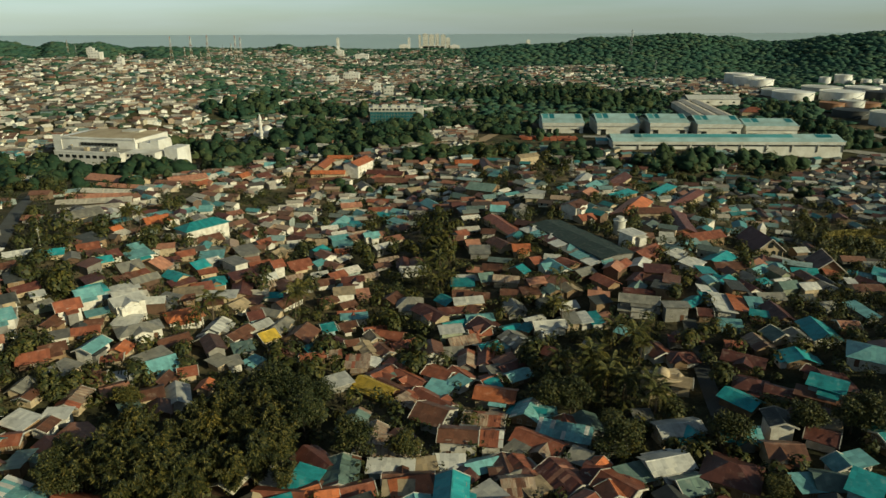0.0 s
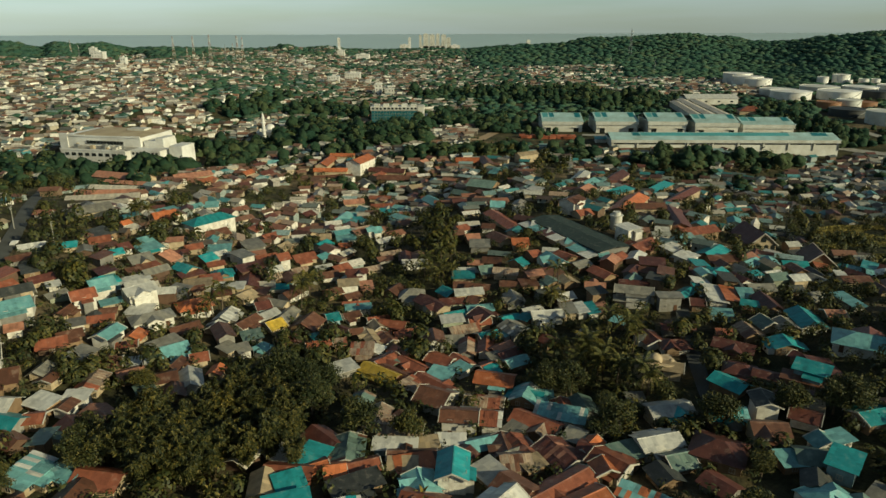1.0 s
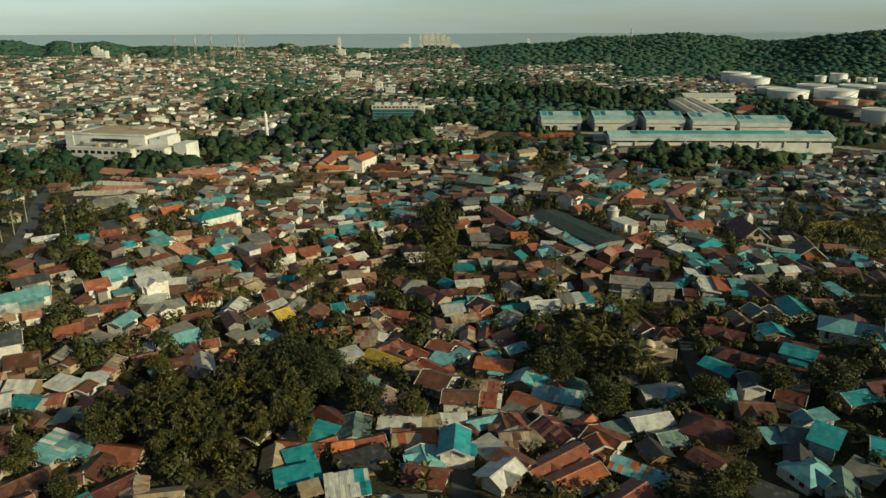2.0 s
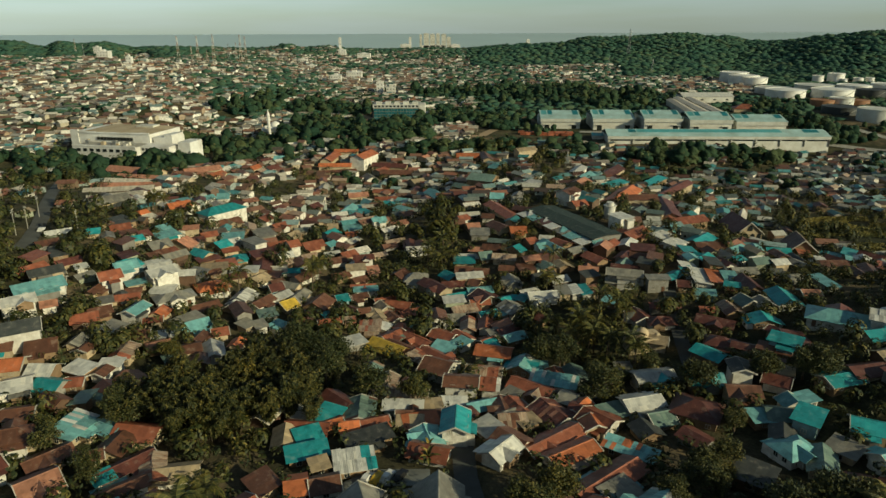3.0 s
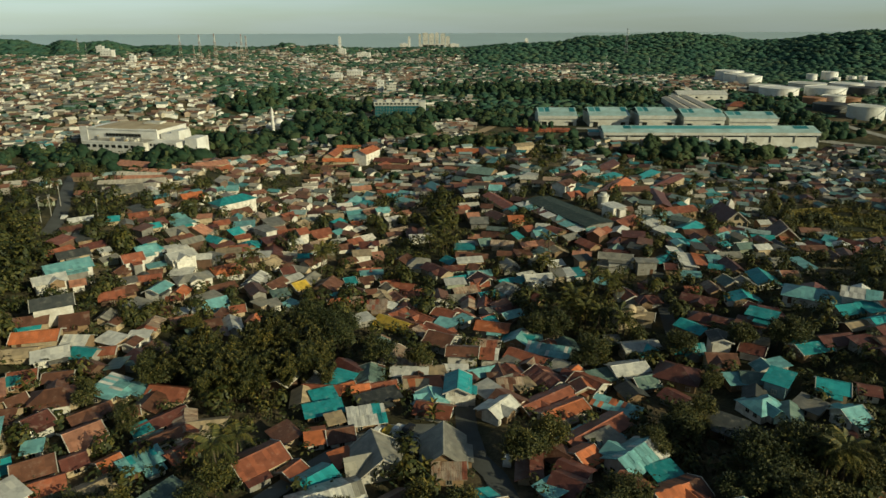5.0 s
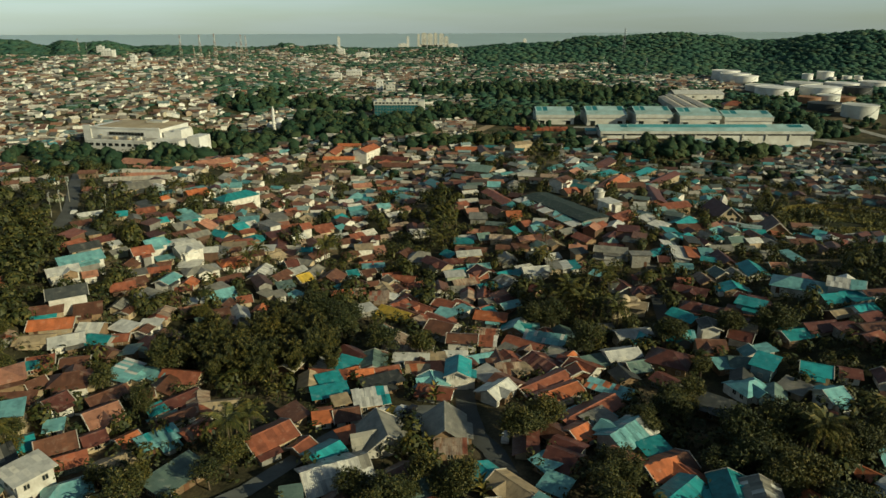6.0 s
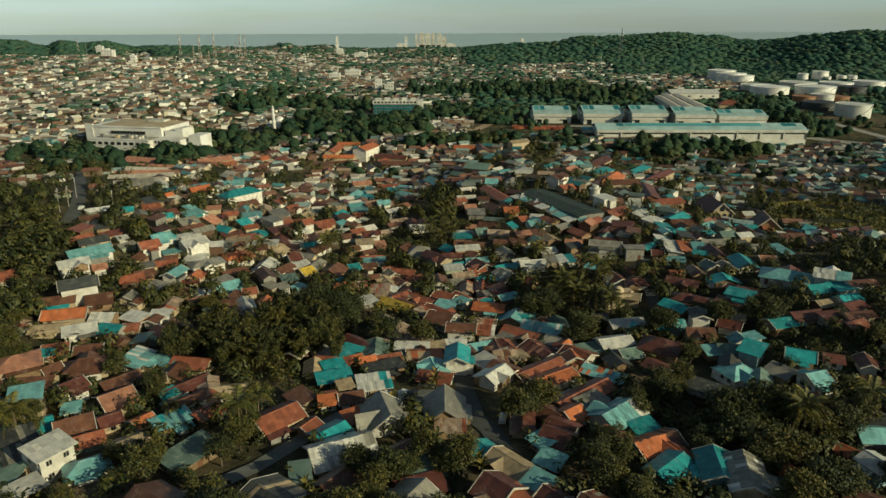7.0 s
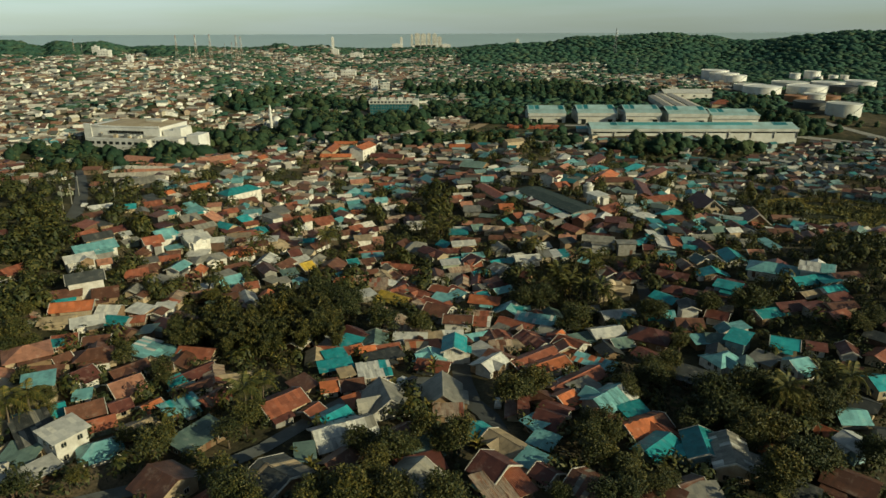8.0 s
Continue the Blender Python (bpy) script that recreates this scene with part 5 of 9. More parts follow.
for k in range(5):
    a, b = k / 5, (k + 1) / 5
    wa, wb = 0.36 * math.sin(math.pi * (0.12 + 0.85 * a)), 0.36 * math.sin(math.pi * (0.12 + 0.85 * b))
    za, zb = 1.6 * a - 1.5 * a * a, 1.6 * b - 1.5 * b * b
    for s in (-1, 1):
        BANANA_LEAF.quad([(2.3 * a, 0, za), (2.3 * b, 0, zb), (2.3 * b, s * wb, zb + 0.12), (2.3 * a, s * wa, za + 0.12)][:: s])
BANANA_LEAF = BANANA_LEAF.make("banana_leaf", PALM)
BANANA_STEM = Mesh()
BANANA_STEM.tube([(0, 0, -0.4), (0, 0, 1.2), (0.05, 0, 2.4)], [0.17, 0.14, 0.08], 7)
BANANA_STEM = BANANA_STEM.make("stem", BAMBOO, True)
WORDS = {"b": ("broadleaf tree with an uneven olive-green crown", "broadleaf_tree"), "d": ("tall dark green tree with a dense crown", "broadleaf_tree"),
         "m": ("arching bamboo clump with yellow-green plumes", "bamboo_clump")}
REST = []
COUNT = {}


def tree(kind, x, y, s):
    trng = random.Random(int(x * 53 + y * 17))
    z = ground_z(x, y) - 0.2
    turn = trng.uniform(0, 360)
    m = pose(x, y, z, 0, 0, turn)
    COUNT[kind] = COUNT.get(kind, 0) + 1
    if kind in "bdm":
        if math.hypot(x, y + 30) > 190 and kind != "m":
            REST.append((kind, x, y, z, s))
            return
        t, c = trng.choice(TREES[kind])
        ob = thing(WORDS[kind][1], m, WORDS[kind][0], "tree" if kind != "m" else "bamboo", "trees among the houses")
        ob.scale = (s, s, s * trng.uniform(0.85, 1.1))
        if kind == "m":
            tagged(part("stalk", t, ob), kind="stuff")
        else:
            part("trunk", t, ob)
        part("crown", c, ob)
    elif kind == "p":
        ob = thing("coconut_palm", m, "coconut palm with a slim trunk and drooping fronds", "palm", "palms among the houses")
        ob.scale = (s, s, s)
        part("trunk", PALM_TRUNK, ob)
        part("coconut_cluster", NUTS, ob)
        n = 13
        for i in range(n):
            f = part("frond", FRONDS[min(2, (i * 3) // n)], ob)
            f.matrix_local = pose(0.5, 0.15, 8.35, 0, 0, i * 137.5) @ pose(0, 0, 0, 0, -38 + 62 * i / n)
    else:
        ob = thing("banana_plant", m, "banana plant with broad torn green leaves", "banana plant", "banana plants")
        ob.scale = (s, s, s)
        part("stem", BANANA_STEM, ob)
        for i in range(8):
            f = part("banana_leaf", BANANA_LEAF, ob)
            f.matrix_local = pose(0.05, 0, 2.3 - 0.05 * i, 0, 0, i * 137.5) @ pose(0, 0, 0, 0, -55 + 9 * i)


# ---- trees among the houses ----
tree("m", -45.3, 113.1, 1.03)
tree("m", -48.1, 107.9, 0.98)
tree("m", -54.6, 125.9, 0.94)
tree("m", -53.8, 133.3, 0.83)
tree("m", -53.4, 108.1, 1.02)
tree("m", -57.9, 110.5, 0.80)
tree("m", -51.2, 130.1, 0.75)
tree("m", -42.4, 128.8, 0.83)
tree("m", -48.3, 114.5, 0.82)
tree("m", -36.5, 115.2, 1.09)
tree("m", -40.9, 126.1, 0.88)
tree("m", -64.8, 127.2, 0.77)
tree("m", -55.9, 115.7, 0.75)
tree("m", -47.3, 124.1, 0.86)
tree("m", -41.7, 120.6, 0.86)
tree("m", -49.7, 113.7, 0.77)
tree("m", -40.9, 110.9, 0.76)
tree("m", -43.7, 123.8, 0.95)
tree("m", -57.3, 111.6, 1.08)
tree("m", -39.1, 125.0, 0.87)
tree("m", -47.9, 112.0, 0.79)
tree("m", -41.3, 112.0, 1.05)
tree("m", -64.8, 121.6, 0.96)
tree("m", -39.8, 125.0, 1.07)
tree("m", -51.6, 124.3, 0.86)
tree("m", -59.3, 113.1, 1.10)
tree("m", -36.2, 119.7, 0.89)
tree("m", -57.8, 115.7, 1.04)
tree("m", -53.2, 120.9, 0.77)
tree("m", -48.2, 110.4, 0.80)
tree("m", -54.0, 105.2, 0.79)
tree("m", -64.8, 119.9, 1.05)
tree("m", -64.5, 112.1, 1.10)
tree("m", -60.7, 111.7, 1.01)
tree("m", -62.3, 116.5, 0.89)
tree("m", -68.5, 113.5, 1.10)
tree("m", -48.5, 109.4, 0.92)
tree("m", -67.7, 121.2, 0.85)
tree("m", -50.2, 103.7, 0.88)
tree("m", -50.9, 105.7, 0.99)
tree("m", -53.6, 105.9, 0.88)
tree("m", -57.4, 117.4, 0.92)
tree("m", -52.0, 107.6, 0.85)
tree("m", -48.6, 108.9, 0.95)
tree("m", -69.4, 109.3, 0.84)
tree("m", -56.3, 112.8, 1.04)
tree("m", -53.6, 105.0, 0.87)
tree("m", -54.2, 106.3, 1.04)
tree("m", -59.3, 103.6, 1.05)
tree("m", -49.6, 112.1, 0.94)
tree("m", -49.1, 124.8, 1.08)
tree("m", -44.8, 128.4, 1.00)
tree("m", -43.5, 140.3, 1.02)
tree("m", -43.2, 129.2, 0.90)
tree("m", -41.8, 127.0, 0.97)
tree("m", -51.8, 132.7, 0.98)
tree("m", -49.2, 127.9, 0.97)
tree("m", -53.6, 131.7, 0.83)
tree("m", -50.9, 138.7, 0.82)
tree("m", -53.8, 131.8, 0.88)
tree("m", -43.1, 130.8, 0.83)
tree("m", -48.7, 136.9, 0.89)
tree("m", -50.9, 142.2, 0.96)
tree("m", -52.2, 130.3, 0.87)
tree("d", -38.1, 149.7, 0.98)
tree("d", -41.3, 152.5, 0.91)
tree("d", -45.9, 168.1, 0.89)
tree("d", -38.4, 149.7, 1.04)
tree("d", -40.8, 163.8, 1.01)
tree("d", -40.1, 157.4, 0.71)
tree("d", -37.7, 151.3, 0.80)
tree("d", -44.4, 166.3, 0.77)
tree("d", -34.6, 164.3, 1.03)
tree("d", -34.6, 158.9, 0.75)
tree("d", -33.9, 161.5, 0.82)
tree("d", -43.0, 165.0, 0.84)
tree("d", -47.0, 155.8, 0.83)
tree("d", -43.4, 152.8, 0.98)
tree("d", -39.1, 143.1, 0.76)
tree("d", -37.4, 150.1, 0.71)
tree("d", -31.3, 145.7, 0.91)
tree("d", -30.1, 139.3, 0.70)
tree("d", -29.9, 150.4, 0.86)
tree("d", -35.9, 149.6, 0.86)
tree("d", -33.8, 148.2, 0.95)
tree("d", -33.7, 156.9, 0.75)
tree("d", -31.3, 135.2, 1.01)
tree("d", -34.4, 157.4, 0.96)
tree("m", -35.6, 120.9, 1.00)
tree("m", -34.4, 123.8, 1.07)
tree("m", -37.4, 126.3, 1.05)
tree("m", -40.0, 129.0, 1.04)
tree("m", -34.1, 125.4, 0.85)
tree("m", -30.2, 112.1, 0.80)
tree("m", -35.3, 121.7, 0.92)
tree("m", -39.9, 133.7, 0.96)
tree("b", -72.9, 105.8, 0.85)
tree("b", -74.3, 108.1, 0.93)
tree("b", -72.0, 116.4, 0.62)
tree("b", -71.2, 112.0, 0.56)
tree("b", -73.9, 117.7, 0.53)
tree("b", -76.8, 116.8, 0.51)
tree("b", -69.2, 107.3, 0.89)
tree("b", -77.1, 111.0, 0.63)
tree("b", -70.8, 110.9, 0.92)
tree("b", -77.0, 117.0, 0.81)
tree("b", -48.0, 177.1, 0.72)
tree("b", -43.4, 179.0, 0.77)
tree("b", -47.5, 178.0, 0.60)
tree("b", -106.4, 163.2, 0.54)
tree("b", -110.4, 161.5, 0.83)
tree("b", -108.7, 158.0, 0.79)
tree("b", -109.6, 158.2, 0.52)
tree("b", -111.0, 152.3, 0.59)
tree("b", -110.0, 154.4, 0.63)
tree("b", -110.7, 157.6, 0.55)
tree("b", -90.7, 141.1, 0.58)
tree("b", -91.6, 139.3, 0.55)
tree("b", -94.3, 143.8, 0.59)
tree("b", -94.6, 140.8, 0.64)
tree("b", -96.9, 145.5, 0.87)
tree("b", -90.2, 145.0, 0.68)
tree("b", -90.4, 147.4, 0.76)
tree("b", -90.8, 145.3, 0.67)
tree("b", -75.2, 140.3, 0.84)
tree("b", -74.8, 141.5, 0.68)
tree("b", -78.3, 142.1, 0.55)
tree("b", -72.6, 168.6, 0.66)
tree("b", -72.6, 170.1, 0.56)
tree("b", -72.7, 170.7, 0.71)
tree("b", -68.9, 161.6, 0.80)
tree("p", -71.6, 193.0, 1.18)
tree("p", -73.2, 188.8, 0.92)
tree("b", -84.1, 149.5, 0.56)
tree("b", -87.1, 147.3, 0.65)
tree("b", -89.4, 153.2, 0.61)
tree("b", -74.4, 151.0, 0.56)
tree("b", -77.0, 150.5, 0.92)
tree("b", -233.6, 390.9, 0.50)
tree("b", -171.8, 271.3, 0.72)
tree("b", -309.1, 478.8, 0.51)
tree("b", -208.5, 357.0, 0.92)
tree("b", -282.7, 411.9, 0.51)
tree("b", -268.7, 406.3, 0.62)
tree("b", -253.6, 402.2, 0.73)
tree("b", -293.2, 430.6, 0.53)
tree("b", -176.1, 278.1, 0.76)
tree("b", -268.7, 458.6, 0.49)
tree("b", -245.8, 423.7, 0.69)
tree("b", -268.4, 455.0, 0.53)
tree("b", -311.5, 479.1, 0.84)
tree("b", -250.8, 423.9, 0.54)
tree("b", -302.8, 445.2, 0.52)
tree("b", -214.3, 311.1, 0.50)
tree("b", -291.0, 436.6, 0.66)
tree("b", -276.1, 405.6, 0.63)
tree("b", -151.7, 240.2, 0.90)
tree("b", -147.6, 229.5, 0.75)
tree("b", -149.1, 225.0, 0.79)
tree("b", -162.2, 256.3, 0.86)
tree("b", -175.3, 272.9, 0.50)
tree("b", -147.3, 239.5, 0.59)
tree("b", -162.8, 247.4, 0.64)
tree("b", -150.4, 264.9, 0.73)
tree("b", -144.8, 240.8, 0.69)
tree("b", -151.9, 252.6, 0.91)
tree("b", -146.7, 251.1, 0.69)
tree("b", -137.7, 236.0, 0.76)
tree("b", -154.3, 264.2, 0.94)
tree("b", -136.6, 203.4, 0.71)
tree("b", -127.5, 214.9, 0.58)
tree("b", -138.5, 214.5, 0.74)
tree("b", -130.1, 202.1, 0.59)
tree("b", -136.8, 213.9, 0.94)
tree("b", -122.4, 203.7, 0.77)
tree("b", -137.7, 217.1, 0.87)
tree("b", -138.0, 220.8, 0.56)
tree("b", -133.9, 200.8, 0.90)
tree("b", -131.6, 199.9, 0.63)
tree("b", -132.8, 250.0, 0.77)
tree("b", -138.8, 265.1, 0.48)
tree("b", -138.0, 256.8, 0.57)
tree("b", -143.1, 264.4, 0.49)
tree("b", -142.7, 261.8, 0.70)
tree("b", -139.2, 263.8, 0.94)
tree("b", -135.3, 255.5, 0.73)
tree("b", -118.9, 259.4, 0.76)
tree("b", -118.1, 253.0, 0.61)
tree("b", -118.9, 250.5, 0.84)
tree("b", -120.8, 260.7, 0.92)
tree("b", -120.1, 243.6, 0.51)
tree("b", -115.2, 248.9, 0.93)
tree("b", -113.3, 249.5, 0.87)
tree("b", -116.2, 250.6, 0.58)
tree("b", -119.0, 240.2, 0.59)
tree("b", -114.3, 254.8, 0.66)
tree("p", -133.6, 276.1, 1.16)
tree("p", -130.8, 279.4, 0.95)
tree("p", -133.6, 275.2, 1.02)
tree("b", -118.8, 281.1, 0.90)
tree("b", -123.6, 280.8, 0.61)
tree("b", -112.3, 262.2, 0.56)
tree("b", -113.9, 266.6, 0.59)
tree("b", -120.8, 270.4, 0.87)
tree("d", -117.0, 194.6, 0.82)
tree("d", -119.7, 196.2, 1.01)
tree("d", -122.7, 199.9, 0.89)
tree("d", -118.1, 195.5, 0.72)
tree("d", -120.7, 194.3, 0.91)
tree("d", -116.2, 193.9, 0.67)
tree("b", -132.8, 317.2, 0.93)
tree("b", -134.1, 314.9, 0.78)
tree("b", -130.4, 318.6, 0.70)
tree("b", -142.0, 328.9, 0.53)
tree("b", -132.2, 325.7, 0.86)
tree("b", -132.3, 327.6, 0.91)
tree("b", -101.9, 257.9, 0.93)
tree("b", -106.0, 258.4, 0.80)
tree("p", -47.6, 216.9, 0.96)
tree("p", -49.1, 212.8, 0.85)
tree("p", -48.5, 212.9, 1.07)
tree("p", -48.2, 205.8, 1.18)
tree("b", -58.1, 279.3, 0.53)
tree("b", -59.7, 276.8, 0.83)
tree("b", -55.8, 276.8, 0.62)
tree("b", -57.4, 266.1, 0.85)
tree("b", -59.3, 279.0, 0.64)
tree("b", -94.2, 381.3, 0.50)
tree("b", -106.0, 388.8, 0.79)
tree("b", -111.2, 378.4, 0.53)
tree("b", -93.7, 345.9, 0.73)
tree("b", -95.8, 346.9, 0.52)
tree("b", -98.1, 353.1, 0.48)
tree("b", -98.0, 389.3, 0.49)
tree("b", -105.2, 371.1, 0.66)
tree("d", -99.2, 446.1, 0.74)
tree("d", -89.8, 430.2, 0.84)
tree("d", -101.8, 430.7, 1.03)
tree("d", -92.5, 424.4, 0.67)
tree("b", -61.3, 338.0, 0.68)
tree("b", -59.2, 331.3, 0.78)
tree("b", -68.3, 395.3, 0.49)
tree("b", -62.2, 368.3, 0.89)
tree("b", -58.4, 333.3, 0.55)
tree("b", -81.1, 285.6, 0.94)
tree("b", -89.6, 289.3, 0.70)
tree("b", -85.9, 276.3, 0.54)
tree("b", -88.7, 280.1, 0.51)
tree("b", -63.0, 223.6, 0.90)
tree("b", -66.1, 241.7, 0.59)
tree("b", -66.3, 238.1, 0.83)
tree("b", -71.2, 230.4, 0.55)
tree("b", -69.6, 229.1, 0.81)
tree("b", -70.2, 235.0, 0.65)
tree("d", -0.5, 291.3, 1.04)
tree("d", -5.5, 294.6, 0.76)
tree("d", 1.0, 282.1, 0.70)
tree("d", -0.3, 284.0, 0.65)
tree("d", 5.7, 298.2, 0.85)
tree("d", 2.3, 278.3, 0.67)
tree("d", -0.2, 334.6, 0.80)
tree("d", -4.4, 302.1, 0.91)
tree("d", 9.0, 299.5, 0.86)
tree("d", 4.3, 270.7, 1.03)
tree("d", -9.2, 305.1, 0.94)
tree("d", 0.6, 303.5, 1.02)
tree("d", -4.2, 295.1, 0.98)
tree("d", -8.1, 312.2, 0.85)
tree("d", 2.4, 266.1, 0.83)
tree("d", -1.4, 269.2, 1.04)
tree("d", -2.6, 265.8, 0.96)
tree("d", 5.3, 263.6, 0.98)
tree("d", 3.4, 260.8, 0.90)
tree("d", -2.9, 266.2, 1.00)
tree("d", 0.4, 248.9, 0.72)
tree("d", 5.2, 255.8, 0.65)
tree("p", 0.2, 228.8, 0.82)
tree("p", 1.4, 244.5, 1.09)
tree("p", 1.7, 233.8, 0.89)
tree("p", -5.3, 233.4, 0.84)
tree("p", -5.4, 238.2, 1.06)
tree("p", 5.3, 230.9, 0.83)
tree("d", -27.5, 258.0, 0.70)
tree("d", -28.2, 276.4, 0.77)
tree("d", -28.7, 256.5, 0.84)
tree("d", -35.0, 278.7, 0.76)
tree("d", -35.1, 273.7, 0.68)
tree("d", -30.5, 264.7, 0.91)
tree("d", -21.2, 280.6, 0.85)
tree("d", -13.0, 270.7, 0.88)
tree("d", -19.1, 271.0, 0.86)
tree("d", -9.7, 267.4, 0.91)
tree("b", -47.5, 228.9, 0.87)
tree("b", -49.6, 234.8, 0.60)
tree("b", -6.9, 170.5, 0.60)
tree("b", -5.2, 174.2, 0.93)
tree("b", -6.5, 172.2, 0.64)
tree("b", -8.7, 174.3, 0.88)
tree("b", -5.9, 183.3, 0.94)
tree("b", -35.1, 180.1, 0.82)
tree("b", -36.1, 182.1, 0.63)
tree("b", -33.8, 182.5, 0.89)
tree("b", 7.4, 249.5, 0.56)
tree("b", 12.9, 244.6, 0.53)
tree("b", 9.8, 250.1, 0.49)
tree("d", 81.5, 481.0, 0.69)
tree("d", 65.1, 385.5, 1.03)
tree("d", 81.7, 501.3, 0.96)
tree("d", 63.7, 445.1, 0.68)
tree("d", 88.8, 453.2, 0.82)
tree("d", 67.7, 443.4, 1.04)
tree("d", 78.8, 489.2, 0.86)
tree("d", 90.5, 473.9, 0.90)
tree("d", 91.7, 480.6, 0.97)
tree("d", 83.1, 497.8, 0.67)
tree("d", 89.3, 463.3, 0.83)
tree("d", 85.8, 447.1, 0.85)
tree("d", 168.9, 469.6, 0.75)
tree("d", 175.4, 470.5, 0.89)
tree("d", 168.5, 484.0, 0.93)
tree("d", 190.3, 489.0, 1.05)
tree("d", 168.8, 485.0, 0.69)
tree("d", 94.3, 474.0, 0.99)
tree("d", 89.1, 464.1, 0.69)
tree("d", 102.0, 506.8, 0.79)
tree("d", 16.2, 500.9, 0.70)
tree("d", 47.8, 513.6, 0.89)
tree("d", 41.8, 507.2, 1.00)
tree("d", 54.9, 516.5, 0.78)
tree("d", 32.5, 510.2, 1.04)
tree("d", 19.5, 502.6, 0.95)
tree("d", 55.9, 515.4, 0.99)
tree("b", 142.0, 472.6, 0.87)
tree("b", 142.9, 475.5, 0.82)
tree("b", 136.8, 460.8, 0.77)
tree("d", 153.3, 361.6, 0.85)
tree("d", 134.0, 314.1, 0.67)
tree("d", 136.4, 331.0, 0.70)
tree("d", 152.0, 355.6, 0.98)
tree("d", 141.8, 339.5, 0.91)
tree("d", 133.8, 338.8, 0.65)
tree("d", 136.9, 326.8, 0.95)
tree("b", 106.0, 291.0, 0.62)
tree("b", 107.6, 300.9, 0.76)
tree("b", 107.9, 298.3, 0.80)
tree("b", 106.9, 297.8, 0.88)
tree("b", 80.2, 286.2, 0.69)
tree("b", 89.7, 288.5, 0.73)
tree("b", 87.9, 283.7, 0.87)
tree("b", 85.1, 280.4, 0.88)
tree("b", 91.3, 302.9, 0.90)
tree("b", 80.5, 289.6, 0.53)
tree("d", 130.1, 267.0, 0.74)
tree("d", 120.0, 240.8, 0.81)
tree("d", 120.5, 241.0, 0.74)
tree("d", 123.5, 251.5, 0.81)
tree("b", 176.5, 310.3, 0.84)
tree("b", 180.4, 296.9, 0.80)
tree("b", 181.5, 296.8, 0.91)
tree("b", 192.9, 316.5, 0.79)
tree("b", 179.2, 295.8, 0.82)
tree("b", 191.8, 325.5, 0.63)
tree("b", 175.8, 301.8, 0.84)
tree("b", 178.1, 308.0, 0.87)
tree("d", 205.2, 359.2, 0.89)
tree("d", 204.0, 357.0, 0.77)
tree("d", 206.3, 358.9, 0.65)
tree("d", 191.3, 326.8, 0.98)
tree("d", 187.3, 326.7, 0.68)
tree("b", 178.4, 286.6, 0.84)
tree("b", 187.3, 283.1, 0.69)
tree("b", 203.8, 291.2, 0.73)
tree("b", 185.3, 293.5, 0.69)
tree("b", 208.6, 302.9, 0.62)
tree("b", 200.5, 302.4, 0.79)
tree("b", 204.7, 306.8, 0.82)
tree("b", 194.6, 298.5, 0.88)
tree("b", 205.7, 300.2, 0.80)
tree("b", 160.1, 263.5, 0.52)
tree("b", 158.0, 251.3, 0.78)
tree("b", 159.2, 263.3, 0.70)
tree("b", 171.6, 278.3, 0.61)
tree("b", 173.3, 281.2, 0.80)
tree("b", 105.9, 259.4, 0.52)
tree("b", 100.0, 247.1, 0.62)
tree("b", 101.9, 257.7, 0.92)
tree("b", 227.8, 488.5, 0.58)
tree("b", 247.5, 487.4, 0.53)
tree("b", 256.4, 493.2, 0.80)
tree("b", 233.2, 472.6, 0.51)
tree("b", 233.6, 490.9, 0.60)
tree("d", 80.0, 179.1, 0.79)
tree("d", 73.8, 173.4, 0.88)
tree("d", 74.7, 176.7, 0.90)
tree("b", 77.7, 169.6, 0.54)
tree("b", 76.1, 164.9, 0.62)
tree("b", 75.8, 153.2, 0.76)
tree("b", 75.6, 154.4, 0.82)
tree("p", 41.4, 198.8, 0.83)
tree("p", 38.9, 202.0, 0.91)
tree("b", 39.5, 206.6, 0.69)
tree("b", 36.9, 204.2, 0.81)
tree("p", 44.0, 216.8, 1.14)
tree("p", 58.7, 170.0, 0.87)
tree("p", 59.4, 175.6, 1.05)
tree("p", 57.5, 170.9, 1.18)
tree("p", 42.5, 161.0, 1.14)
tree("p", 39.3, 157.1, 0.98)
tree("p", 35.0, 165.3, 0.96)
tree("p", 42.4, 160.9, 0.90)
tree("b", 49.4, 181.2, 0.77)
tree("p", 47.0, 159.7, 0.81)
tree("p", 49.4, 152.0, 0.90)
tree("p", 46.1, 154.0, 1.00)
tree("p", 49.7, 149.6, 0.92)
tree("p", 44.2, 153.8, 0.86)
tree("p", 47.5, 159.8, 1.01)
tree("p", 43.5, 156.9, 0.81)
tree("p", 43.4, 162.3, 1.19)
tree("p", 45.5, 160.8, 0.83)
tree("n", 41.9, 150.5, 1.13)
tree("n", 44.7, 160.4, 0.87)
tree("n", 37.6, 164.7, 0.87)
tree("n", 43.0, 156.9, 0.80)
tree("n", 35.9, 152.4, 1.14)
tree("n", 42.4, 153.3, 1.16)
tree("n", 41.0, 159.0, 1.03)
tree("n", 36.3, 158.5, 0.85)
tree("n", 34.2, 162.2, 0.95)
tree("n", 46.5, 156.4, 1.13)
tree("p", 55.2, 143.8, 0.93)
tree("p", 54.5, 146.4, 1.05)
tree("p", 55.1, 142.1, 0.92)
tree("d", 31.4, 163.0, 0.65)
tree("d", 28.4, 163.4, 0.73)
tree("d", 31.4, 157.1, 0.76)
tree("d", 33.0, 163.1, 1.02)
tree("d", 28.9, 148.0, 0.93)
tree("d", 36.1, 148.4, 1.00)
tree("d", 34.5, 146.2, 0.68)
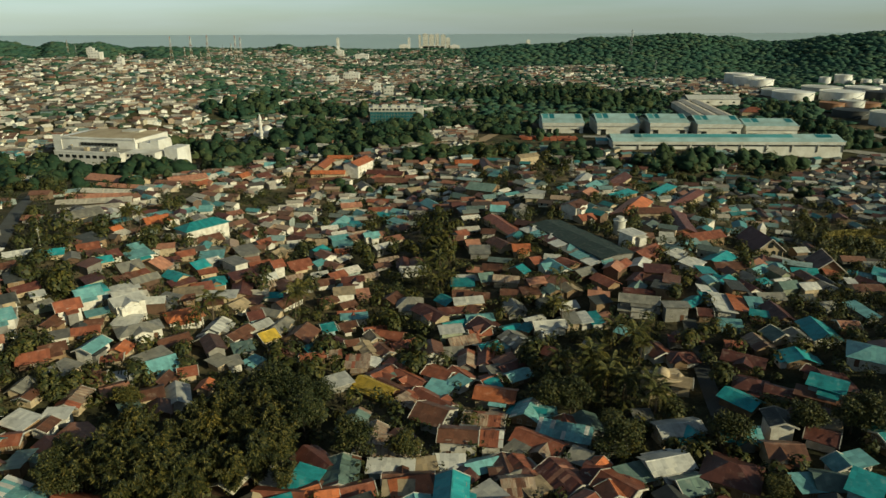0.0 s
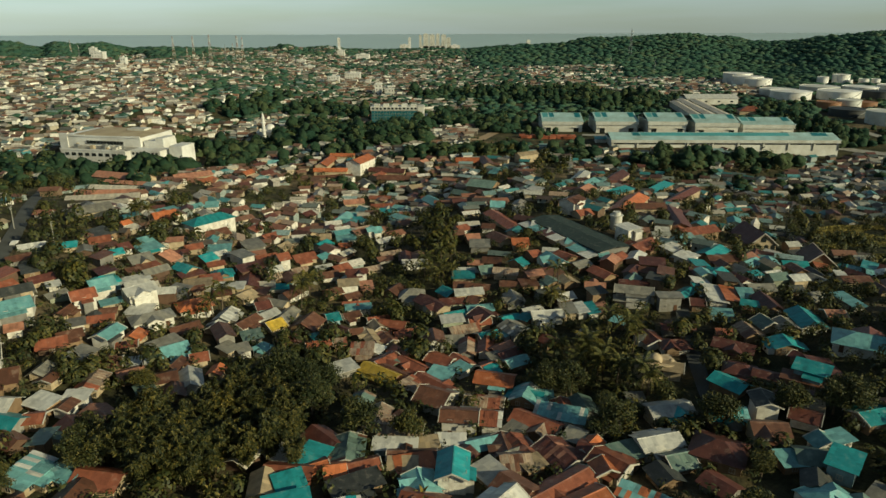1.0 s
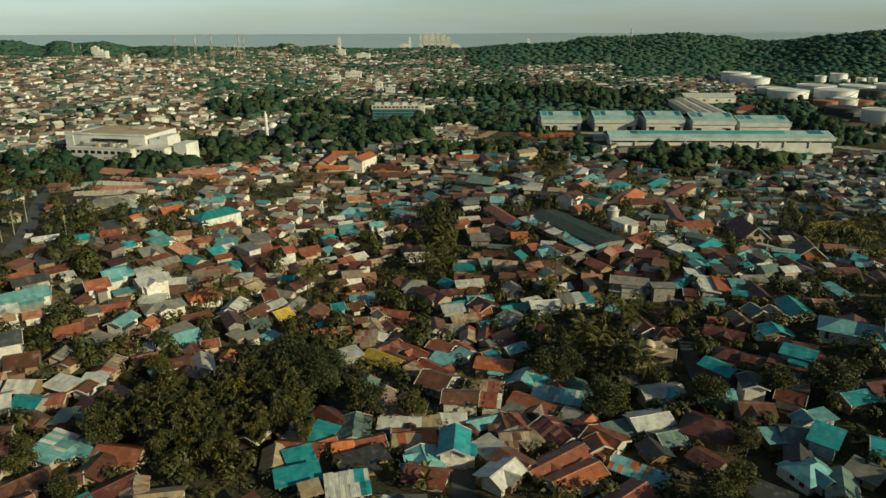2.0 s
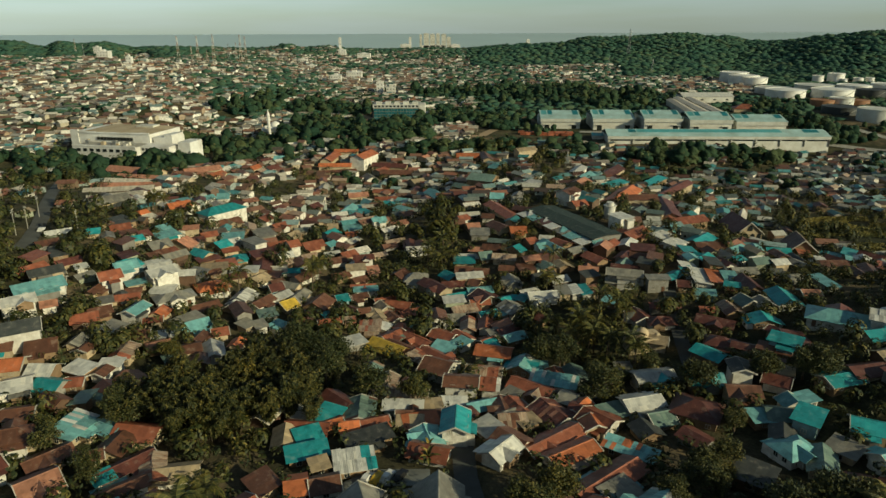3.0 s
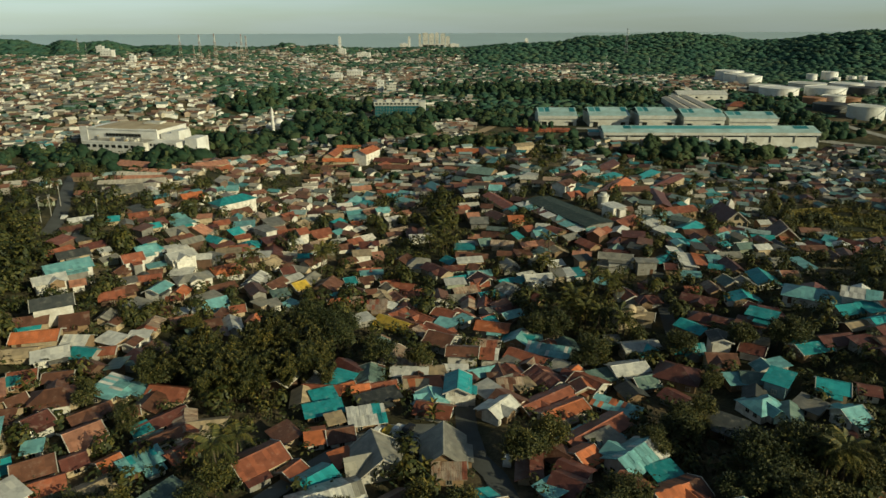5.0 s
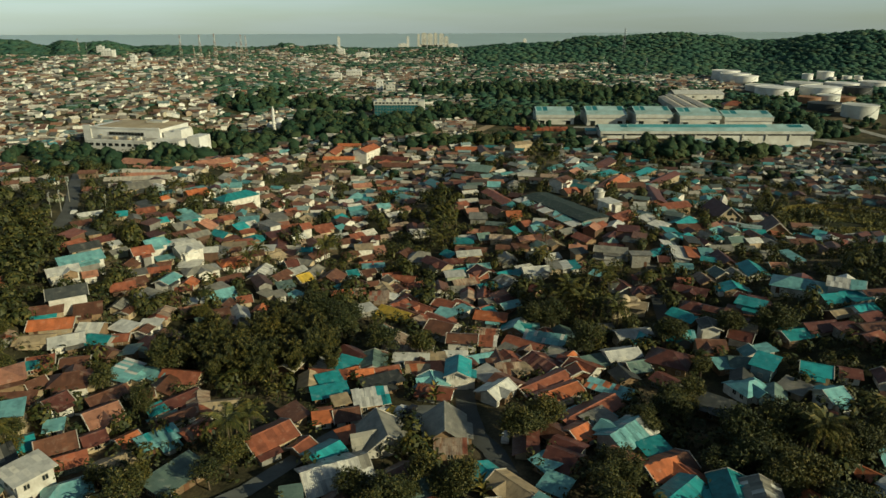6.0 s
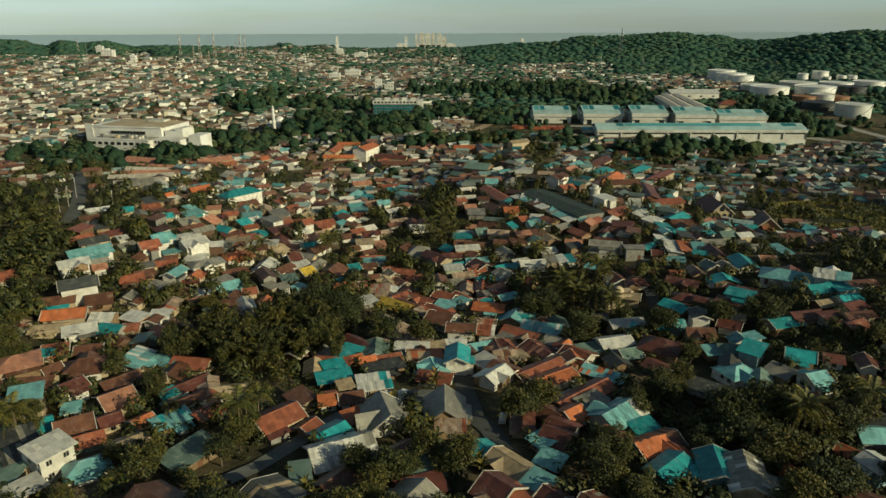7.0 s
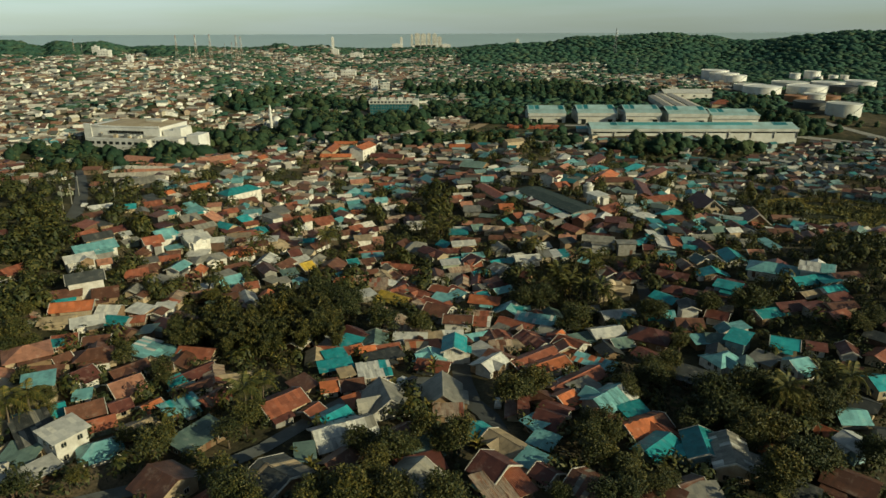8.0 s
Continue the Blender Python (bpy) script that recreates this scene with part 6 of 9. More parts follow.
tree("d", 29.9, 149.4, 0.87)
tree("d", 39.8, 125.5, 0.79)
tree("d", 42.0, 126.6, 0.99)
tree("b", 42.1, 136.4, 0.76)
tree("d", 18.0, 181.5, 0.81)
tree("b", 82.1, 210.4, 0.77)
tree("b", 81.3, 209.0, 0.69)
tree("b", 58.7, 140.0, 0.71)
tree("d", -14.3, 197.9, 0.94)
tree("d", -15.5, 199.1, 0.96)
tree("d", -19.5, 202.1, 0.67)
tree("d", -20.8, 201.5, 0.78)
tree("d", 98.5, 128.9, 0.90)
tree("d", 96.5, 126.5, 1.02)
tree("d", 96.9, 126.0, 0.93)
tree("d", 94.3, 127.6, 0.90)
tree("d", 84.4, 128.7, 0.86)
tree("d", 84.3, 127.8, 0.84)
tree("d", 67.6, 124.9, 0.88)
tree("d", 65.1, 126.2, 0.91)
tree("d", -17.3, 125.3, 0.99)
tree("d", -19.3, 129.2, 0.90)
tree("b", -5.8, 123.5, 0.86)
tree("b", -7.1, 123.7, 0.92)
tree("n", -30.6, 144.1, 1.11)
tree("n", -31.3, 141.1, 1.05)
tree("n", -29.4, 140.9, 1.19)
tree("n", -31.8, 142.5, 1.06)
tree("b", 28.9, 178.5, 0.93)
tree("b", 27.1, 173.8, 0.50)
tree("b", 27.1, 176.0, 0.86)
tree("p", 53.3, 181.1, 1.03)
tree("p", -42.7, 74.5, 0.93)
tree("p", -46.1, 73.6, 0.80)
tree("p", -44.0, 67.5, 1.18)
tree("p", -45.7, 75.3, 0.92)
tree("n", -43.0, 97.3, 0.85)
tree("n", -45.0, 100.4, 0.86)
tree("n", -42.4, 103.3, 0.98)
tree("n", -41.2, 96.4, 1.15)
tree("n", -45.1, 90.2, 0.82)
tree("p", -93.1, 67.6, 0.80)
tree("p", -92.1, 66.0, 1.12)
tree("p", -94.4, 62.0, 1.16)
tree("p", -96.0, 69.0, 0.83)
tree("b", -102.4, 83.4, 0.69)
tree("b", -101.8, 80.6, 0.70)
tree("b", -102.4, 81.7, 0.59)
tree("b", -87.7, 101.5, 0.59)
tree("b", -84.7, 96.0, 0.80)
tree("b", -86.0, 98.9, 0.55)
tree("b", -118.3, 105.6, 0.80)
tree("b", -117.5, 102.8, 0.63)
tree("b", -116.0, 103.4, 0.88)
tree("b", -117.1, 105.0, 0.52)
tree("b", -109.3, 99.7, 0.62)
tree("b", -71.4, 88.0, 0.68)
tree("b", -69.7, 85.3, 0.58)
tree("b", -92.3, 73.3, 0.69)
tree("b", -90.0, 68.9, 0.54)
tree("b", -67.7, 58.5, 0.62)
tree("b", -66.0, 59.5, 0.51)
tree("b", -59.4, 52.6, 0.91)
tree("b", -59.2, 58.0, 0.64)
tree("b", -60.8, 56.9, 0.59)
tree("b", -59.0, 55.0, 0.61)
tree("b", -70.8, 44.6, 0.53)
tree("b", -45.9, 57.8, 0.78)
tree("b", -43.6, 63.1, 0.87)
tree("b", -44.0, 43.9, 0.83)
tree("b", -17.7, 33.9, 0.94)
tree("b", -16.8, 32.0, 0.94)
tree("b", -19.2, 35.2, 0.70)
tree("b", -20.9, 32.9, 0.75)
tree("b", -18.4, 32.8, 0.74)
tree("b", -17.6, 34.0, 0.53)
tree("b", -24.7, 33.3, 0.64)
tree("b", -24.7, 32.7, 0.83)
tree("b", -13.2, 43.4, 0.54)
tree("b", -13.4, 44.8, 0.79)
tree("b", -13.8, 44.3, 0.48)
tree("b", -14.1, 40.3, 0.76)
tree("b", -15.3, 51.4, 0.75)
tree("b", -18.3, 52.6, 0.74)
tree("n", -23.2, 40.6, 1.04)
tree("n", -24.6, 42.6, 1.05)
tree("n", -26.2, 45.7, 1.07)
tree("n", -26.7, 47.6, 0.87)
tree("n", -24.1, 42.5, 1.06)
tree("n", -24.5, 41.4, 0.93)
tree("b", -9.9, 33.4, 0.80)
tree("b", -9.4, 32.5, 0.49)
tree("b", -8.8, 32.6, 0.89)
tree("b", -10.8, 33.0, 0.73)
tree("n", -2.8, 69.3, 1.07)
tree("n", -7.5, 67.4, 0.85)
tree("n", -4.0, 70.2, 1.14)
tree("n", -7.6, 69.2, 1.18)
tree("n", -5.8, 64.3, 0.94)
tree("n", -8.5, 67.6, 1.19)
tree("n", -2.0, 64.8, 0.91)
tree("n", -3.5, 63.0, 1.04)
tree("b", -10.5, 49.2, 0.93)
tree("b", -6.8, 51.2, 0.58)
tree("b", -7.8, 53.0, 0.48)
tree("b", -9.0, 50.7, 0.71)
tree("b", -4.8, 55.6, 0.80)
tree("b", -0.6, 52.4, 0.73)
tree("b", 1.7, 52.4, 0.78)
tree("b", -0.4, 50.7, 0.53)
tree("b", 2.7, 52.1, 0.88)
tree("b", -35.8, 35.8, 0.53)
tree("b", -34.6, 33.5, 0.70)
tree("b", -39.3, 36.2, 0.92)
tree("b", -38.1, 37.1, 0.94)
tree("b", -42.4, 69.4, 0.66)
tree("b", -41.7, 67.4, 0.61)
tree("n", -2.4, 94.7, 1.19)
tree("n", -2.6, 100.0, 0.97)
tree("b", 14.7, 73.2, 0.92)
tree("b", 22.8, 79.9, 0.90)
tree("b", 17.5, 78.6, 0.60)
tree("b", 21.2, 81.7, 0.90)
tree("b", 20.5, 80.6, 0.49)
tree("b", 15.6, 80.8, 0.65)
tree("b", 16.8, 72.7, 0.93)
tree("b", 19.6, 76.1, 0.76)
tree("b", 33.1, 56.7, 0.53)
tree("b", 29.9, 58.8, 0.55)
tree("b", 35.7, 57.9, 0.56)
tree("b", 34.5, 59.0, 0.87)
tree("b", 31.6, 46.6, 0.82)
tree("b", 35.2, 56.6, 0.68)
tree("b", 30.4, 54.2, 0.91)
tree("b", 29.5, 47.7, 0.78)
tree("b", 35.6, 39.3, 0.59)
tree("b", 34.3, 43.2, 0.70)
tree("b", 34.0, 38.0, 0.77)
tree("b", 34.6, 43.6, 0.72)
tree("b", 33.5, 43.0, 0.51)
tree("b", 52.7, 81.3, 0.90)
tree("b", 54.2, 87.9, 0.74)
tree("b", 54.8, 90.9, 0.73)
tree("b", 54.1, 90.6, 0.69)
tree("b", 55.4, 84.3, 0.63)
tree("b", 49.6, 84.6, 0.74)
tree("b", 44.0, 79.9, 0.67)
tree("b", 44.7, 75.9, 0.66)
tree("b", 45.1, 79.0, 0.79)
tree("b", 59.7, 92.2, 0.91)
tree("b", 57.8, 87.7, 0.60)
tree("b", 41.0, 39.9, 0.59)
tree("b", 42.3, 40.6, 0.57)
tree("b", 39.1, 37.9, 0.67)
tree("d", 31.8, 33.1, 0.70)
tree("d", 28.0, 32.7, 0.71)
tree("b", 33.1, 63.2, 0.51)
tree("b", 32.5, 62.8, 0.69)
tree("b", 64.2, 53.9, 0.71)
tree("b", 67.2, 56.9, 0.92)
tree("b", 67.8, 61.0, 0.70)
tree("b", 63.4, 56.1, 0.85)
tree("b", 68.0, 60.9, 0.71)
tree("p", 79.7, 71.1, 0.93)
tree("p", 77.5, 65.9, 1.12)
tree("p", 76.6, 69.0, 1.13)
tree("p", 77.0, 66.7, 1.18)
tree("p", 76.3, 69.5, 0.95)
tree("b", 80.7, 66.6, 0.88)
tree("b", 80.5, 62.4, 0.60)
tree("b", 85.9, 68.3, 0.57)
tree("b", 84.8, 66.1, 0.59)
tree("b", 86.5, 67.0, 0.80)
tree("b", 90.7, 71.3, 0.61)
tree("b", 88.3, 67.2, 0.81)
tree("b", 87.1, 70.1, 0.77)
tree("b", 88.3, 70.2, 0.66)
tree("b", 94.0, 72.6, 0.87)
tree("p", 97.5, 76.8, 0.93)
tree("p", 94.7, 72.5, 1.14)
tree("b", 69.3, 57.1, 0.71)
tree("b", 68.9, 57.9, 0.67)
tree("b", 72.0, 57.1, 0.91)
tree("b", 72.8, 53.8, 0.61)
tree("d", 69.5, 72.0, 1.00)
tree("d", 63.4, 66.3, 0.95)
tree("d", 65.8, 65.3, 0.79)
tree("d", 62.8, 71.6, 1.03)
tree("d", 64.0, 70.4, 1.00)
tree("d", 68.3, 70.1, 0.91)
tree("d", 74.1, 73.5, 0.81)
tree("d", 77.3, 76.3, 0.73)
tree("d", 75.5, 71.8, 0.95)
tree("d", 77.2, 75.8, 0.98)
tree("d", 72.8, 76.1, 0.95)
tree("d", 61.1, 63.4, 0.80)
tree("d", 60.3, 63.5, 0.83)
tree("d", 54.3, 61.9, 0.72)
tree("d", 61.0, 60.7, 0.99)
tree("b", 63.9, 40.9, 0.93)
tree("b", 62.7, 42.3, 0.88)
tree("b", 63.6, 39.3, 0.95)
tree("b", 86.4, 48.6, 0.83)
tree("b", 86.5, 50.4, 0.63)
tree("b", 87.4, 49.0, 0.50)
tree("b", 68.4, 107.7, 0.69)
tree("b", 68.0, 106.6, 0.71)
tree("d", 74.3, 46.4, 0.94)
tree("d", 73.3, 48.2, 0.76)
tree("d", 70.1, 45.6, 0.98)
tree("b", 60.5, 39.1, 0.56)
tree("b", 60.1, 36.2, 0.65)
tree("n", 6.5, 55.0, 1.06)
tree("n", 6.8, 52.1, 1.03)
tree("b", -82.6, 42.3, 0.51)
tree("b", -80.4, 41.6, 0.80)
tree("b", 0.7, 33.9, 0.68)
tree("b", -0.4, 31.7, 0.93)
tree("b", -1.0, 32.7, 0.78)
tree("b", 20.5, 34.3, 0.61)
tree("b", -136.5, 158.7, 0.75)
tree("b", -141.0, 151.4, 0.53)
tree("b", -142.7, 163.3, 0.70)
tree("b", -151.1, 169.5, 0.68)
tree("b", -150.2, 166.0, 0.64)
tree("b", -136.3, 163.8, 0.54)
tree("b", -142.1, 157.9, 0.51)
tree("b", -148.3, 173.5, 0.62)
tree("b", -133.1, 150.9, 0.56)
tree("b", -136.2, 146.4, 0.63)
tree("b", -150.8, 163.1, 0.89)
tree("b", -141.1, 153.2, 0.92)
tree("b", -143.9, 168.3, 0.71)
tree("b", -144.1, 158.0, 0.77)
tree("b", -136.6, 150.4, 0.72)
tree("b", -143.2, 152.1, 0.61)
tree("b", -133.4, 130.7, 0.71)
tree("b", -135.8, 130.7, 0.93)
tree("b", -130.3, 132.2, 0.69)
tree("b", -126.5, 130.0, 0.67)
tree("b", -130.6, 134.6, 0.80)
tree("b", -127.3, 124.7, 0.64)
tree("b", -130.9, 136.6, 0.71)
tree("b", -134.8, 140.1, 0.54)
tree("b", -126.2, 123.6, 0.86)
tree("b", -121.4, 124.0, 0.93)
tree("b", -187.7, 220.4, 0.55)
tree("b", -177.9, 223.0, 0.63)
tree("b", -184.1, 214.9, 0.76)
tree("b", -169.8, 202.0, 0.74)
tree("b", -164.1, 189.9, 0.87)
tree("b", -172.0, 214.8, 0.50)
tree("b", -189.7, 232.5, 0.78)
tree("b", -165.7, 191.7, 0.87)
tree("b", -163.7, 195.8, 0.64)
tree("b", -165.1, 198.2, 0.58)
tree("b", -167.6, 207.3, 0.73)
tree("b", -167.4, 186.4, 0.70)
tree("b", -143.9, 180.9, 0.72)
tree("b", -150.2, 189.1, 0.59)
tree("b", -156.7, 198.8, 0.69)
tree("b", -155.6, 193.5, 0.84)
tree("b", -144.5, 178.1, 0.57)
tree("b", -150.1, 184.1, 0.84)
tree("b", -273.4, 381.9, 0.66)
tree("b", -162.3, 201.0, 0.79)
tree("b", -161.6, 213.7, 0.68)
tree("b", -168.2, 208.8, 0.82)
tree("b", -274.6, 381.8, 0.82)
tree("b", -248.8, 332.0, 0.60)
tree("b", -172.8, 226.3, 0.92)
tree("b", -184.6, 242.3, 0.90)
tree("b", -187.2, 223.8, 0.94)
tree("b", -287.3, 398.0, 0.53)
tree("b", -170.6, 208.5, 0.87)
tree("b", -254.6, 339.5, 0.49)
tree("b", -208.2, 264.4, 0.69)
tree("b", -162.4, 199.5, 0.53)
tree("b", -187.2, 231.1, 0.62)
tree("b", -284.9, 413.1, 0.65)
tree("b", -176.8, 234.5, 0.61)
tree("b", -300.3, 425.0, 0.67)
tree("b", -187.6, 261.2, 0.70)
tree("b", -180.1, 213.3, 0.68)
tree("b", -173.0, 211.5, 0.62)
tree("b", -185.5, 218.1, 0.83)
tree("b", -213.5, 262.1, 0.90)
tree("b", -192.9, 252.5, 0.54)
tree("b", -184.2, 226.0, 0.91)
tree("b", -160.4, 202.2, 0.67)
tree("b", -213.8, 263.5, 0.65)
tree("b", -270.6, 368.0, 0.58)
tree("b", -198.8, 237.6, 0.84)
tree("b", -195.3, 234.0, 0.54)
tree("b", -160.1, 208.0, 0.89)
tree("b", -277.2, 396.8, 0.82)
tree("b", -170.1, 202.3, 0.61)
tree("b", -180.5, 243.4, 0.59)
tree("b", -146.9, 165.5, 0.55)
tree("b", -143.7, 161.5, 0.81)
tree("b", -145.0, 156.7, 0.57)
tree("b", -151.3, 174.6, 0.85)
tree("b", -155.0, 169.6, 0.51)
tree("b", -147.2, 159.5, 0.59)
tree("b", -155.2, 174.1, 0.67)
tree("b", -134.6, 154.8, 0.90)
tree("b", -148.5, 170.3, 0.72)
tree("b", -147.7, 152.3, 0.87)
tree("b", -136.3, 151.2, 0.62)
tree("b", -152.7, 178.8, 0.92)
tree("b", -153.1, 177.7, 0.94)
tree("b", -150.5, 176.8, 0.88)
tree("b", -140.5, 158.3, 0.89)
tree("b", -153.5, 171.2, 0.75)
tree("b", -145.1, 152.5, 0.70)
tree("b", -159.5, 177.7, 0.56)
tree("b", -135.1, 146.6, 0.85)
tree("b", -138.3, 162.3, 0.86)
tree("b", -150.9, 167.1, 0.90)
tree("b", -146.0, 155.8, 0.75)
tree("b", -150.4, 156.8, 0.85)
tree("b", -141.1, 169.2, 0.90)
tree("b", -120.9, 116.3, 0.69)
tree("b", -121.8, 115.7, 0.59)
tree("b", -127.1, 116.0, 0.89)
tree("b", -128.9, 120.2, 0.72)
tree("b", -124.7, 114.6, 0.61)
tree("b", -124.2, 124.7, 0.55)
tree("b", -133.6, 131.4, 0.55)
tree("b", -127.2, 128.6, 0.49)
tree("b", -121.7, 124.3, 0.60)
tree("b", -129.8, 117.8, 0.63)
tree("b", -130.7, 122.2, 0.81)
tree("b", -127.4, 120.2, 0.57)
tree("b", -115.6, 100.9, 0.91)
tree("b", -110.5, 99.6, 0.70)
tree("b", -115.3, 96.7, 0.75)
tree("b", -112.6, 97.5, 0.67)
tree("b", -167.3, 232.3, 0.64)
tree("b", -172.9, 225.2, 0.89)
tree("b", -156.9, 197.8, 0.50)
tree("b", -162.7, 201.9, 0.86)
tree("b", -176.8, 233.9, 0.66)
tree("b", -152.8, 190.5, 0.62)
tree("b", -264.8, 409.0, 0.94)
tree("b", -200.9, 291.6, 0.89)
tree("b", -286.3, 447.2, 0.77)
tree("b", -291.7, 423.3, 0.75)
tree("b", -236.6, 355.9, 0.87)
tree("b", -244.9, 410.3, 0.93)
tree("b", -280.3, 419.5, 0.84)
tree("b", -218.3, 359.9, 0.85)
tree("b", -252.7, 413.9, 0.77)
tree("b", -259.7, 403.4, 0.85)
tree("b", -288.8, 446.0, 0.64)
tree("b", -298.3, 430.1, 0.85)
tree("b", 152.1, 153.3, 0.66)
tree("b", 149.0, 155.5, 0.75)
tree("b", 151.9, 158.5, 0.73)
tree("b", 138.7, 157.4, 0.53)
tree("b", 138.1, 163.3, 0.50)
tree("b", 162.8, 171.9, 0.70)
tree("b", 143.8, 166.1, 0.77)
tree("b", 141.5, 164.8, 0.94)
tree("b", 147.8, 177.7, 0.57)
tree("b", 156.5, 173.8, 0.89)
tree("b", 116.9, 104.7, 0.80)
tree("b", 122.9, 107.1, 0.55)
tree("b", 122.1, 106.7, 0.76)
tree("b", 119.1, 104.7, 0.63)



def canopy(name, spots, leaf, label, quads, size):
    """Many far crowns as one object: lumps of leaf sprays on thin stems."""
    crng = random.Random(3)
    protos = []
    for k in range(6):
        pts = []
        for q in range(quads):
            d = Vector((crng.gauss(0, 1), crng.gauss(0, 1), crng.gauss(0.2, 0.8))).normalized()
            r = crng.uniform(0.75, 1.05) * (1 + 0.35 * math.sin(3 * math.atan2(d.y, d.x) + k) * (1 - abs(d.z)))
            pts.append((d * r, d, crng.uniform(0.7, 1.3)))
        me = Mesh()
        for p, d, w in pts:
            face = d + Vector((0, 0, 0.4))
            leaf_quad(me, (p.x * 3.6, p.y * 3.6, 5.6 + p.z * 3.3), face, size * w, crng)
        protos.append(np.array(me.v, float).reshape(-1, 4, 3))
    parts = []
    for x, y, z, s in spots:
        p = protos[crng.randrange(6)]
        a = crng.uniform(0, 6.283)
        r = np.array([[math.cos(a), -math.sin(a), 0], [math.sin(a), math.cos(a), 0], [0, 0, 1]])
        parts.append((p @ r.T) * (s, s, s * crng.uniform(0.8, 1.15)) + (x, y, z))
    v = np.concatenate(parts).reshape(-1, 3)
    me = bpy.data.meshes.new(name)
    n = len(v) // 4
    me.vertices.add(4 * n)
    me.vertices.foreach_set("co", v.ravel())
    me.loops.add(4 * n)
    me.loops.foreach_set("vertex_index", np.arange(4 * n))
    me.polygons.add(n)
    me.polygons.foreach_set("loop_start", np.arange(n) * 4)
    me.polygons.foreach_set("loop_total", np.full(n, 4))
    me.materials.append(leaf)
    me.update(calc_edges=True)
    return tagged(new(name, me), label, "trees", kind="stuff")


def crowns(name, spots, leaf, label, sides, levels, low=0.55, high=1.15):
    """Many far crowns as one object: each a lumpy closed mass of its own shape, taller or wider, with a broken edge."""
    crng = random.Random(5)
    protos = []
    for k in range(20):
        tall, skew = crng.uniform(low, high) if k % 5 else high * 1.2, crng.uniform(-0.9, 0.9)
        v = []
        for j in range(levels):
            q = j / levels
            r = 4.3 * math.sin(math.pi * (0.30 + 0.55 * q)) ** 0.8 / tall ** 0.35
            for i in range(sides):
                a = 6.28319 * (i + 0.5 * (j % 2)) / sides
                d = r * crng.uniform(0.68, 1.32)
                v.append((d * math.cos(a) + skew * q, d * math.sin(a), 1.6 + tall * (6.4 * q ** 0.85 + crng.uniform(-0.9, 0.9))))
        v.append((skew, crng.uniform(-0.5, 0.5), 1.6 + tall * 6.9))
        protos.append(np.array(v))
    f = []
    for j in range(levels - 1):
        for i in range(sides):
            t = (i + 1) % sides
            a, b, c, d = j * sides + i, j * sides + t, (j + 1) * sides + t, (j + 1) * sides + i
            f += [(a, b, d), (b, c, d)]
    top = levels * sides
    f += [(top - sides + i, top - sides + (i + 1) % sides, top) for i in range(sides)]
    f = np.array(f)
    verts, faces = [], []
    for n, (x, y, z, s) in enumerate(spots):
        p = protos[crng.randrange(len(protos))]
        a = crng.uniform(0, 6.283)
        r = np.array([[math.cos(a), -math.sin(a), 0], [math.sin(a), math.cos(a), 0], [0, 0, 1]])
        verts.append((p @ r.T) * s + (x, y, z))
        faces.append(f + n * len(p))
    v, f = np.concatenate(verts), np.concatenate(faces)
    me = bpy.data.meshes.new(name)
    me.vertices.add(len(v))
    me.vertices.foreach_set("co", v.ravel())
    me.loops.add(3 * len(f))
    me.loops.foreach_set("vertex_index", f.ravel())
    me.polygons.add(len(f))
    me.polygons.foreach_set("loop_start", np.arange(len(f)) * 3)
    me.polygons.foreach_set("loop_total", np.full(len(f), 3))
    me.polygons.foreach_set("use_smooth", np.ones(len(f), bool))
    me.materials.append(leaf)
    me.update(calc_edges=True)
    return tagged(new(name, me), label, "trees", kind="stuff")


canopy("far_trees", [(x, y, z, s) for k, x, y, z, s in REST if k == "b"], LEAF, "olive broadleaf trees scattered between the far houses", 125, 0.92)
canopy("far_trees", [(x, y, z, s) for k, x, y, z, s in REST if k == "d"], LEAF_DARK, "trees scattered between the far houses", 125, 0.92)


CLEAR = []


def clear(x, y, rx, ry):
    CLEAR.append((x, y, rx, ry))


# ---- landmarks of the valley and the far shore ----
GLASS_BLUE = plain_material("blue_green_glass", (0.05, 0.16, 0.18), 0.2, 0.15, 0.3)
TAN_ROOF = plain_material("tan_flat_roof", (0.46, 0.38, 0.25), 0.85, 0.1, 0.06)
SKYLIGHT = plain_material("dark_teal_skylight", (0.02, 0.17, 0.20), 0.4, 0.15, 0.2)
SHED_TEAL = plain_material("teal_long_roof", (0.11, 0.36, 0.38), 0.45, 0.1, 0.05)
SHED_PALE = plain_material("pale_teal_sheet_roof", (0.40, 0.56, 0.54), 0.45, 0.1, 0.09)
FASCIA = plain_material("weathered_fascia", (0.56, 0.56, 0.50), 0.6, 0.08, 0.12)
DARK_STEEL = plain_material("dark_steel", (0.06, 0.065, 0.06), 0.6, 0.1)
CONTAINER = plain_material("orange_container_paint", (0.42, 0.13, 0.06), 0.6, 0.3, 0.3)
TANK = {"w": TANK_WHITE, "g": plain_material("weathered_tank_paint", (0.66, 0.66, 0.60), 0.5, 0.1, 0.06),
        "b": plain_material("rust_brown_tank", (0.30, 0.15, 0.07), 0.7, 0.1, 0.08), "k": plain_material("black_tank", (0.035, 0.04, 0.04), 0.6, 0.1, 0.1)}


def boxed(x0, y0, z0, x1, y1, z1, name, mat, parent, label=""):
    m = Mesh()
    m.box(x0, y0, z0, x1, y1, z1)
    return part(name, m.make(name, mat), parent, label)


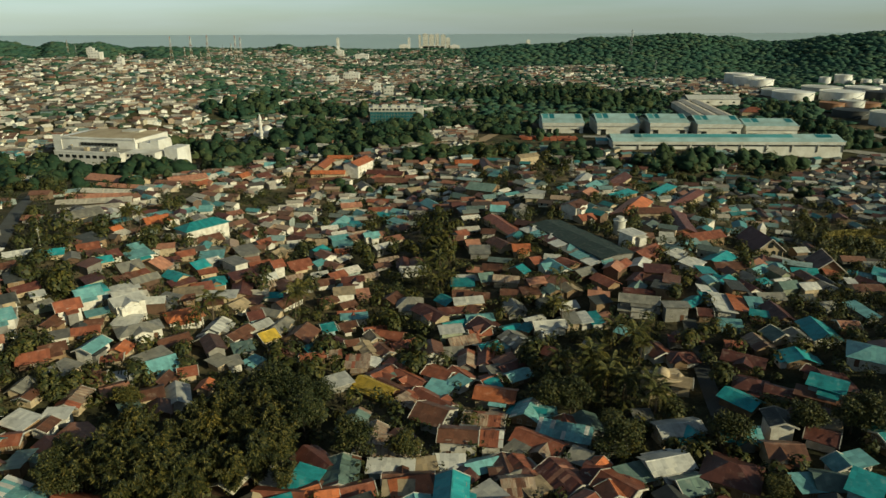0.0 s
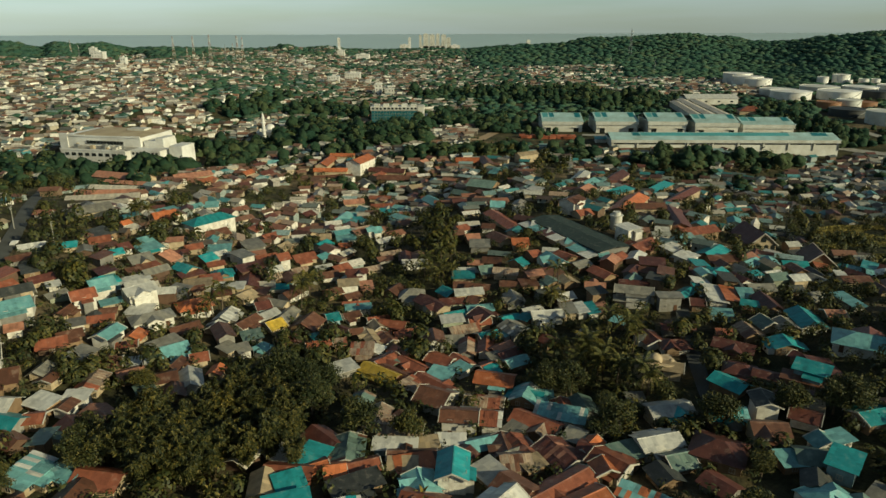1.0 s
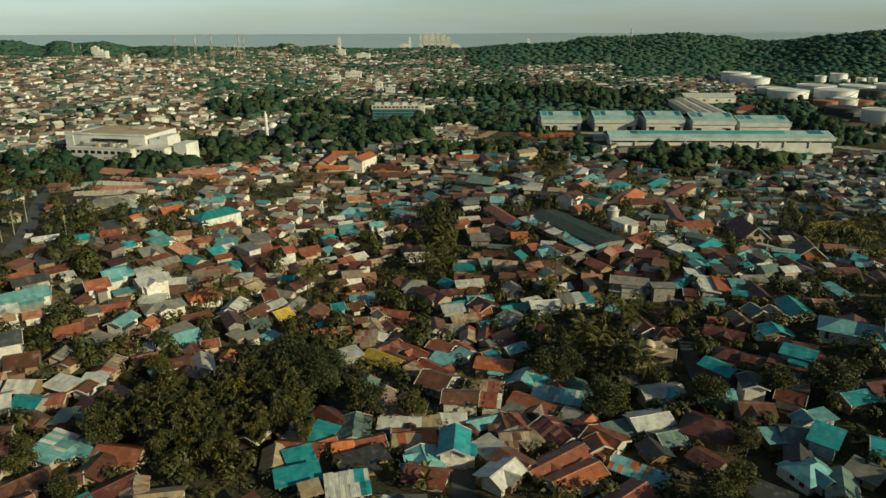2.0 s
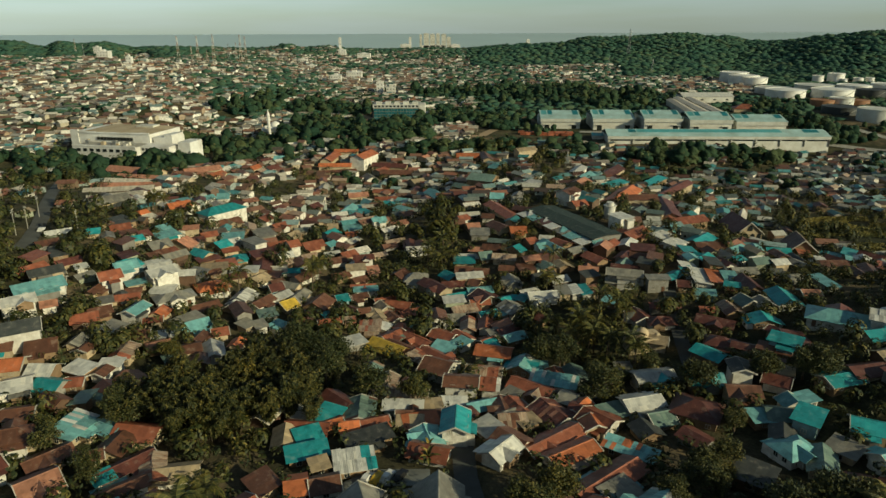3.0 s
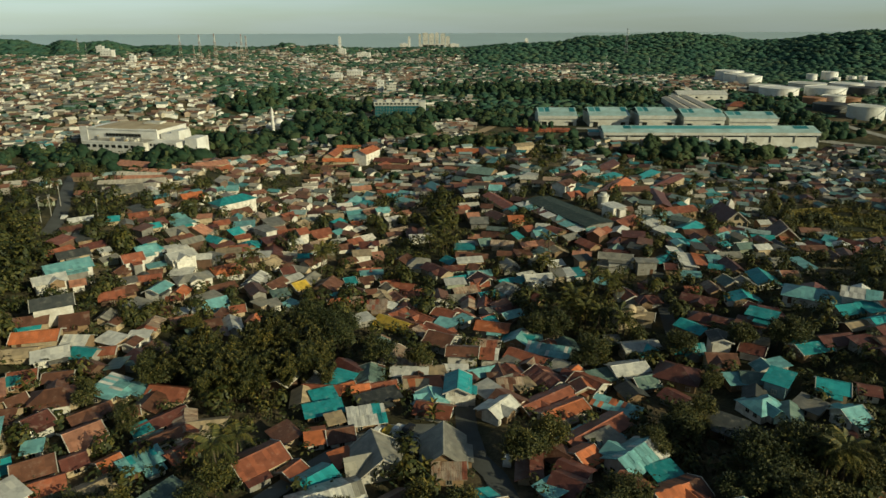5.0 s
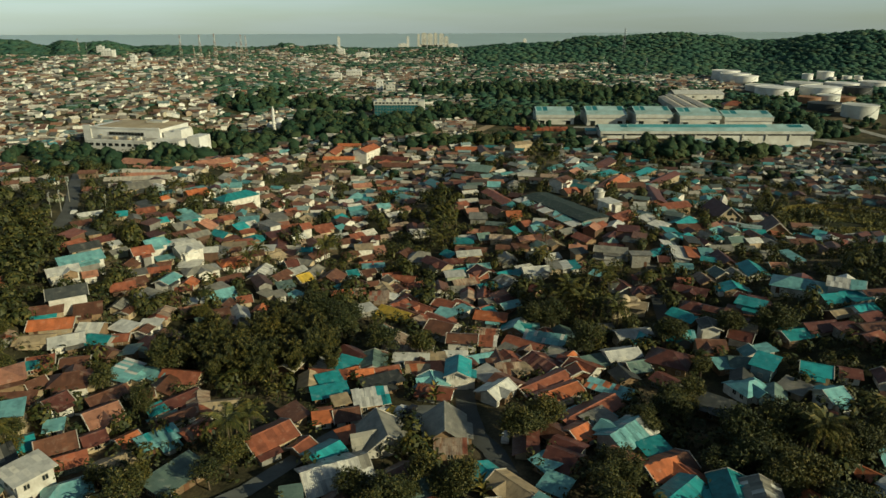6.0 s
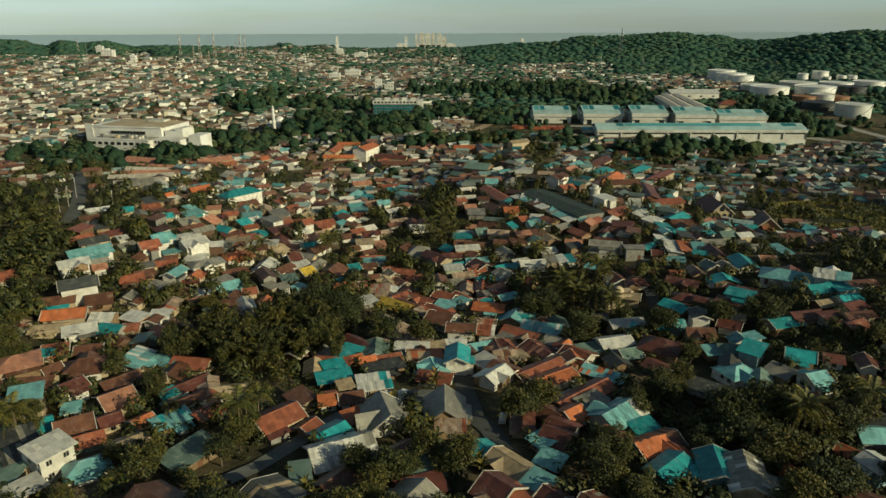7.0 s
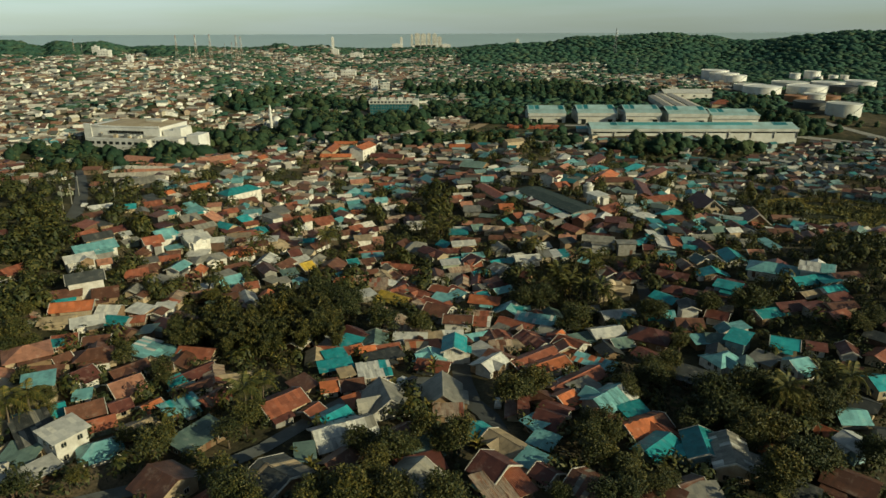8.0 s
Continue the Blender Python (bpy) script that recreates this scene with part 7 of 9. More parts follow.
def warehouse(x, y, L, D, rot, h, long=False):
    """Steel hall; x, y is the middle of its front."""
    L, h = (L - 3, h - 0.9) if not long else (L, h - 0.5)
    ob = thing("warehouse", pose(x, y, ground_z(x, y), 0, 0, rot), "cream steel warehouse with a pale teal roof and dark skylights" if not long else "long low cream warehouse with a teal roof and window band", "warehouse", "warehouses in the valley")
    boxed(-L / 2, 0, -8, L / 2, D, h, "wall", CREAM_PANEL, ob)
    rise = D * (0.12 if not long else 0.13)
    m = Mesh()
    hl, t = L / 2 + 0.8, 0.3
    prof = [(-0.9, h - 0.1), (D / 2, h + rise), (D + 0.9, h - 0.1)]
    m.v = [(u, p, q + k) for u in (-hl, hl) for k in (0.02, t) for p, q in prof]
    m.f = [(0, 1, 7, 6), (1, 2, 8, 7), (3, 9, 10, 4), (4, 10, 11, 5), (0, 6, 9, 3), (2, 5, 11, 8), (0, 3, 4, 1), (1, 4, 5, 2), (6, 7, 10, 9), (7, 8, 11, 10)]
    m.m = [0] * 10
    roof = part("roof", m.make("roof", SHED_PALE), ob)
    bays = ((0.19, 0.31, SKYLIGHT), (0.84, 0.985, SKYLIGHT), (0.02, 0.16, SHED_TEAL)) if not long else ((0.10, 0.135, SKYLIGHT), (0.14, 0.80, SHED_TEAL), (0.90, 0.97, SKYLIGHT))
    for f0, f1, mat in bays:
        s = Mesh()
        u, w = -L / 2 + L * f0, L * (f1 - f0)
        p, q = 0.6, D / 2 - 0.8
        za, zb = h + rise * p / (D / 2) + t + 0.06, h + rise * q / (D / 2) + t + 0.06
        s.solid([(u, p, za - 0.1), (u + w, p, za - 0.1), (u + w, q, zb - 0.1), (u, q, zb - 0.1)], [(u, p, za), (u + w, p, za), (u + w, q, zb), (u, q, zb)])
        part("roof_bay", s.make("roof_bay", mat), roof)
    boxed(-L / 2 - 0.7, -1.0, h * 0.70, L / 2 + 0.7, -0.15, h + 0.25, "fascia", FASCIA, ob, "weathered grey fascia band")
    for e in (-1, 1):
        boxed(e * (L / 2 + 0.85) - 0.25, -1.0, h + 0.05, e * (L / 2 + 0.85) + 0.25, D / 2, h + 0.9, "verge", SHED_PALE, ob)
    doors = 2 if not long else 9
    for i in range(doors):
        u = -L / 2 + L * (i + 0.30 + 0.4 * (i % 2 if not long else 0.5)) / doors
        if long:
            boxed(u - L * 0.046, -0.12, h * 0.50, u + L * 0.046, 0.05, h * 0.64, "window_band", GLASS, ob)
            boxed(u + L * 0.050, -0.5, -1, u + L * 0.056, 0.05, h * 0.85, "pier", DARK_STEEL, ob)
        else:
            boxed(u - 2.3, -0.12, -1, u + 2.3, 0.05, h * 0.40, "roller_door", GLASS, ob, "dark open roller door")
            boxed(u - 3.4, -1.8, h * 0.44, u + 3.4, 0.0, h * 0.44 + 0.25, "canopy", CREAM_PANEL, ob)
    a = radians(rot)
    PLOTS.append((x - math.sin(a) * D / 2, y + math.cos(a) * D / 2, L / 2 + 4, D / 2 + 4, math.cos(a), math.sin(a)))


def long_shed(x, y, L, W, rot, h):
    ob = thing("long_shed", pose(x, y, ground_z(x, y), 0, 0, rot), "long pale metal storage shed with a low gabled roof", "shed", "sheds by the tank farm")
    boxed(-L / 2, -W / 2, -6, L / 2, W / 2, h, "wall", CREAM_PANEL, ob)
    r = part("roof", roof_mesh(L, W, W * 0.12, "g", "q" if W < 20 else "w"), ob)
    r.location = (0, 0, h)
    n = int(L / 14)
    for i in range(n):
        u = -L / 2 + L * (i + 0.5) / n
        boxed(u - 1.5, -W / 2 - 0.1, 2.5, u + 1.5, -W / 2 + 0.05, 4.2, "window", GLASS, ob)
    a = radians(rot)
    PLOTS.append((x, y, L / 2 + 3, W / 2 + 3, math.cos(a), math.sin(a)))


def storage_tank(x, y, r, h, c):
    h *= 0.68 if y < 1000 else 1.0
    word = {"w": "white", "g": "weathered grey-white", "b": "rust-brown", "k": "black"}[c]
    ob = thing("storage_tank", pose(x, y, ground_z(x, y)), f"large round {word} steel oil tank with a rim", "storage tank", "tanks of the oil depot")
    n = 72
    m = Mesh()
    ring = [(r * math.cos(6.28319 * i / n), r * math.sin(6.28319 * i / n)) for i in range(n)]
    m.solid([(u, v, -5) for u, v in ring], [(u, v, h) for u, v in ring])
    part("shell", m.make("shell", TANK[c], False), ob)
    t = Mesh()
    t.v = [(u * 0.98, v * 0.98, h + 0.05) for u, v in ring] + [(0, 0, h + r * 0.06)]
    t.f = [(i, (i + 1) % n, n) for i in range(n)]
    t.m = [0] * n
    part("roof", t.make("roof", TANK[c]), ob)
    k = Mesh()
    for i in range(n):
        j = (i + 1) % n
        (a, b), (p, q) = ring[i], ring[j]
        k.v += [(a * s, b * s, z) for s, z in ((1.0, h - 0.5), (1.025, h - 0.5), (1.025, h + 0.5), (1.0, h + 0.5))]
    for i in range(n):
        j = (i + 1) % n
        for e in range(4):
            g = (e + 1) % 4
            k.f.append((4 * i + e, 4 * i + g, 4 * j + g, 4 * j + e))
            k.m.append(0)
    part("rim", k.make("rim", TANK[c]), ob)
    s = Mesh()
    for i in range(14):
        a0, z0 = -1.9 + i * 0.08, h * i / 14
        a1, z1 = a0 + 0.08, h * (i + 1) / 14
        s.solid([(r * 1.002 * math.cos(a0), r * 1.002 * math.sin(a0), z0), (r * 1.04 * math.cos(a0), r * 1.04 * math.sin(a0), z0), (r * 1.04 * math.cos(a1), r * 1.04 * math.sin(a1), z1), (r * 1.002 * math.cos(a1), r * 1.002 * math.sin(a1), z1)],
                [(r * 1.002 * math.cos(a0), r * 1.002 * math.sin(a0), z0 + 0.4), (r * 1.04 * math.cos(a0), r * 1.04 * math.sin(a0), z0 + 0.4), (r * 1.04 * math.cos(a1), r * 1.04 * math.sin(a1), z1 + 0.4), (r * 1.002 * math.cos(a1), r * 1.002 * math.sin(a1), z1 + 0.4)])
    part("stair", s.make("stair", STEEL), ob)
    PLOTS.append((x, y, r + 4, r + 4, 1.0, 0.0))


MAST_RED = plain_material("faded_mast_paint", (0.36, 0.20, 0.14), 0.6, 0.1)


def lattice_mast(x, y, h, c):
    ob = thing("lattice_mast", pose(x, y, ground_z(x, y)), "tall red and white lattice radio mast" if c == "r" else "slim grey steel lattice telecom mast", "mast", "radio masts")
    w = max(1.0, h * 0.055)
    bar = max(0.10, h * 0.0036)
    n = 8
    for k in range(n):
        m = Mesh()
        z0, z1 = h * k / n, h * (k + 1) / n
        w0, w1 = w * (1 - 0.85 * k / n), w * (1 - 0.85 * (k + 1) / n)
        c0 = [(-w0, -w0), (w0, -w0), (w0, w0), (-w0, w0)]
        c1 = [(-w1, -w1), (w1, -w1), (w1, w1), (-w1, w1)]
        for i in range(4):
            j = (i + 1) % 4
            m.tube([(*c0[i], z0), (*c1[i], z1)], [bar, bar], 4)
            m.tube([(*c0[i], z0), (*c1[j], z1)], [bar * 0.6, bar * 0.6], 3)
            m.tube([(*c1[i], z1), (*c1[j], z1)], [bar * 0.6, bar * 0.6], 3)
        part("lattice_section", m.make("lattice_section", STEEL if c == "s" else (MAST_RED if k % 2 else CREAM_PANEL)), ob)
    for k in range(3):
        m = Mesh()
        z = h * (0.72 + 0.09 * k)
        u = w * 0.5
        m.tube([(u, -u, z), (u + h * 0.012, -u - h * 0.02, z)], [h * 0.014, h * 0.014], 10)
        part("dish_antenna", m.make("dish_antenna", TANK_WHITE), ob)


def apartment_block(x, y, z, W, h, c):
    mat = {"w": WHITE_PANEL, "t": CREAM_PANEL, "g": TANK["g"]}[c]
    ob = thing("tower_block" if h > 25 else "white_block", pose(x, y, z), {"w": "white flat-roofed block with rows of dark windows", "t": "tall tan apartment tower near the shore", "g": "tall grey apartment tower near the shore"}[c], "building", "large blocks of the far town")
    d = max(8, W * 0.7)
    boxed(-W / 2, 0, -12, W / 2, d, h, "wall", mat, ob)
    boxed(-W / 2 - 0.4, -0.4, h, W / 2 + 0.4, d + 0.4, h + 0.8, "roof", mat, ob)
    boxed(-W * 0.15, d * 0.3, h + 0.8, W * 0.15, d * 0.7, h + 3.0, "roof_room", mat, ob)
    n = max(1, min(12, int(h / 3.6)))
    for i in range(n):
        zz = h * (i + 0.35) / n
        m = Mesh()
        k = max(2, int(W / 4))
        for j in range(k):
            u = -W / 2 + W * (j + 0.5) / k
            m.box(u - W / k * 0.15, -0.15, zz, u + W / k * 0.15, 0.1, zz + h / n * 0.3)
        tagged(part("window_row", m.make("window_row", GLASS), ob), kind="stuff")
    PLOTS.append((x, y + d / 2, W / 2 + 4, d / 2 + 6, 1.0, 0.0))


# ---- landmarks ----
warehouse(115.3, 624.2, 40.1, 44.6, -3.0, 10.4)
warehouse(163.9, 612.9, 40.8, 45.7, -3.0, 10.9)
warehouse(206.3, 599.2, 36.7, 43.3, -3.0, 11.4)
warehouse(248.6, 592.5, 40.7, 40.9, -3.0, 11.6)
warehouse(295.9, 593.7, 47.6, 35.8, -3.0, 12.0)
warehouse(237.2, 544.1, 187.1, 30.0, -2.0, 7.8, True)
long_shed(267.1, 728.1, 124.3, 10, 82.5, 7.0)
long_shed(280.6, 733.7, 152.3, 10, 83.1, 7.0)
long_shed(295.6, 738.7, 162.2, 10, 83.5, 7.0)
long_shed(326.4, 818.7, 60.8, 30, -1.6, 7.0)
storage_tank(472.7, 1084.1, 21.7, 15.8, "w")
storage_tank(474.5, 1051.0, 22.2, 13.5, "w")
storage_tank(482.4, 1033.7, 20.0, 11.5, "w")
storage_tank(455.6, 912.4, 22.9, 11.0, "g")
storage_tank(451.2, 868.1, 24.4, 13.8, "w")
storage_tank(532.4, 950.3, 25.4, 10.9, "g")
storage_tank(509.4, 861.6, 25.0, 15.8, "w")
storage_tank(470.9, 772.2, 12.9, 13.7, "g")
storage_tank(579.0, 932.6, 22.0, 12.8, "w")
storage_tank(593.1, 1054.4, 8.2, 11.2, "w")
storage_tank(624.2, 1059.6, 12.4, 13.5, "w")
storage_tank(629.5, 1046.2, 5.2, 6.2, "w")
storage_tank(653.9, 1049.1, 7.3, 7.3, "w")
storage_tank(672.1, 1048.9, 6.3, 7.4, "w")
storage_tank(444.7, 766.3, 12.7, 10.4, "b")
storage_tank(492.0, 777.9, 13.9, 10.1, "b")
storage_tank(421.5, 688.7, 17.6, 10.1, "k")
storage_tank(568.9, 876.2, 17.5, 13.1, "k")
storage_tank(432.5, 644.5, 16.9, 17.5, "g")
storage_tank(641.5, 955.9, 21.2, 12.5, "w")
lattice_mast(-384.5, 1303.4, 54.4, "r")
lattice_mast(-390.2, 1357.2, 51.7, "r")
lattice_mast(-401.0, 1330.6, 39.0, "r")
lattice_mast(-435.3, 1122.8, 41.0, "r")
lattice_mast(-407.3, 1105.6, 28.1, "r")
lattice_mast(-398.3, 1110.3, 45.2, "r")
lattice_mast(-387.6, 1121.3, 23.2, "r")
lattice_mast(-416.6, 1244.4, 50.2, "r")
lattice_mast(-720.2, 1343.8, 31.1, "r")
lattice_mast(428.2, 1563.9, 59.2, "s")
lattice_mast(362.7, 1161.1, 28.0, "s")
lattice_mast(321.4, 1301.2, 25.1, "s")
lattice_mast(89.9, 444.9, 12.3, "s")
lattice_mast(-700.4, 1334.7, 24.3, "s")
lattice_mast(-397.8, 1271.5, 36.3, "s")
apartment_block(-68, 2247, -1.3, 7.6, 45.8, "t")
apartment_block(-50, 2248, -1.3, 17.2, 49.6, "t")
apartment_block(-30, 2248, -1.4, 17.2, 47.7, "t")
apartment_block(-12, 2248, -1.5, 11.5, 49.6, "t")
apartment_block(7, 2248, -1.6, 15.3, 47.7, "g")
apartment_block(23, 2248, -1.6, 13.4, 38.2, "t")
apartment_block(-103, 2246, 4.2, 7.6, 32.4, "w")
apartment_block(-28, 2248, -4.9, 76.3, 17.2, "w")
apartment_block(43, 2248, -1.7, 34.4, 15.3, "w")
apartment_block(-119, 2245, 4.2, 30.5, 11.5, "w")
apartment_block(-285, 1927, 25.1, 6.6, 19.9, "w")
apartment_block(-256, 1758, 7.8, 18.1, 12.1, "w")
apartment_block(-480, 3015, -28.0, 7.8, 10.4, "w")
apartment_block(-261, 1355, 1.1, 18.8, 5.9, "w")
apartment_block(-171, 1082, -1.0, 16.8, 9.3, "w")
apartment_block(-151, 1157, -2.1, 25.8, 9.9, "w")
apartment_block(-86, 928, -4.2, 9.6, 14.3, "w")
apartment_block(-70, 916, -4.5, 12.6, 9.4, "t")
apartment_block(249, 1983, 24.4, 10.2, 11.9, "w")
apartment_block(-547, 1094, 34.9, 18.7, 11.4, "w")
apartment_block(-678, 1342, 31.9, 12.8, 11.5, "w")
apartment_block(-468, 1009, 32.2, 7.6, 9.5, "w")
apartment_block(-197, 1725, 3.8, 32.5, 7.4, "w")
apartment_block(-306, 1497, 4.5, 18.2, 6.5, "w")



def shopping_hall():
    """White commercial hall with a tan roof behind a parapet, a terrace before it and lower white wings."""
    ob = thing("shopping_hall", pose(-313, 540, -1.5, 0, 0, -12), "large white shopping hall with a tan roof and terrace", "building")
    boxed(0, 0, -24, 74, 44, 6.4, "wall", WHITE_PANEL, ob)
    boxed(-0.5, -0.6, -24, 7, 1.5, 8.6, "corner_tower", WHITE_PANEL, ob)
    m = Mesh()
    m.solid([(6, 2, 6.4), (73, 2, 6.4), (73, 43, 6.4), (6, 43, 6.4)], [(12, 10, 7.4), (66, 10, 7.3), (60, 38, 8.2), (20, 38, 8.2)])
    part("roof", m.make("roof", TAN_ROOF), ob)
    boxed(44, 26, 7.4, 60, 36, 9.4, "roof_box", CREAM_PANEL, ob)
    for i in range(8):
        boxed(7 + i * 8.4, -0.6, 6.3, 15.2 + i * 8.4, 0.5, 7.9 - 0.7 * math.sin(math.pi * (i + 0.5) / 8), "parapet", WHITE_PANEL, ob)
    boxed(16, -20, -24, 74, -0.8, -1.0, "lower_storey", WHITE_PANEL, ob)
    boxed(16, -20.4, -1.0, 74, -19.6, 0.2, "terrace_parapet", WHITE_PANEL, ob)
    boxed(17, -19, -0.95, 73, -1, -0.8, "terrace", CONCRETE, ob)
    for i in range(11):
        boxed(25 + i * 3.1, -0.85, 0.9, 27.6 + i * 3.1, -0.55, 3.4, "window", GLASS, ob)
    for i in range(9):
        boxed(20 + i * 6, -20.2, -5.2, 23.6 + i * 6, -19.9, -2.8, "window", GLASS, ob)
    hrng = random.Random(6)
    for i in range(16):
        u, v = hrng.uniform(19, 70), hrng.uniform(-17, -4)
        boxed(u, v, -0.8, u + hrng.uniform(1.5, 4), v + hrng.uniform(1.5, 3), hrng.uniform(0.4, 2.2), "roof_unit", hrng.choice((STEEL, CREAM_PANEL, TAN_ROOF)), ob)
    boxed(76, 2, -24, 93, 20, 4.2, "wing", WHITE_PANEL, ob)
    boxed(86, 2.2, 4.2, 93, 19, 6.4, "wing_top", WHITE_PANEL, ob)
    boxed(74, -14, -24, 100, 1.5, -0.5, "low_wing", WHITE_PANEL, ob)
    for i in range(7):
        boxed(75.5 + i * 3.4, -14.15, -4.0, 77.6 + i * 3.4, -13.9, -2.0, "window", GLASS, ob)
    boxed(103, -6, -24, 114, 12, 2.2, "end_block", WHITE_PANEL, ob)
    PLOTS.append((-270, 545, 58, 34, math.cos(radians(-12)), math.sin(radians(-12))))


def office_block():
    ob = thing("office_block", pose(-45, 690, -8, 0, 0, -1), "four-storey office block with blue-green glass and a pale top", "building")
    boxed(-27, 0, -8, 27, 16, 15, "wall", WALL["c"], ob)
    boxed(-27.6, -0.6, 13.2, 27.6, 16.6, 17.0, "top_storey", CREAM_PANEL, ob)
    boxed(21.5, -0.9, -8, 27.7, 16.7, 17.2, "stair_wing", CREAM_PANEL, ob)
    for i in range(5):
        boxed(-24 + i * 9.5, 2, 17.0, -18.5 + i * 9.5, 10, 19.0 + 0.5 * (i % 2), "roof_room", CREAM_PANEL, ob)
    for k in range(4):
        for i in range(15):
            boxed(-26.6 + i * 3.15, -0.35, 0.4 + k * 3.15, -23.7 + i * 3.15, 0.1, 3.2 + k * 3.15, "window", GLASS_BLUE, ob)
    for i in range(12):
        boxed(-26 + i * 4, -0.75, 14.2, -23.4 + i * 4, -0.5, 16.0, "window", GLASS, ob)
    PLOTS.append((-45, 698, 32, 14, 1.0, 0.0))


def dome(parent, x, y, z, r, mat, name="dome"):
    m = Mesh()
    n, k = 18, 7
    for j in range(k + 1):
        a = math.pi / 2 * j / k
        q = r * math.cos(a) * (1 + 0.12 * math.sin(2 * a))
        for i in range(n):
            m.v.append((x + q * math.cos(6.28319 * i / n), y + q * math.sin(6.28319 * i / n), z + r * 1.25 * math.sin(a)))
    for j in range(k):
        for i in range(n):
            t = (i + 1) % n
            m.f.append((j * n + i, j * n + t, (j + 1) * n + t, (j + 1) * n + i))
            m.m.append(0)
    return part(name, m.make(name, mat, True), parent)


def mosque(x, y, z, s, hall, minaret):
    ob = thing("mosque", pose(x, y, z, 0, 0, 8), "white mosque with domes and a tall slim minaret", "mosque")
    boxed(-9 * s, 0, -6, 13 * s, 14 * s, 7 * s, "wall", hall, ob)
    boxed(-9.4 * s, -0.4 * s, 7 * s, 13.4 * s, 14.4 * s, 7.8 * s, "roof", hall, ob)
    dome(ob, 1 * s, 7 * s, 7.8 * s, 4.2 * s, hall)
    dome(ob, -6.5 * s, 4 * s, 7.8 * s, 1.8 * s, hall)
    dome(ob, 10 * s, 4 * s, 7.8 * s, 1.8 * s, hall)
    for i in range(5):
        boxed((-8 + 4.4 * i) * s, -0.15, 1.2 * s, (-5.6 + 4.4 * i) * s, 0.1, 4.8 * s, "window", GLASS, ob)
    if minaret:
        m = Mesh()
        m.tube([(-3 * s, -3 * s, -6), (-3 * s, -3 * s, 12 * s), (-3 * s, -3 * s, 19 * s)], [1.5 * s, 1.3 * s, 1.0 * s], 10)
        t = part("minaret", m.make("minaret", hall), ob)
        for zz in (9, 15):
            b = Mesh()
            b.tube([(-3 * s, -3 * s, zz * s), (-3 * s, -3 * s, (zz + 0.9) * s)], [2.1 * s, 2.1 * s], 12)
            part("balcony", b.make("balcony", hall), t)
        b = Mesh()
        b.tube([(-3 * s, -3 * s, 19 * s), (-3 * s, -3 * s, 20.5 * s), (-3 * s, -3 * s, 24 * s)], [1.5 * s, 1.1 * s, 0.1 * s], 10)
        part("spire", b.make("spire", hall), t)
    PLOTS.append((x, y + 7 * s, 16 * s, 12 * s, 1.0, 0.0))


shopping_hall()
office_block()
house(336, 723, 24, 16, -12, "r", "c", "h", 4.0)
house(139.5, 571, 9, 8, -6, "c", "w", "s", 3.0)


def container(x, y, rot, level):
    """A steel box container with ribbed sides, corner posts and a door end."""
    ob = thing("shipping_container", pose(x, y, ground_z(x, y) + 0.35 + 2.6 * level, 0, 0, rot), "faded orange steel container stored in an open yard", "container", "containers in the yard")
    m = Mesh()
    m.box(-3, -1.2, 0, 3, 1.2, 2.55)
    part("body", m.make("body", CONTAINER), ob)
    m = Mesh()
    for i in range(11):
        u = -2.8 + i * 0.56
        m.box(u - 0.1, -1.28, 0.1, u + 0.1, -1.2, 2.45)
    tagged(part("rib", m.make("rib", CONTAINER), ob), kind="stuff")
    boxed(3, -1.15, 0.05, 3.06, 1.15, 2.5, "door", CONTAINER, ob)


crng = random.Random(2)
for i in range(16):
    container(74 + (i % 8) * 6.4 + crng.uniform(-1, 1), 583 + (i // 8) * 7 + crng.uniform(-1.5, 1.5), crng.uniform(-12, 12), 0)
mosque(-160, 612, -13, 1.15, TANK_WHITE, True)
mosque(60.5, 152, 1.0, 0.45, WALL["c"], False)


def market_hall():
    """Big dark roof over the market, standing slightly above its neighbours."""
    ob = thing("market_hall", pose(60, 266, 3.4, 0, 0, -64), "large market hall with a dark green-grey sheet roof", "building")
    L, W = 50, 15
    boxed(-L / 2, -W / 2, -5, L / 2, W / 2, 3.6, "wall", WALL["g"], ob)
    r = part("roof", roof_mesh(L, W, 0.9, "g", "n"), ob)
    r.location = (0, 0, 3.6)
    for i in range(9):
        boxed(-L / 2 + 2 + i * 5.4, -W / 2 - 0.1, 0, -L / 2 + 5.6 + i * 5.4, -W / 2 + 0.06, 2.6, "shutter", STEEL, ob)
    PLOTS.append((60, 266, L / 2 + 1, W / 2 + 1, math.cos(radians(-64)), math.sin(radians(-64))))


def water_tower(x, y):
    ob = thing("water_tower", pose(x, y, ground_z(x, y)), "round white concrete water tower with a flat cap", "tower")
    m = Mesh()
    m.tube([(0, 0, -2), (0, 0, 6.2)], [2.6, 2.6], 20)
    part("shaft", m.make("shaft", CREAM_PANEL), ob)
    m = Mesh()
    m.tube([(0, 0, 6.2), (0, 0, 6.6), (0, 0, 6.6), (0, 0, 8.0)], [3.0, 3.0, 1.9, 1.7], 20)
    part("cap", m.make("cap", CREAM_PANEL), ob)
    PLOTS.append((x, y, 4, 4, 1.0, 0.0))


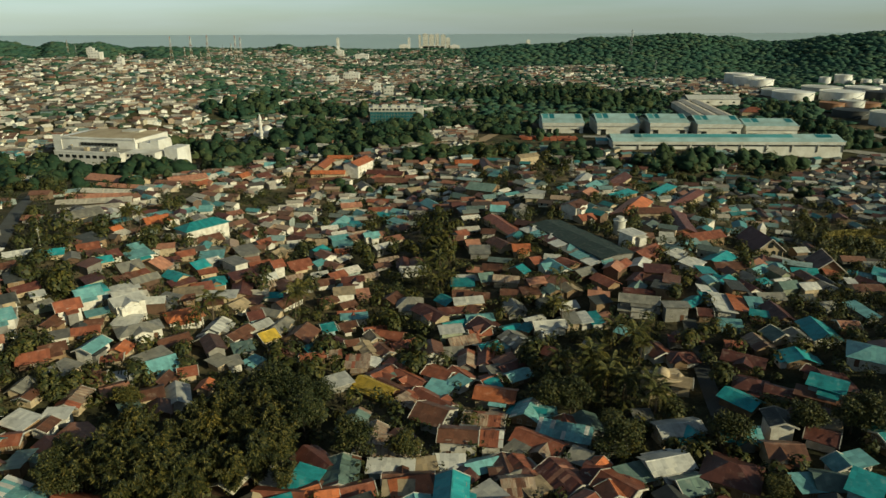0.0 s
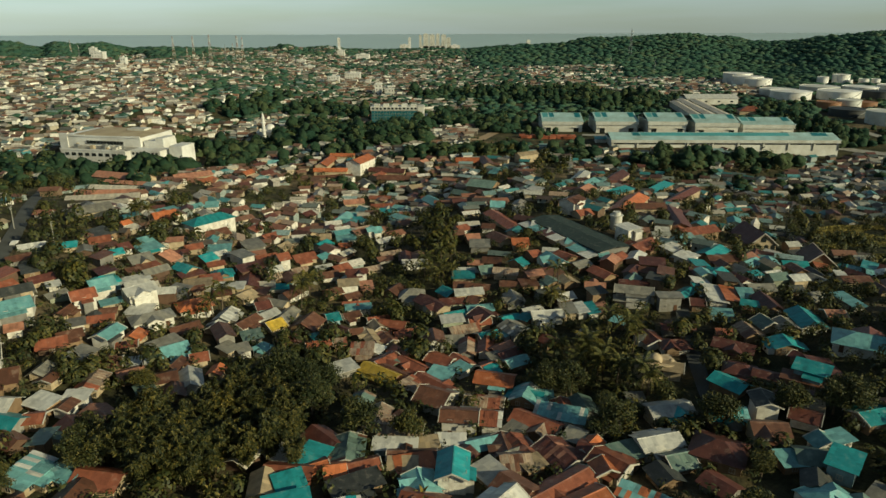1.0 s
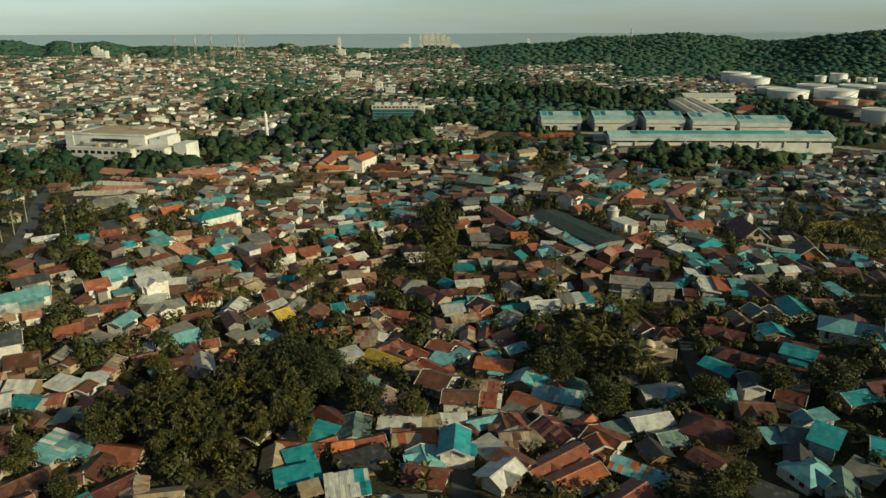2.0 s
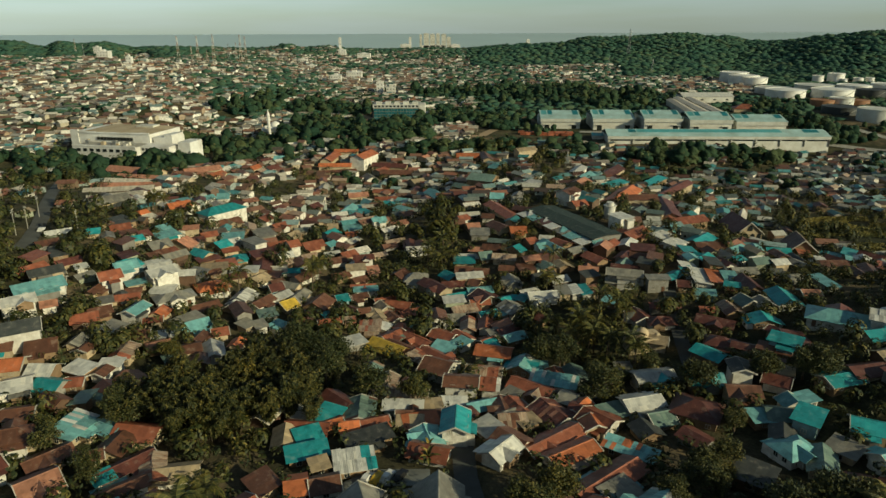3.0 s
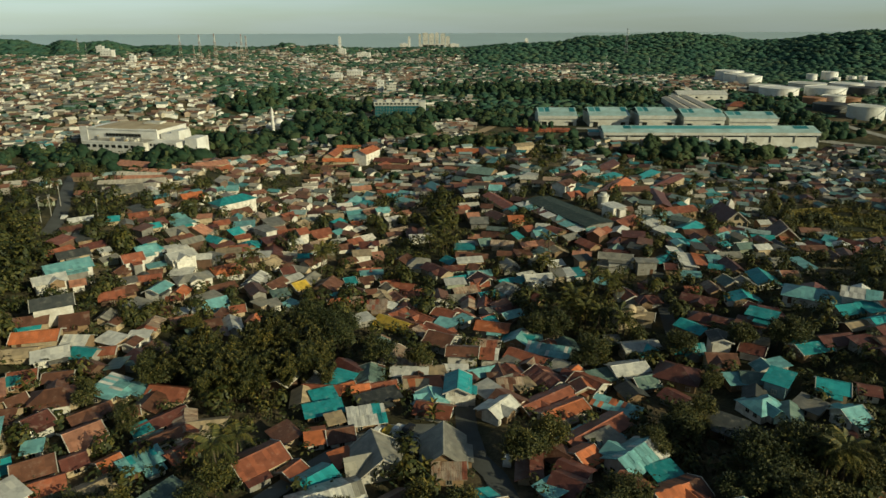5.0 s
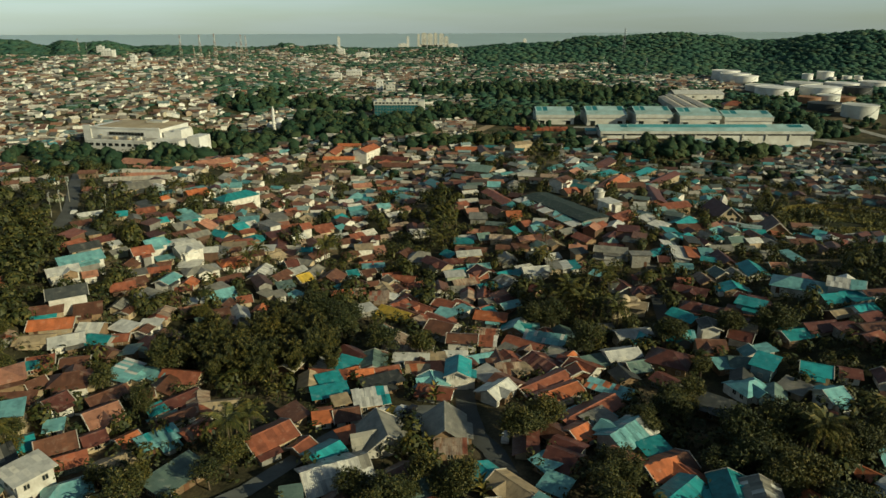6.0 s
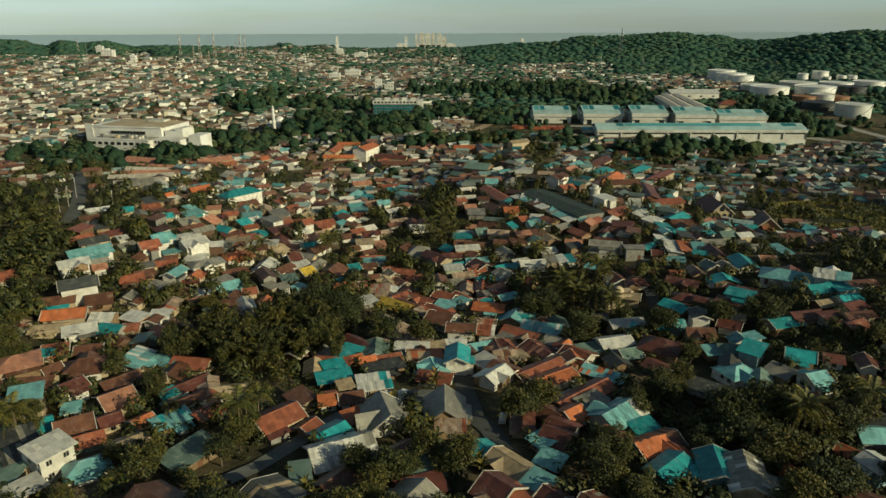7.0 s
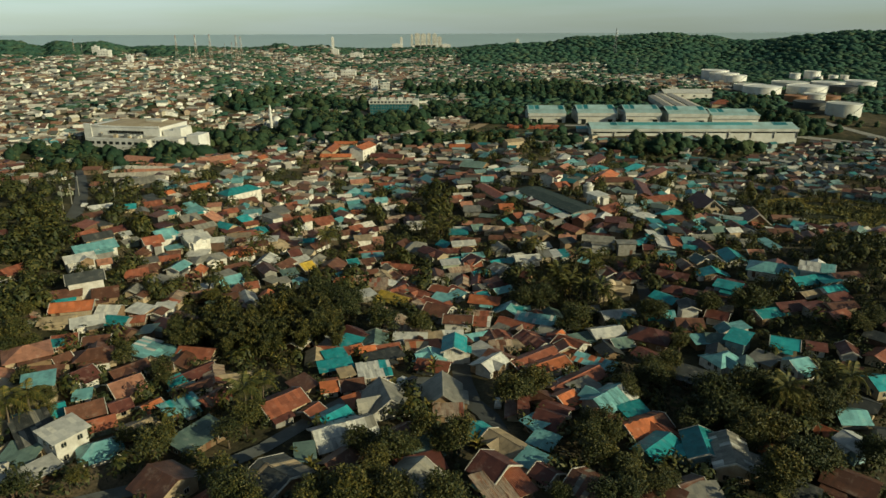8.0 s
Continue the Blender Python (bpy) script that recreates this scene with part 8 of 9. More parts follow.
def steep_hall(x, y, L, W, rot, h, rise, color, wall, label, name="hall"):
    """A hall with a steep gabled roof; its front gable stands at x, y and the ridge runs back along rot."""
    a = radians(rot)
    ca, sa = math.cos(a), math.sin(a)
    ob = thing(name, pose(x + ca * L / 2, y + sa * L / 2, ground_z(x, y), 0, 0, rot), label, "church" if name == "church" else "building")
    m = Mesh()
    prof = [(-W / 2, -6), (W / 2, -6), (W / 2, h), (0, h + rise), (-W / 2, h)]
    m.v = [(-L / 2, p, q) for p, q in prof] + [(L / 2, p, q) for p, q in prof]
    m.f = [(0, 4, 3, 2, 1), (5, 6, 7, 8, 9), (1, 2, 7, 6), (4, 0, 5, 9)]
    m.m = [0] * 4
    part("wall", m.make("wall", WALL[wall]), ob)
    r = part("roof", roof_mesh(L, W, rise, "g", color), ob)
    r.location = (0, 0, h)
    for e in (-1, 1):
        s = Mesh()
        hb = W / 2 + 0.85
        ze = h - rise * 0.85 / (W / 2)
        line = [(-hb, ze), (0, h + rise + 0.05), (hb, ze)]
        s.v = [(e * (L / 2 + 0.8) + d, p, q + k) for d in (-0.1, 0.1) for k in (-0.2, 0.3) for p, q in line]
        s.f = [(0, 1, 7, 6), (1, 2, 8, 7), (3, 9, 10, 4), (4, 10, 11, 5), (0, 6, 9, 3), (2, 5, 11, 8), (0, 3, 4, 1), (1, 4, 5, 2), (6, 7, 10, 9), (7, 8, 11, 10)]
        s.m = [0] * 10
        part("barge_board", s.make("barge_board", FRAME), ob)
    for i in range(int(L / 4)):
        for e in (-1, 1):
            w = part("window", WINDOW, ob)
            w.matrix_local = pose(-L / 2 + 2 + i * 4, e * (W / 2 + 0.01), 1.0, 0, 0, 0 if e < 0 else 180)
    PLOTS.append((x + ca * L / 2, y + sa * L / 2, L / 2 + 1, W / 2 + 1, ca, sa))
    return ob


def arch(parent, v, z0, w, h, name="arch"):
    """A dark round-headed opening on the front gable with a pale moulding round it."""
    k, pts = 8, [(-w / 2, 0), (w / 2, 0)]
    pts += [(w / 2 * math.cos(math.pi * i / k), h - w / 2 + w / 2 * math.sin(math.pi * i / k)) for i in range(k + 1)]
    for grow, out, mat, word in ((1.16, 0.08, FRAME, "moulding"), (1.0, 0.14, GLASS, name)):
        m = Mesh()
        m.solid([(0.05, v + p * grow, z0 + q * grow) for p, q in pts], [(-out, v + p * grow, z0 + q * grow) for p, q in pts])
        o = part(word, m.make(word, mat), parent)
    return o


def church():
    ob = steep_hall(144.5, 272, 19, 12, 92, 3.6, 5.0, "m", "c", "cream church with a steep dark brown roof and arched porch", "church")
    for v in (-4.6, -1.6, 1.6, 4.6):
        o = arch(ob, v, 0.2, 2.0, 3.0)
        o.location = (-9.5, 0, 0)
    o = arch(ob, 0, 4.4, 2.4, 2.6, "upper_window")
    o.location = (-9.5, 0, 0)
    boxed(9.6, -7.5, -3, 12.6, -4.6, 7.0, "bell_tower", WALL["w"], ob)
    m = Mesh()
    m.solid([(9.4, -7.7, 7.0), (12.8, -7.7, 7.0), (12.8, -4.4, 7.0), (9.4, -4.4, 7.0)], [(11.0, -6.1, 9.8), (11.2, -6.1, 9.8), (11.2, -5.9, 9.8), (11.0, -5.9, 9.8)])
    part("spire", m.make("spire", WALL["w"]), ob)


church()
steep_hall(157, 247, 13, 10.5, 78, 3.0, 4.4, "b", "t", "timber hall with a steep brown roof beside the meadow")
house(114, 300, 36, 8, 76, "r", "t", "g", 2.8)
house(118.5, 283.5, 19, 8, 20, "r", "t", "g", 2.6)
house(103, 308, 15, 8, 3, "b", "c", "g", 5.6)
market_hall()
for i, c in enumerate("wtmwgtw"):
    t = -22 + i * 7.4
    house(60 + t * 0.438 - 0.899 * 11.5, 266 - t * 0.899 - 0.438 * 11.5, 5.6, 4.0, -64, c, "t", "s", 2.2, None, None, True)
water_tower(80, 279)


def strip(name, pts, width, mat, label, lift=0.3):
    """A paved way that follows the ground."""
    m = Mesh()
    for i in range(len(pts) - 1):
        (x0, y0), (x1, y1) = pts[i], pts[i + 1]
        d = math.hypot(x1 - x0, y1 - y0)
        n = max(1, int(d / 2.5))
        nx, ny = -(y1 - y0) / d, (x1 - x0) / d
        for k in range(n + (i == len(pts) - 2)):
            t = k / n
            x, y = x0 + (x1 - x0) * t, y0 + (y1 - y0) * t
            row = []
            for s in (-0.5, -0.17, 0.17, 0.5):
                px, py = x + nx * width * s, y + ny * width * s
                row.append((px, py, ground_z(px, py) + lift))
            m.v += row
    rows = len(m.v) // 4
    for r in range(rows - 1):
        for k in range(3):
            m.f.append((4 * r + k, 4 * r + k + 1, 4 * r + k + 5, 4 * r + k + 4)[::-1])
            m.m.append(0)
    tagged(new(name, m.make(name, mat)), label, "road", kind="structure")
    for i in range(len(pts) - 1):
        (x0, y0), (x1, y1) = pts[i], pts[i + 1]
        d = math.hypot(x1 - x0, y1 - y0)
        PLOTS.append(((x0 + x1) / 2, (y0 + y1) / 2, d / 2 + 1, width / 2 + (1.3 if width < 7 else 0.5), (x1 - x0) / d, (y1 - y0) / d))


strip("lane_west", [(-14, 90.5), (-19.8, 84.5), (-25.9, 76), (-32.3, 65.8), (-38.5, 56.5), (-48, 48), (-70, 40)], 4.2, LANE, "grey concrete lane between the houses")
strip("lane_middle", [(5, 108), (5.4, 90), (6.8, 77.4), (10.2, 70.4), (13, 56), (14, 30)], 5.0, ASPHALT, "narrow dark asphalt lane between houses and trees")
strip("lane_east", [(82, 196), (77, 176), (72, 150), (68, 128)], 4.2, ASPHALT, "narrow dark lane running down between houses")
strip("car_park", [(-17, 89.3), (-2, 90)], 6.5, LANE, "concrete yard with parked cars")
strip("road_west", [(-150.5, 200), (-153.3, 210.1), (-159, 225.4), (-166.9, 242.8), (-179.7, 268.3), (-204.4, 315.8), (-248.3, 398.9)], 5.5, ASPHALT, "dark asphalt road between tall roadside trees")
strip("road_valley", [(-110, 760), (-75, 700), (-40, 612), (-8, 560), (35, 570), (60, 640)], 9.0, SAND, "bare sandy road through the valley")
strip("road_depot", [(130, 604), (250, 578), (345, 560), (390, 520)], 10.0, CONCRETE, "pale concrete yard before the warehouses")
strip("road_long", [(345, 700), (390, 620), (420, 500), (390, 420)], 9.0, CONCRETE, "pale concrete road past the oil depot")


def meadow(x, y, rx, ry):
    m = Mesh()
    mrng = random.Random(4)
    for i in range(15000):
        a, q = mrng.uniform(0, 6.283), math.sqrt(mrng.random())
        px, py = x + rx * q * math.cos(a), y + ry * q * math.sin(a)
        if noise.noise(Vector((px * 0.05, py * 0.05, 1))) < -0.25:
            continue
        leaf_quad(m, (px, py, ground_z(px, py) + 0.5), (mrng.gauss(0, 1), mrng.gauss(0, 1), 0.7), 0.75, mrng)
    tagged(new("meadow_grass", m.make("meadow_grass", GRASS)), "dry golden grass on open ground", "grass", kind="stuff")


meadow(228, 300, 40, 42)
clear(228, 300, 42, 44)


def car(x, y, rot, paint, word):
    ob = thing("car", pose(x, y, ground_z(x, y) + 0.32, 0, 0, rot), f"{word} small car standing on the pavement", "car", "parked cars")
    m = Mesh()
    lower = [(-2.1, -0.85), (2.1, -0.85), (2.1, 0.85), (-2.1, 0.85)]
    m.solid([(u, v, 0.3) for u, v in lower], [(u * 0.98, v, 0.82) for u, v in lower])
    m.solid([(-1.55, -0.8, 0.82), (1.0, -0.8, 0.82), (1.0, 0.8, 0.82), (-1.55, 0.8, 0.82)], [(-1.2, -0.62, 1.42), (0.35, -0.62, 1.42), (0.35, 0.62, 1.42), (-1.2, 0.62, 1.42)])
    part("body", m.make("body", paint), ob)
    g = Mesh()
    g.quad([(0.45, -0.6, 1.38), (0.98, -0.74, 0.88), (0.98, 0.74, 0.88), (0.45, 0.6, 1.38)])
    part("windscreen", g.make("windscreen", GLASS), ob)
    for u in (-1.3, 1.3):
        for v in (-0.86, 0.86):
            w = Mesh()
            w.tube([(u, v - 0.1, 0.32), (u, v + 0.1, 0.32)], [0.32, 0.32], 12)
            part("wheel", w.make("wheel", ASPHALT), ob)


YELLOW_PAINT = plain_material("yellow_car_paint", (0.60, 0.40, 0.03), 0.3, 0.05)
BLACK_PAINT = plain_material("black_car_paint", (0.02, 0.02, 0.022), 0.25, 0.05)
WHITE_PAINT = plain_material("white_car_paint", (0.75, 0.75, 0.72), 0.3, 0.05)
for x, y, r, p, w in ((-15.0, 88.3, 68, WHITE_PAINT, "white"), (-12.9, 88.4, 66, YELLOW_PAINT, "yellow"), (-10.8, 89.1, 64, WHITE_PAINT, "white"), (-8.2, 89.4, 64, BLACK_PAINT, "black"), (-156.0, 223.5, 100, WHITE_PAINT, "white"), (13.2, 75.7, 80, WHITE_PAINT, "white"), (58, 270, 20, WHITE_PAINT, "white"), (50, 262, 20, WHITE_PAINT, "white")):
    car(x, y, r, p, w)


def satellite_dish(x, y, r):
    ob = thing("satellite_dish", pose(x, y, ground_z(x, y)), "white round satellite dish on a short post", "satellite dish", "satellite dishes")
    m = Mesh()
    m.tube([(0, 0, -0.3), (0, 0, 1.6)], [0.08, 0.08], 8)
    part("post", m.make("post", STEEL), ob)
    d = Mesh()
    n = 18
    for j in range(5):
        q = r * j / 4
        for i in range(n):
            d.v.append((q * math.cos(6.28319 * i / n), q * math.sin(6.28319 * i / n), 0.35 * (j / 4) ** 2))
    for j in range(4):
        for i in range(n):
            t = (i + 1) % n
            d.f.append((j * n + i, j * n + t, (j + 1) * n + t, (j + 1) * n + i))
            d.m.append(0)
    o = part("dish", d.make("dish", TANK_WHITE, True), ob)
    o.matrix_local = pose(0, 0, 1.6, 25, 8, 0)
    f = Mesh()
    f.tube([(0, 0, 1.6), (0.1, -0.5, 2.6)], [0.03, 0.03], 5)
    part("feed_arm", f.make("feed_arm", STEEL), ob)


def utility_pole(x, y, h, rot):
    ob = thing("utility_pole", pose(x, y, ground_z(x, y), 0, 2, rot), "tall pale concrete utility pole with crossarms by the road", "pole", "utility poles")
    m = Mesh()
    m.tube([(0, 0, -1), (0, 0, h * 0.5), (0, 0, h)], [0.2, 0.17, 0.12], 8)
    part("shaft", m.make("shaft", CONCRETE), ob)
    for k in range(2):
        z = h - 0.5 - 0.8 * k
        boxed(-0.07, -1.1, z, 0.07, 1.1, z + 0.13, "crossarm", STEEL, ob)
        for v in (-0.95, 0.95):
            m = Mesh()
            m.tube([(0, v, z + 0.13), (0, v, z + 0.38)], [0.07, 0.05], 6)
            part("insulator", m.make("insulator", TANK_WHITE), ob)


for x, y, h, r in ((-161.5, 224, 9.5, 10), (-160, 214, 10.5, 5), (-168, 243, 9.5, 15), (-146, 231, 9.0, 12)):
    utility_pole(x, y, h, r)


satellite_dish(-68.4, 104.3, 1.5)
satellite_dish(-70.6, 102.2, 1.2)


# ---- woods on the hills and in the valley ----
def grove(x, y, rx, ry, n, s=1.0):
    for i in range(n):
        a, q = wrng.uniform(0, 6.283), math.sqrt(wrng.random())
        px, py = x + rx * q * math.cos(a), y + ry * q * math.sin(a)
        WOODS.append((px, py, ground_z(px, py) - 0.8, s * wrng.uniform(0.75, 1.3)))


WOODS = []
wrng = random.Random(8)
grove(-258, 490, 36, 9, 55, 1.3)
grove(-212, 487, 22, 12, 40, 1.45)
grove(-227, 600, 44, 15, 40, 1.1)
grove(-165, 558, 28, 50, 50, 1.2)
grove(-116, 632, 41, 65, 90, 1.1)
grove(-71, 610, 24, 46, 35, 1.0)
grove(-37, 639, 30, 57, 60, 1.1)
grove(13, 702, 27, 53, 60, 1.1)
grove(56, 652, 20, 43, 40, 1.0)
grove(-12, 515, 27, 13, 20, 1.0)
grove(45, 520, 27, 17, 24, 1.0)
grove(16, 920, 70, 65, 60, 1.1)
grove(91, 911, 62, 76, 70, 1.2)
grove(161, 888, 65, 95, 100, 1.2)
grove(212, 824, 43, 74, 70, 1.2)
grove(257, 846, 15, 37, 30, 1.2)
grove(191, 509, 26, 18, 40, 1.1)
grove(151, 498, 27, 11, 16, 1.0)
grove(108, 519, 18, 20, 16, 1.0)
grove(362, 726, 31, 53, 30, 1.0)
grove(348, 623, 30, 34, 30, 1.0)
grove(365, 569, 23, 20, 20, 0.9)
grove(256, 511, 30, 12, 20, 1.0)
grove(-218, 746, 39, 67, 50, 1.0)
grove(-211, 848, 22, 47, 16, 1.0)
grove(-142, 777, 40, 52, 40, 1.0)
grove(-101, 760, 26, 43, 20, 1.0)
grove(-321, 492, 31, 40, 30, 1.1)
grove(-268, 437, 18, 42, 25, 1.1)
grove(-82, 542, 28, 17, 16, 1.0)
grove(-120, 502, 9, 14, 5, 1.0)
grove(-198, 414, 23, 48, 12, 0.9)
grove(-35, 559, 24, 10, 40, 1.25)

for i in range(2100):
    y = 430 + 480 * wrng.random()
    x = wrng.uniform(-0.25, 0.75) * y
    if not taken(x, y, 6) and noise.noise(Vector((x * 0.012, y * 0.012, 9.0))) > -0.05:
        if -70 < x < 75 and 470 < y < 625:
            continue
        WOODS.append((x, y, ground_z(x, y) - 0.8, wrng.uniform(0.4, 0.95)))
crowns("valley_woods", WOODS, WOOD_VALLEY, "dark green woods in the valley beyond the houses", 9, 5)
canopy("valley_woods", [(x, y, z + 0.3, s * 1.04) for x, y, z, s in WOODS], LEAF_VALLEY, "loose leafy sprays on the valley woods", 14, 1.15)


def wooded(x, y):
    """How densely the far slopes are wooded: the ridges and the eastern hills are forest, the north-west slope is built up."""
    n = noise.noise(Vector((x * 0.006, y * 0.006, 3.0)))
    if x > 0.22 * y + 60 and y > 1130 or x > 0.42 * y + 60 and y > 880:
        return 1.0
    if x > 0.03 * y + 20 and y > 1420:
        return 0.95
    if ground_z(x, y) > (22 if x < -250 else 27) and y > 1250:
        return 0.95
    if -0.22 * y < x and y < 980:
        return 0.6 if n > -0.12 else 0.2
    if -0.2 * y < x:
        return (0.6 if n > 0.05 else 0.16) if y < 1650 else (0.7 if n > -0.1 else 0.25)
    n += 0.6 * noise.noise(Vector((x * 0.015, y * 0.015, 4.0)))
    if x < -0.36 * y and y < 1150:
        n -= 0.12
    return 0.85 if n > 0.2 else (0.2 if n > -0.1 else 0.06)


FAR = []
y = 640.0
while y < 2320:
    step = 7.6 + (y - 640) * 0.0024
    for i in range(int(1.56 * y / step)):
        px, py = -0.78 * y + (i + wrng.uniform(-0.5, 0.5)) * step, y + wrng.uniform(-0.5, 0.5) * step
        dens = wooded(px, py)
        if wrng.random() > dens:
            continue
        z = ground_z(px, py)
        if z < -9 and py > 2000 or taken(px, py, 8):
            continue
        FAR.append((px, py, z - 1.2, step / 7.6 * wrng.uniform(0.6, 1.5) * (1.0 if dens > 0.9 else 0.85)))
    y += step
for i in range(6200):
    y = 520 + 1500 * wrng.random()
    x = wrng.uniform(-0.78, 0.5) * y
    if not taken(x, y, 5):
        FAR.append((x, y, ground_z(x, y) - 0.8, wrng.uniform(0.34, 0.72)))
crowns("far_woods", FAR, WOOD_FAR_HAZED, "dense forest on the far hills, distance haze put into its colour", 6, 2, 0.24, 0.5)


# ---- houses filling the gaps and the far slopes ----
def many_material(name, colors):
    m, nt, b = nodes_of(name)
    geo = nt.nodes.new("ShaderNodeNewGeometry")
    r = nt.nodes.new("ShaderNodeValToRGB")
    r.color_ramp.interpolation = "CONSTANT"
    el = r.color_ramp.elements
    while len(el) < len(colors):
        el.new(0.5)
    for i, (e, c) in enumerate(zip(el, colors)):
        e.position, e.color = i / len(colors), (*c, 1)
    nt.links.new(geo.outputs["Random Per Island"], r.inputs[0])
    dirt = ramp(nt, noise_tex(nt, 0.9, 8, "World", 0.75), [(0.32, (0.5, 0.46, 0.42)), (0.52, (1, 1, 1)), (0.7, (1.35, 1.3, 1.2))])
    nt.links.new(mix(nt, 1.0, r.outputs[0], dirt, "MULTIPLY"), b.inputs["Base Color"])
    b.inputs["Roughness"].default_value = 0.55
    return m


MANY_ROOF = many_material("mixed_roofs", [(0.19, 0.10, 0.065), (0.13, 0.075, 0.05), (0.36, 0.33, 0.27), (0.11, 0.045, 0.035), (0.10, 0.26, 0.27), (0.17, 0.085, 0.055), (0.15, 0.17, 0.15), (0.24, 0.11, 0.07), (0.34, 0.25, 0.18), (0.08, 0.07, 0.06), (0.44, 0.41, 0.34), (0.24, 0.32, 0.31), (0.60, 0.57, 0.50)])
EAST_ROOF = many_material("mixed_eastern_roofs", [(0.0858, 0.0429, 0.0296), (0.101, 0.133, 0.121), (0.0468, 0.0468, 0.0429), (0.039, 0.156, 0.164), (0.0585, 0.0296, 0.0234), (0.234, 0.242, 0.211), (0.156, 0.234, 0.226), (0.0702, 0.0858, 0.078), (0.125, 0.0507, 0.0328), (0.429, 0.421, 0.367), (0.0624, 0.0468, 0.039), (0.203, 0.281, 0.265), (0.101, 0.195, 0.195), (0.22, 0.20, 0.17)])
MANY_WALL = many_material("mixed_walls", [(0.70, 0.67, 0.60), (0.44, 0.37, 0.26), (0.20, 0.14, 0.09), (0.62, 0.58, 0.51), (0.26, 0.30, 0.28), (0.13, 0.085, 0.055), (0.30, 0.28, 0.25)])
PALE_ROOF = many_material("mixed_pale_roofs", [(0.34, 0.30, 0.24), (0.17, 0.10, 0.07), (0.52, 0.49, 0.42), (0.24, 0.13, 0.08), (0.36, 0.34, 0.29), (0.08, 0.07, 0.055), (0.15, 0.21, 0.20), (0.20, 0.14, 0.095), (0.11, 0.11, 0.095), (0.70, 0.67, 0.58), (0.13, 0.075, 0.05), (0.22, 0.20, 0.17)])
PALE_WALL = many_material("mixed_pale_walls", [(0.68, 0.66, 0.58), (0.40, 0.36, 0.27), (0.80, 0.79, 0.72), (0.22, 0.20, 0.16), (0.15, 0.13, 0.10), (0.34, 0.26, 0.18), (0.80, 0.78, 0.70)])


def add_house(me, x, y, z, L, W, h, rot, deep, windows, roof=1, pitch=0.2):
    """A small gabled house joined into a mesh: 0 wall, 1 roof, 2 glass."""
    ca, sa = math.cos(rot), math.sin(rot)
    rise = W * pitch

    def at(u, v, w):
        return (x + ca * u - sa * v, y + sa * u + ca * v, z + w)

    hx, hy, o = L / 2, W / 2, 0.7
    n = len(me.v)
    prof = [(-hy, -deep), (hy, -deep), (hy, h), (0, h + rise), (-hy, h)]
    me.v += [at(-hx, p, q) for p, q in prof] + [at(hx, p, q) for p, q in prof]
    for f in ((0, 4, 3, 2, 1), (5, 6, 7, 8, 9), (1, 2, 7, 6), (4, 0, 5, 9)):
        me.f.append(tuple(n + i for i in f))
        me.m.append(0)
    n = len(me.v)
    e = h - rise * o / hy
    line = [(-hy - o, e), (0, h + rise), (hy + o, e)]
    me.v += [at(u, p, q + t) for u in (-hx - o, hx + o) for t in (0.02, 0.14) for p, q in line]
    for f in ((0, 1, 7, 6), (1, 2, 8, 7), (3, 9, 10, 4), (4, 10, 11, 5), (0, 6, 9, 3), (2, 5, 11, 8), (0, 3, 4, 1), (1, 4, 5, 2), (6, 7, 10, 9), (7, 8, 11, 10)):
        me.f.append(tuple(n + i for i in f))
        me.m.append(roof)
    if windows:
        side = -1 if ca >= 0 else 1
        k = max(1, int(L / 3.2))
        for i in range(k):
            u = -hx + L * (i + 0.5) / k
            n = len(me.v)
            v = side * (hy + 0.05)
            me.v += [at(u - 0.5, v, 0.9), at(u + 0.5, v, 0.9), at(u + 0.5, v, 2.0), at(u - 0.5, v, 2.0)]
            me.v += [at(u - 0.5, v - side * 0.2, 0.9), at(u + 0.5, v - side * 0.2, 0.9), at(u + 0.5, v - side * 0.2, 2.0), at(u - 0.5, v - side * 0.2, 2.0)]
            for f in ((0, 1, 2, 3), (0, 4, 5, 1), (1, 5, 6, 2), (2, 6, 7, 3), (3, 7, 4, 0)):
                me.f.append(tuple(n + j for j in f))
                me.m.append(2)


irng = random.Random(21)
clear(-275, 549, 48, 20)
clear(-227, 588, 44, 25)
clear(-171, 558, 31, 55)
clear(-116, 632, 41, 65)
clear(-71, 610, 24, 46)
clear(-37, 639, 30, 57)
clear(13, 702, 27, 53)
clear(56, 652, 20, 43)
clear(-12, 515, 27, 13)
clear(45, 520, 27, 17)
clear(16, 920, 70, 65)
clear(91, 911, 62, 76)
clear(161, 888, 65, 95)
clear(212, 824, 43, 74)
clear(257, 846, 15, 37)
clear(191, 509, 26, 18)
clear(151, 498, 27, 11)
clear(108, 519, 18, 20)
clear(362, 726, 31, 53)
clear(348, 623, 30, 34)
clear(365, 569, 23, 20)
clear(256, 511, 30, 12)
clear(-218, 746, 39, 67)
clear(-211, 848, 22, 47)
clear(-142, 777, 40, 52)
clear(-101, 760, 26, 43)
clear(-321, 492, 31, 40)
clear(-268, 437, 18, 42)
clear(-82, 542, 28, 17)
clear(-120, 502, 9, 14)
clear(-198, 414, 23, 48)
clear(-35, 559, 24, 10)
clear(-54, 126, 19, 15)
clear(-63, 118, 15, 13)
clear(-48, 140, 11, 12)
clear(-43, 163, 10, 13)
clear(-33, 148, 9, 13)
clear(-38, 131, 7, 16)
clear(-73, 112, 9, 8)
clear(-109, 163, 6, 6)
clear(-95, 144, 5, 6)
clear(-71, 170, 4, 8)
clear(-242, 389, 29, 116)
clear(-159, 250, 14, 31)
clear(-147, 254, 9, 18)
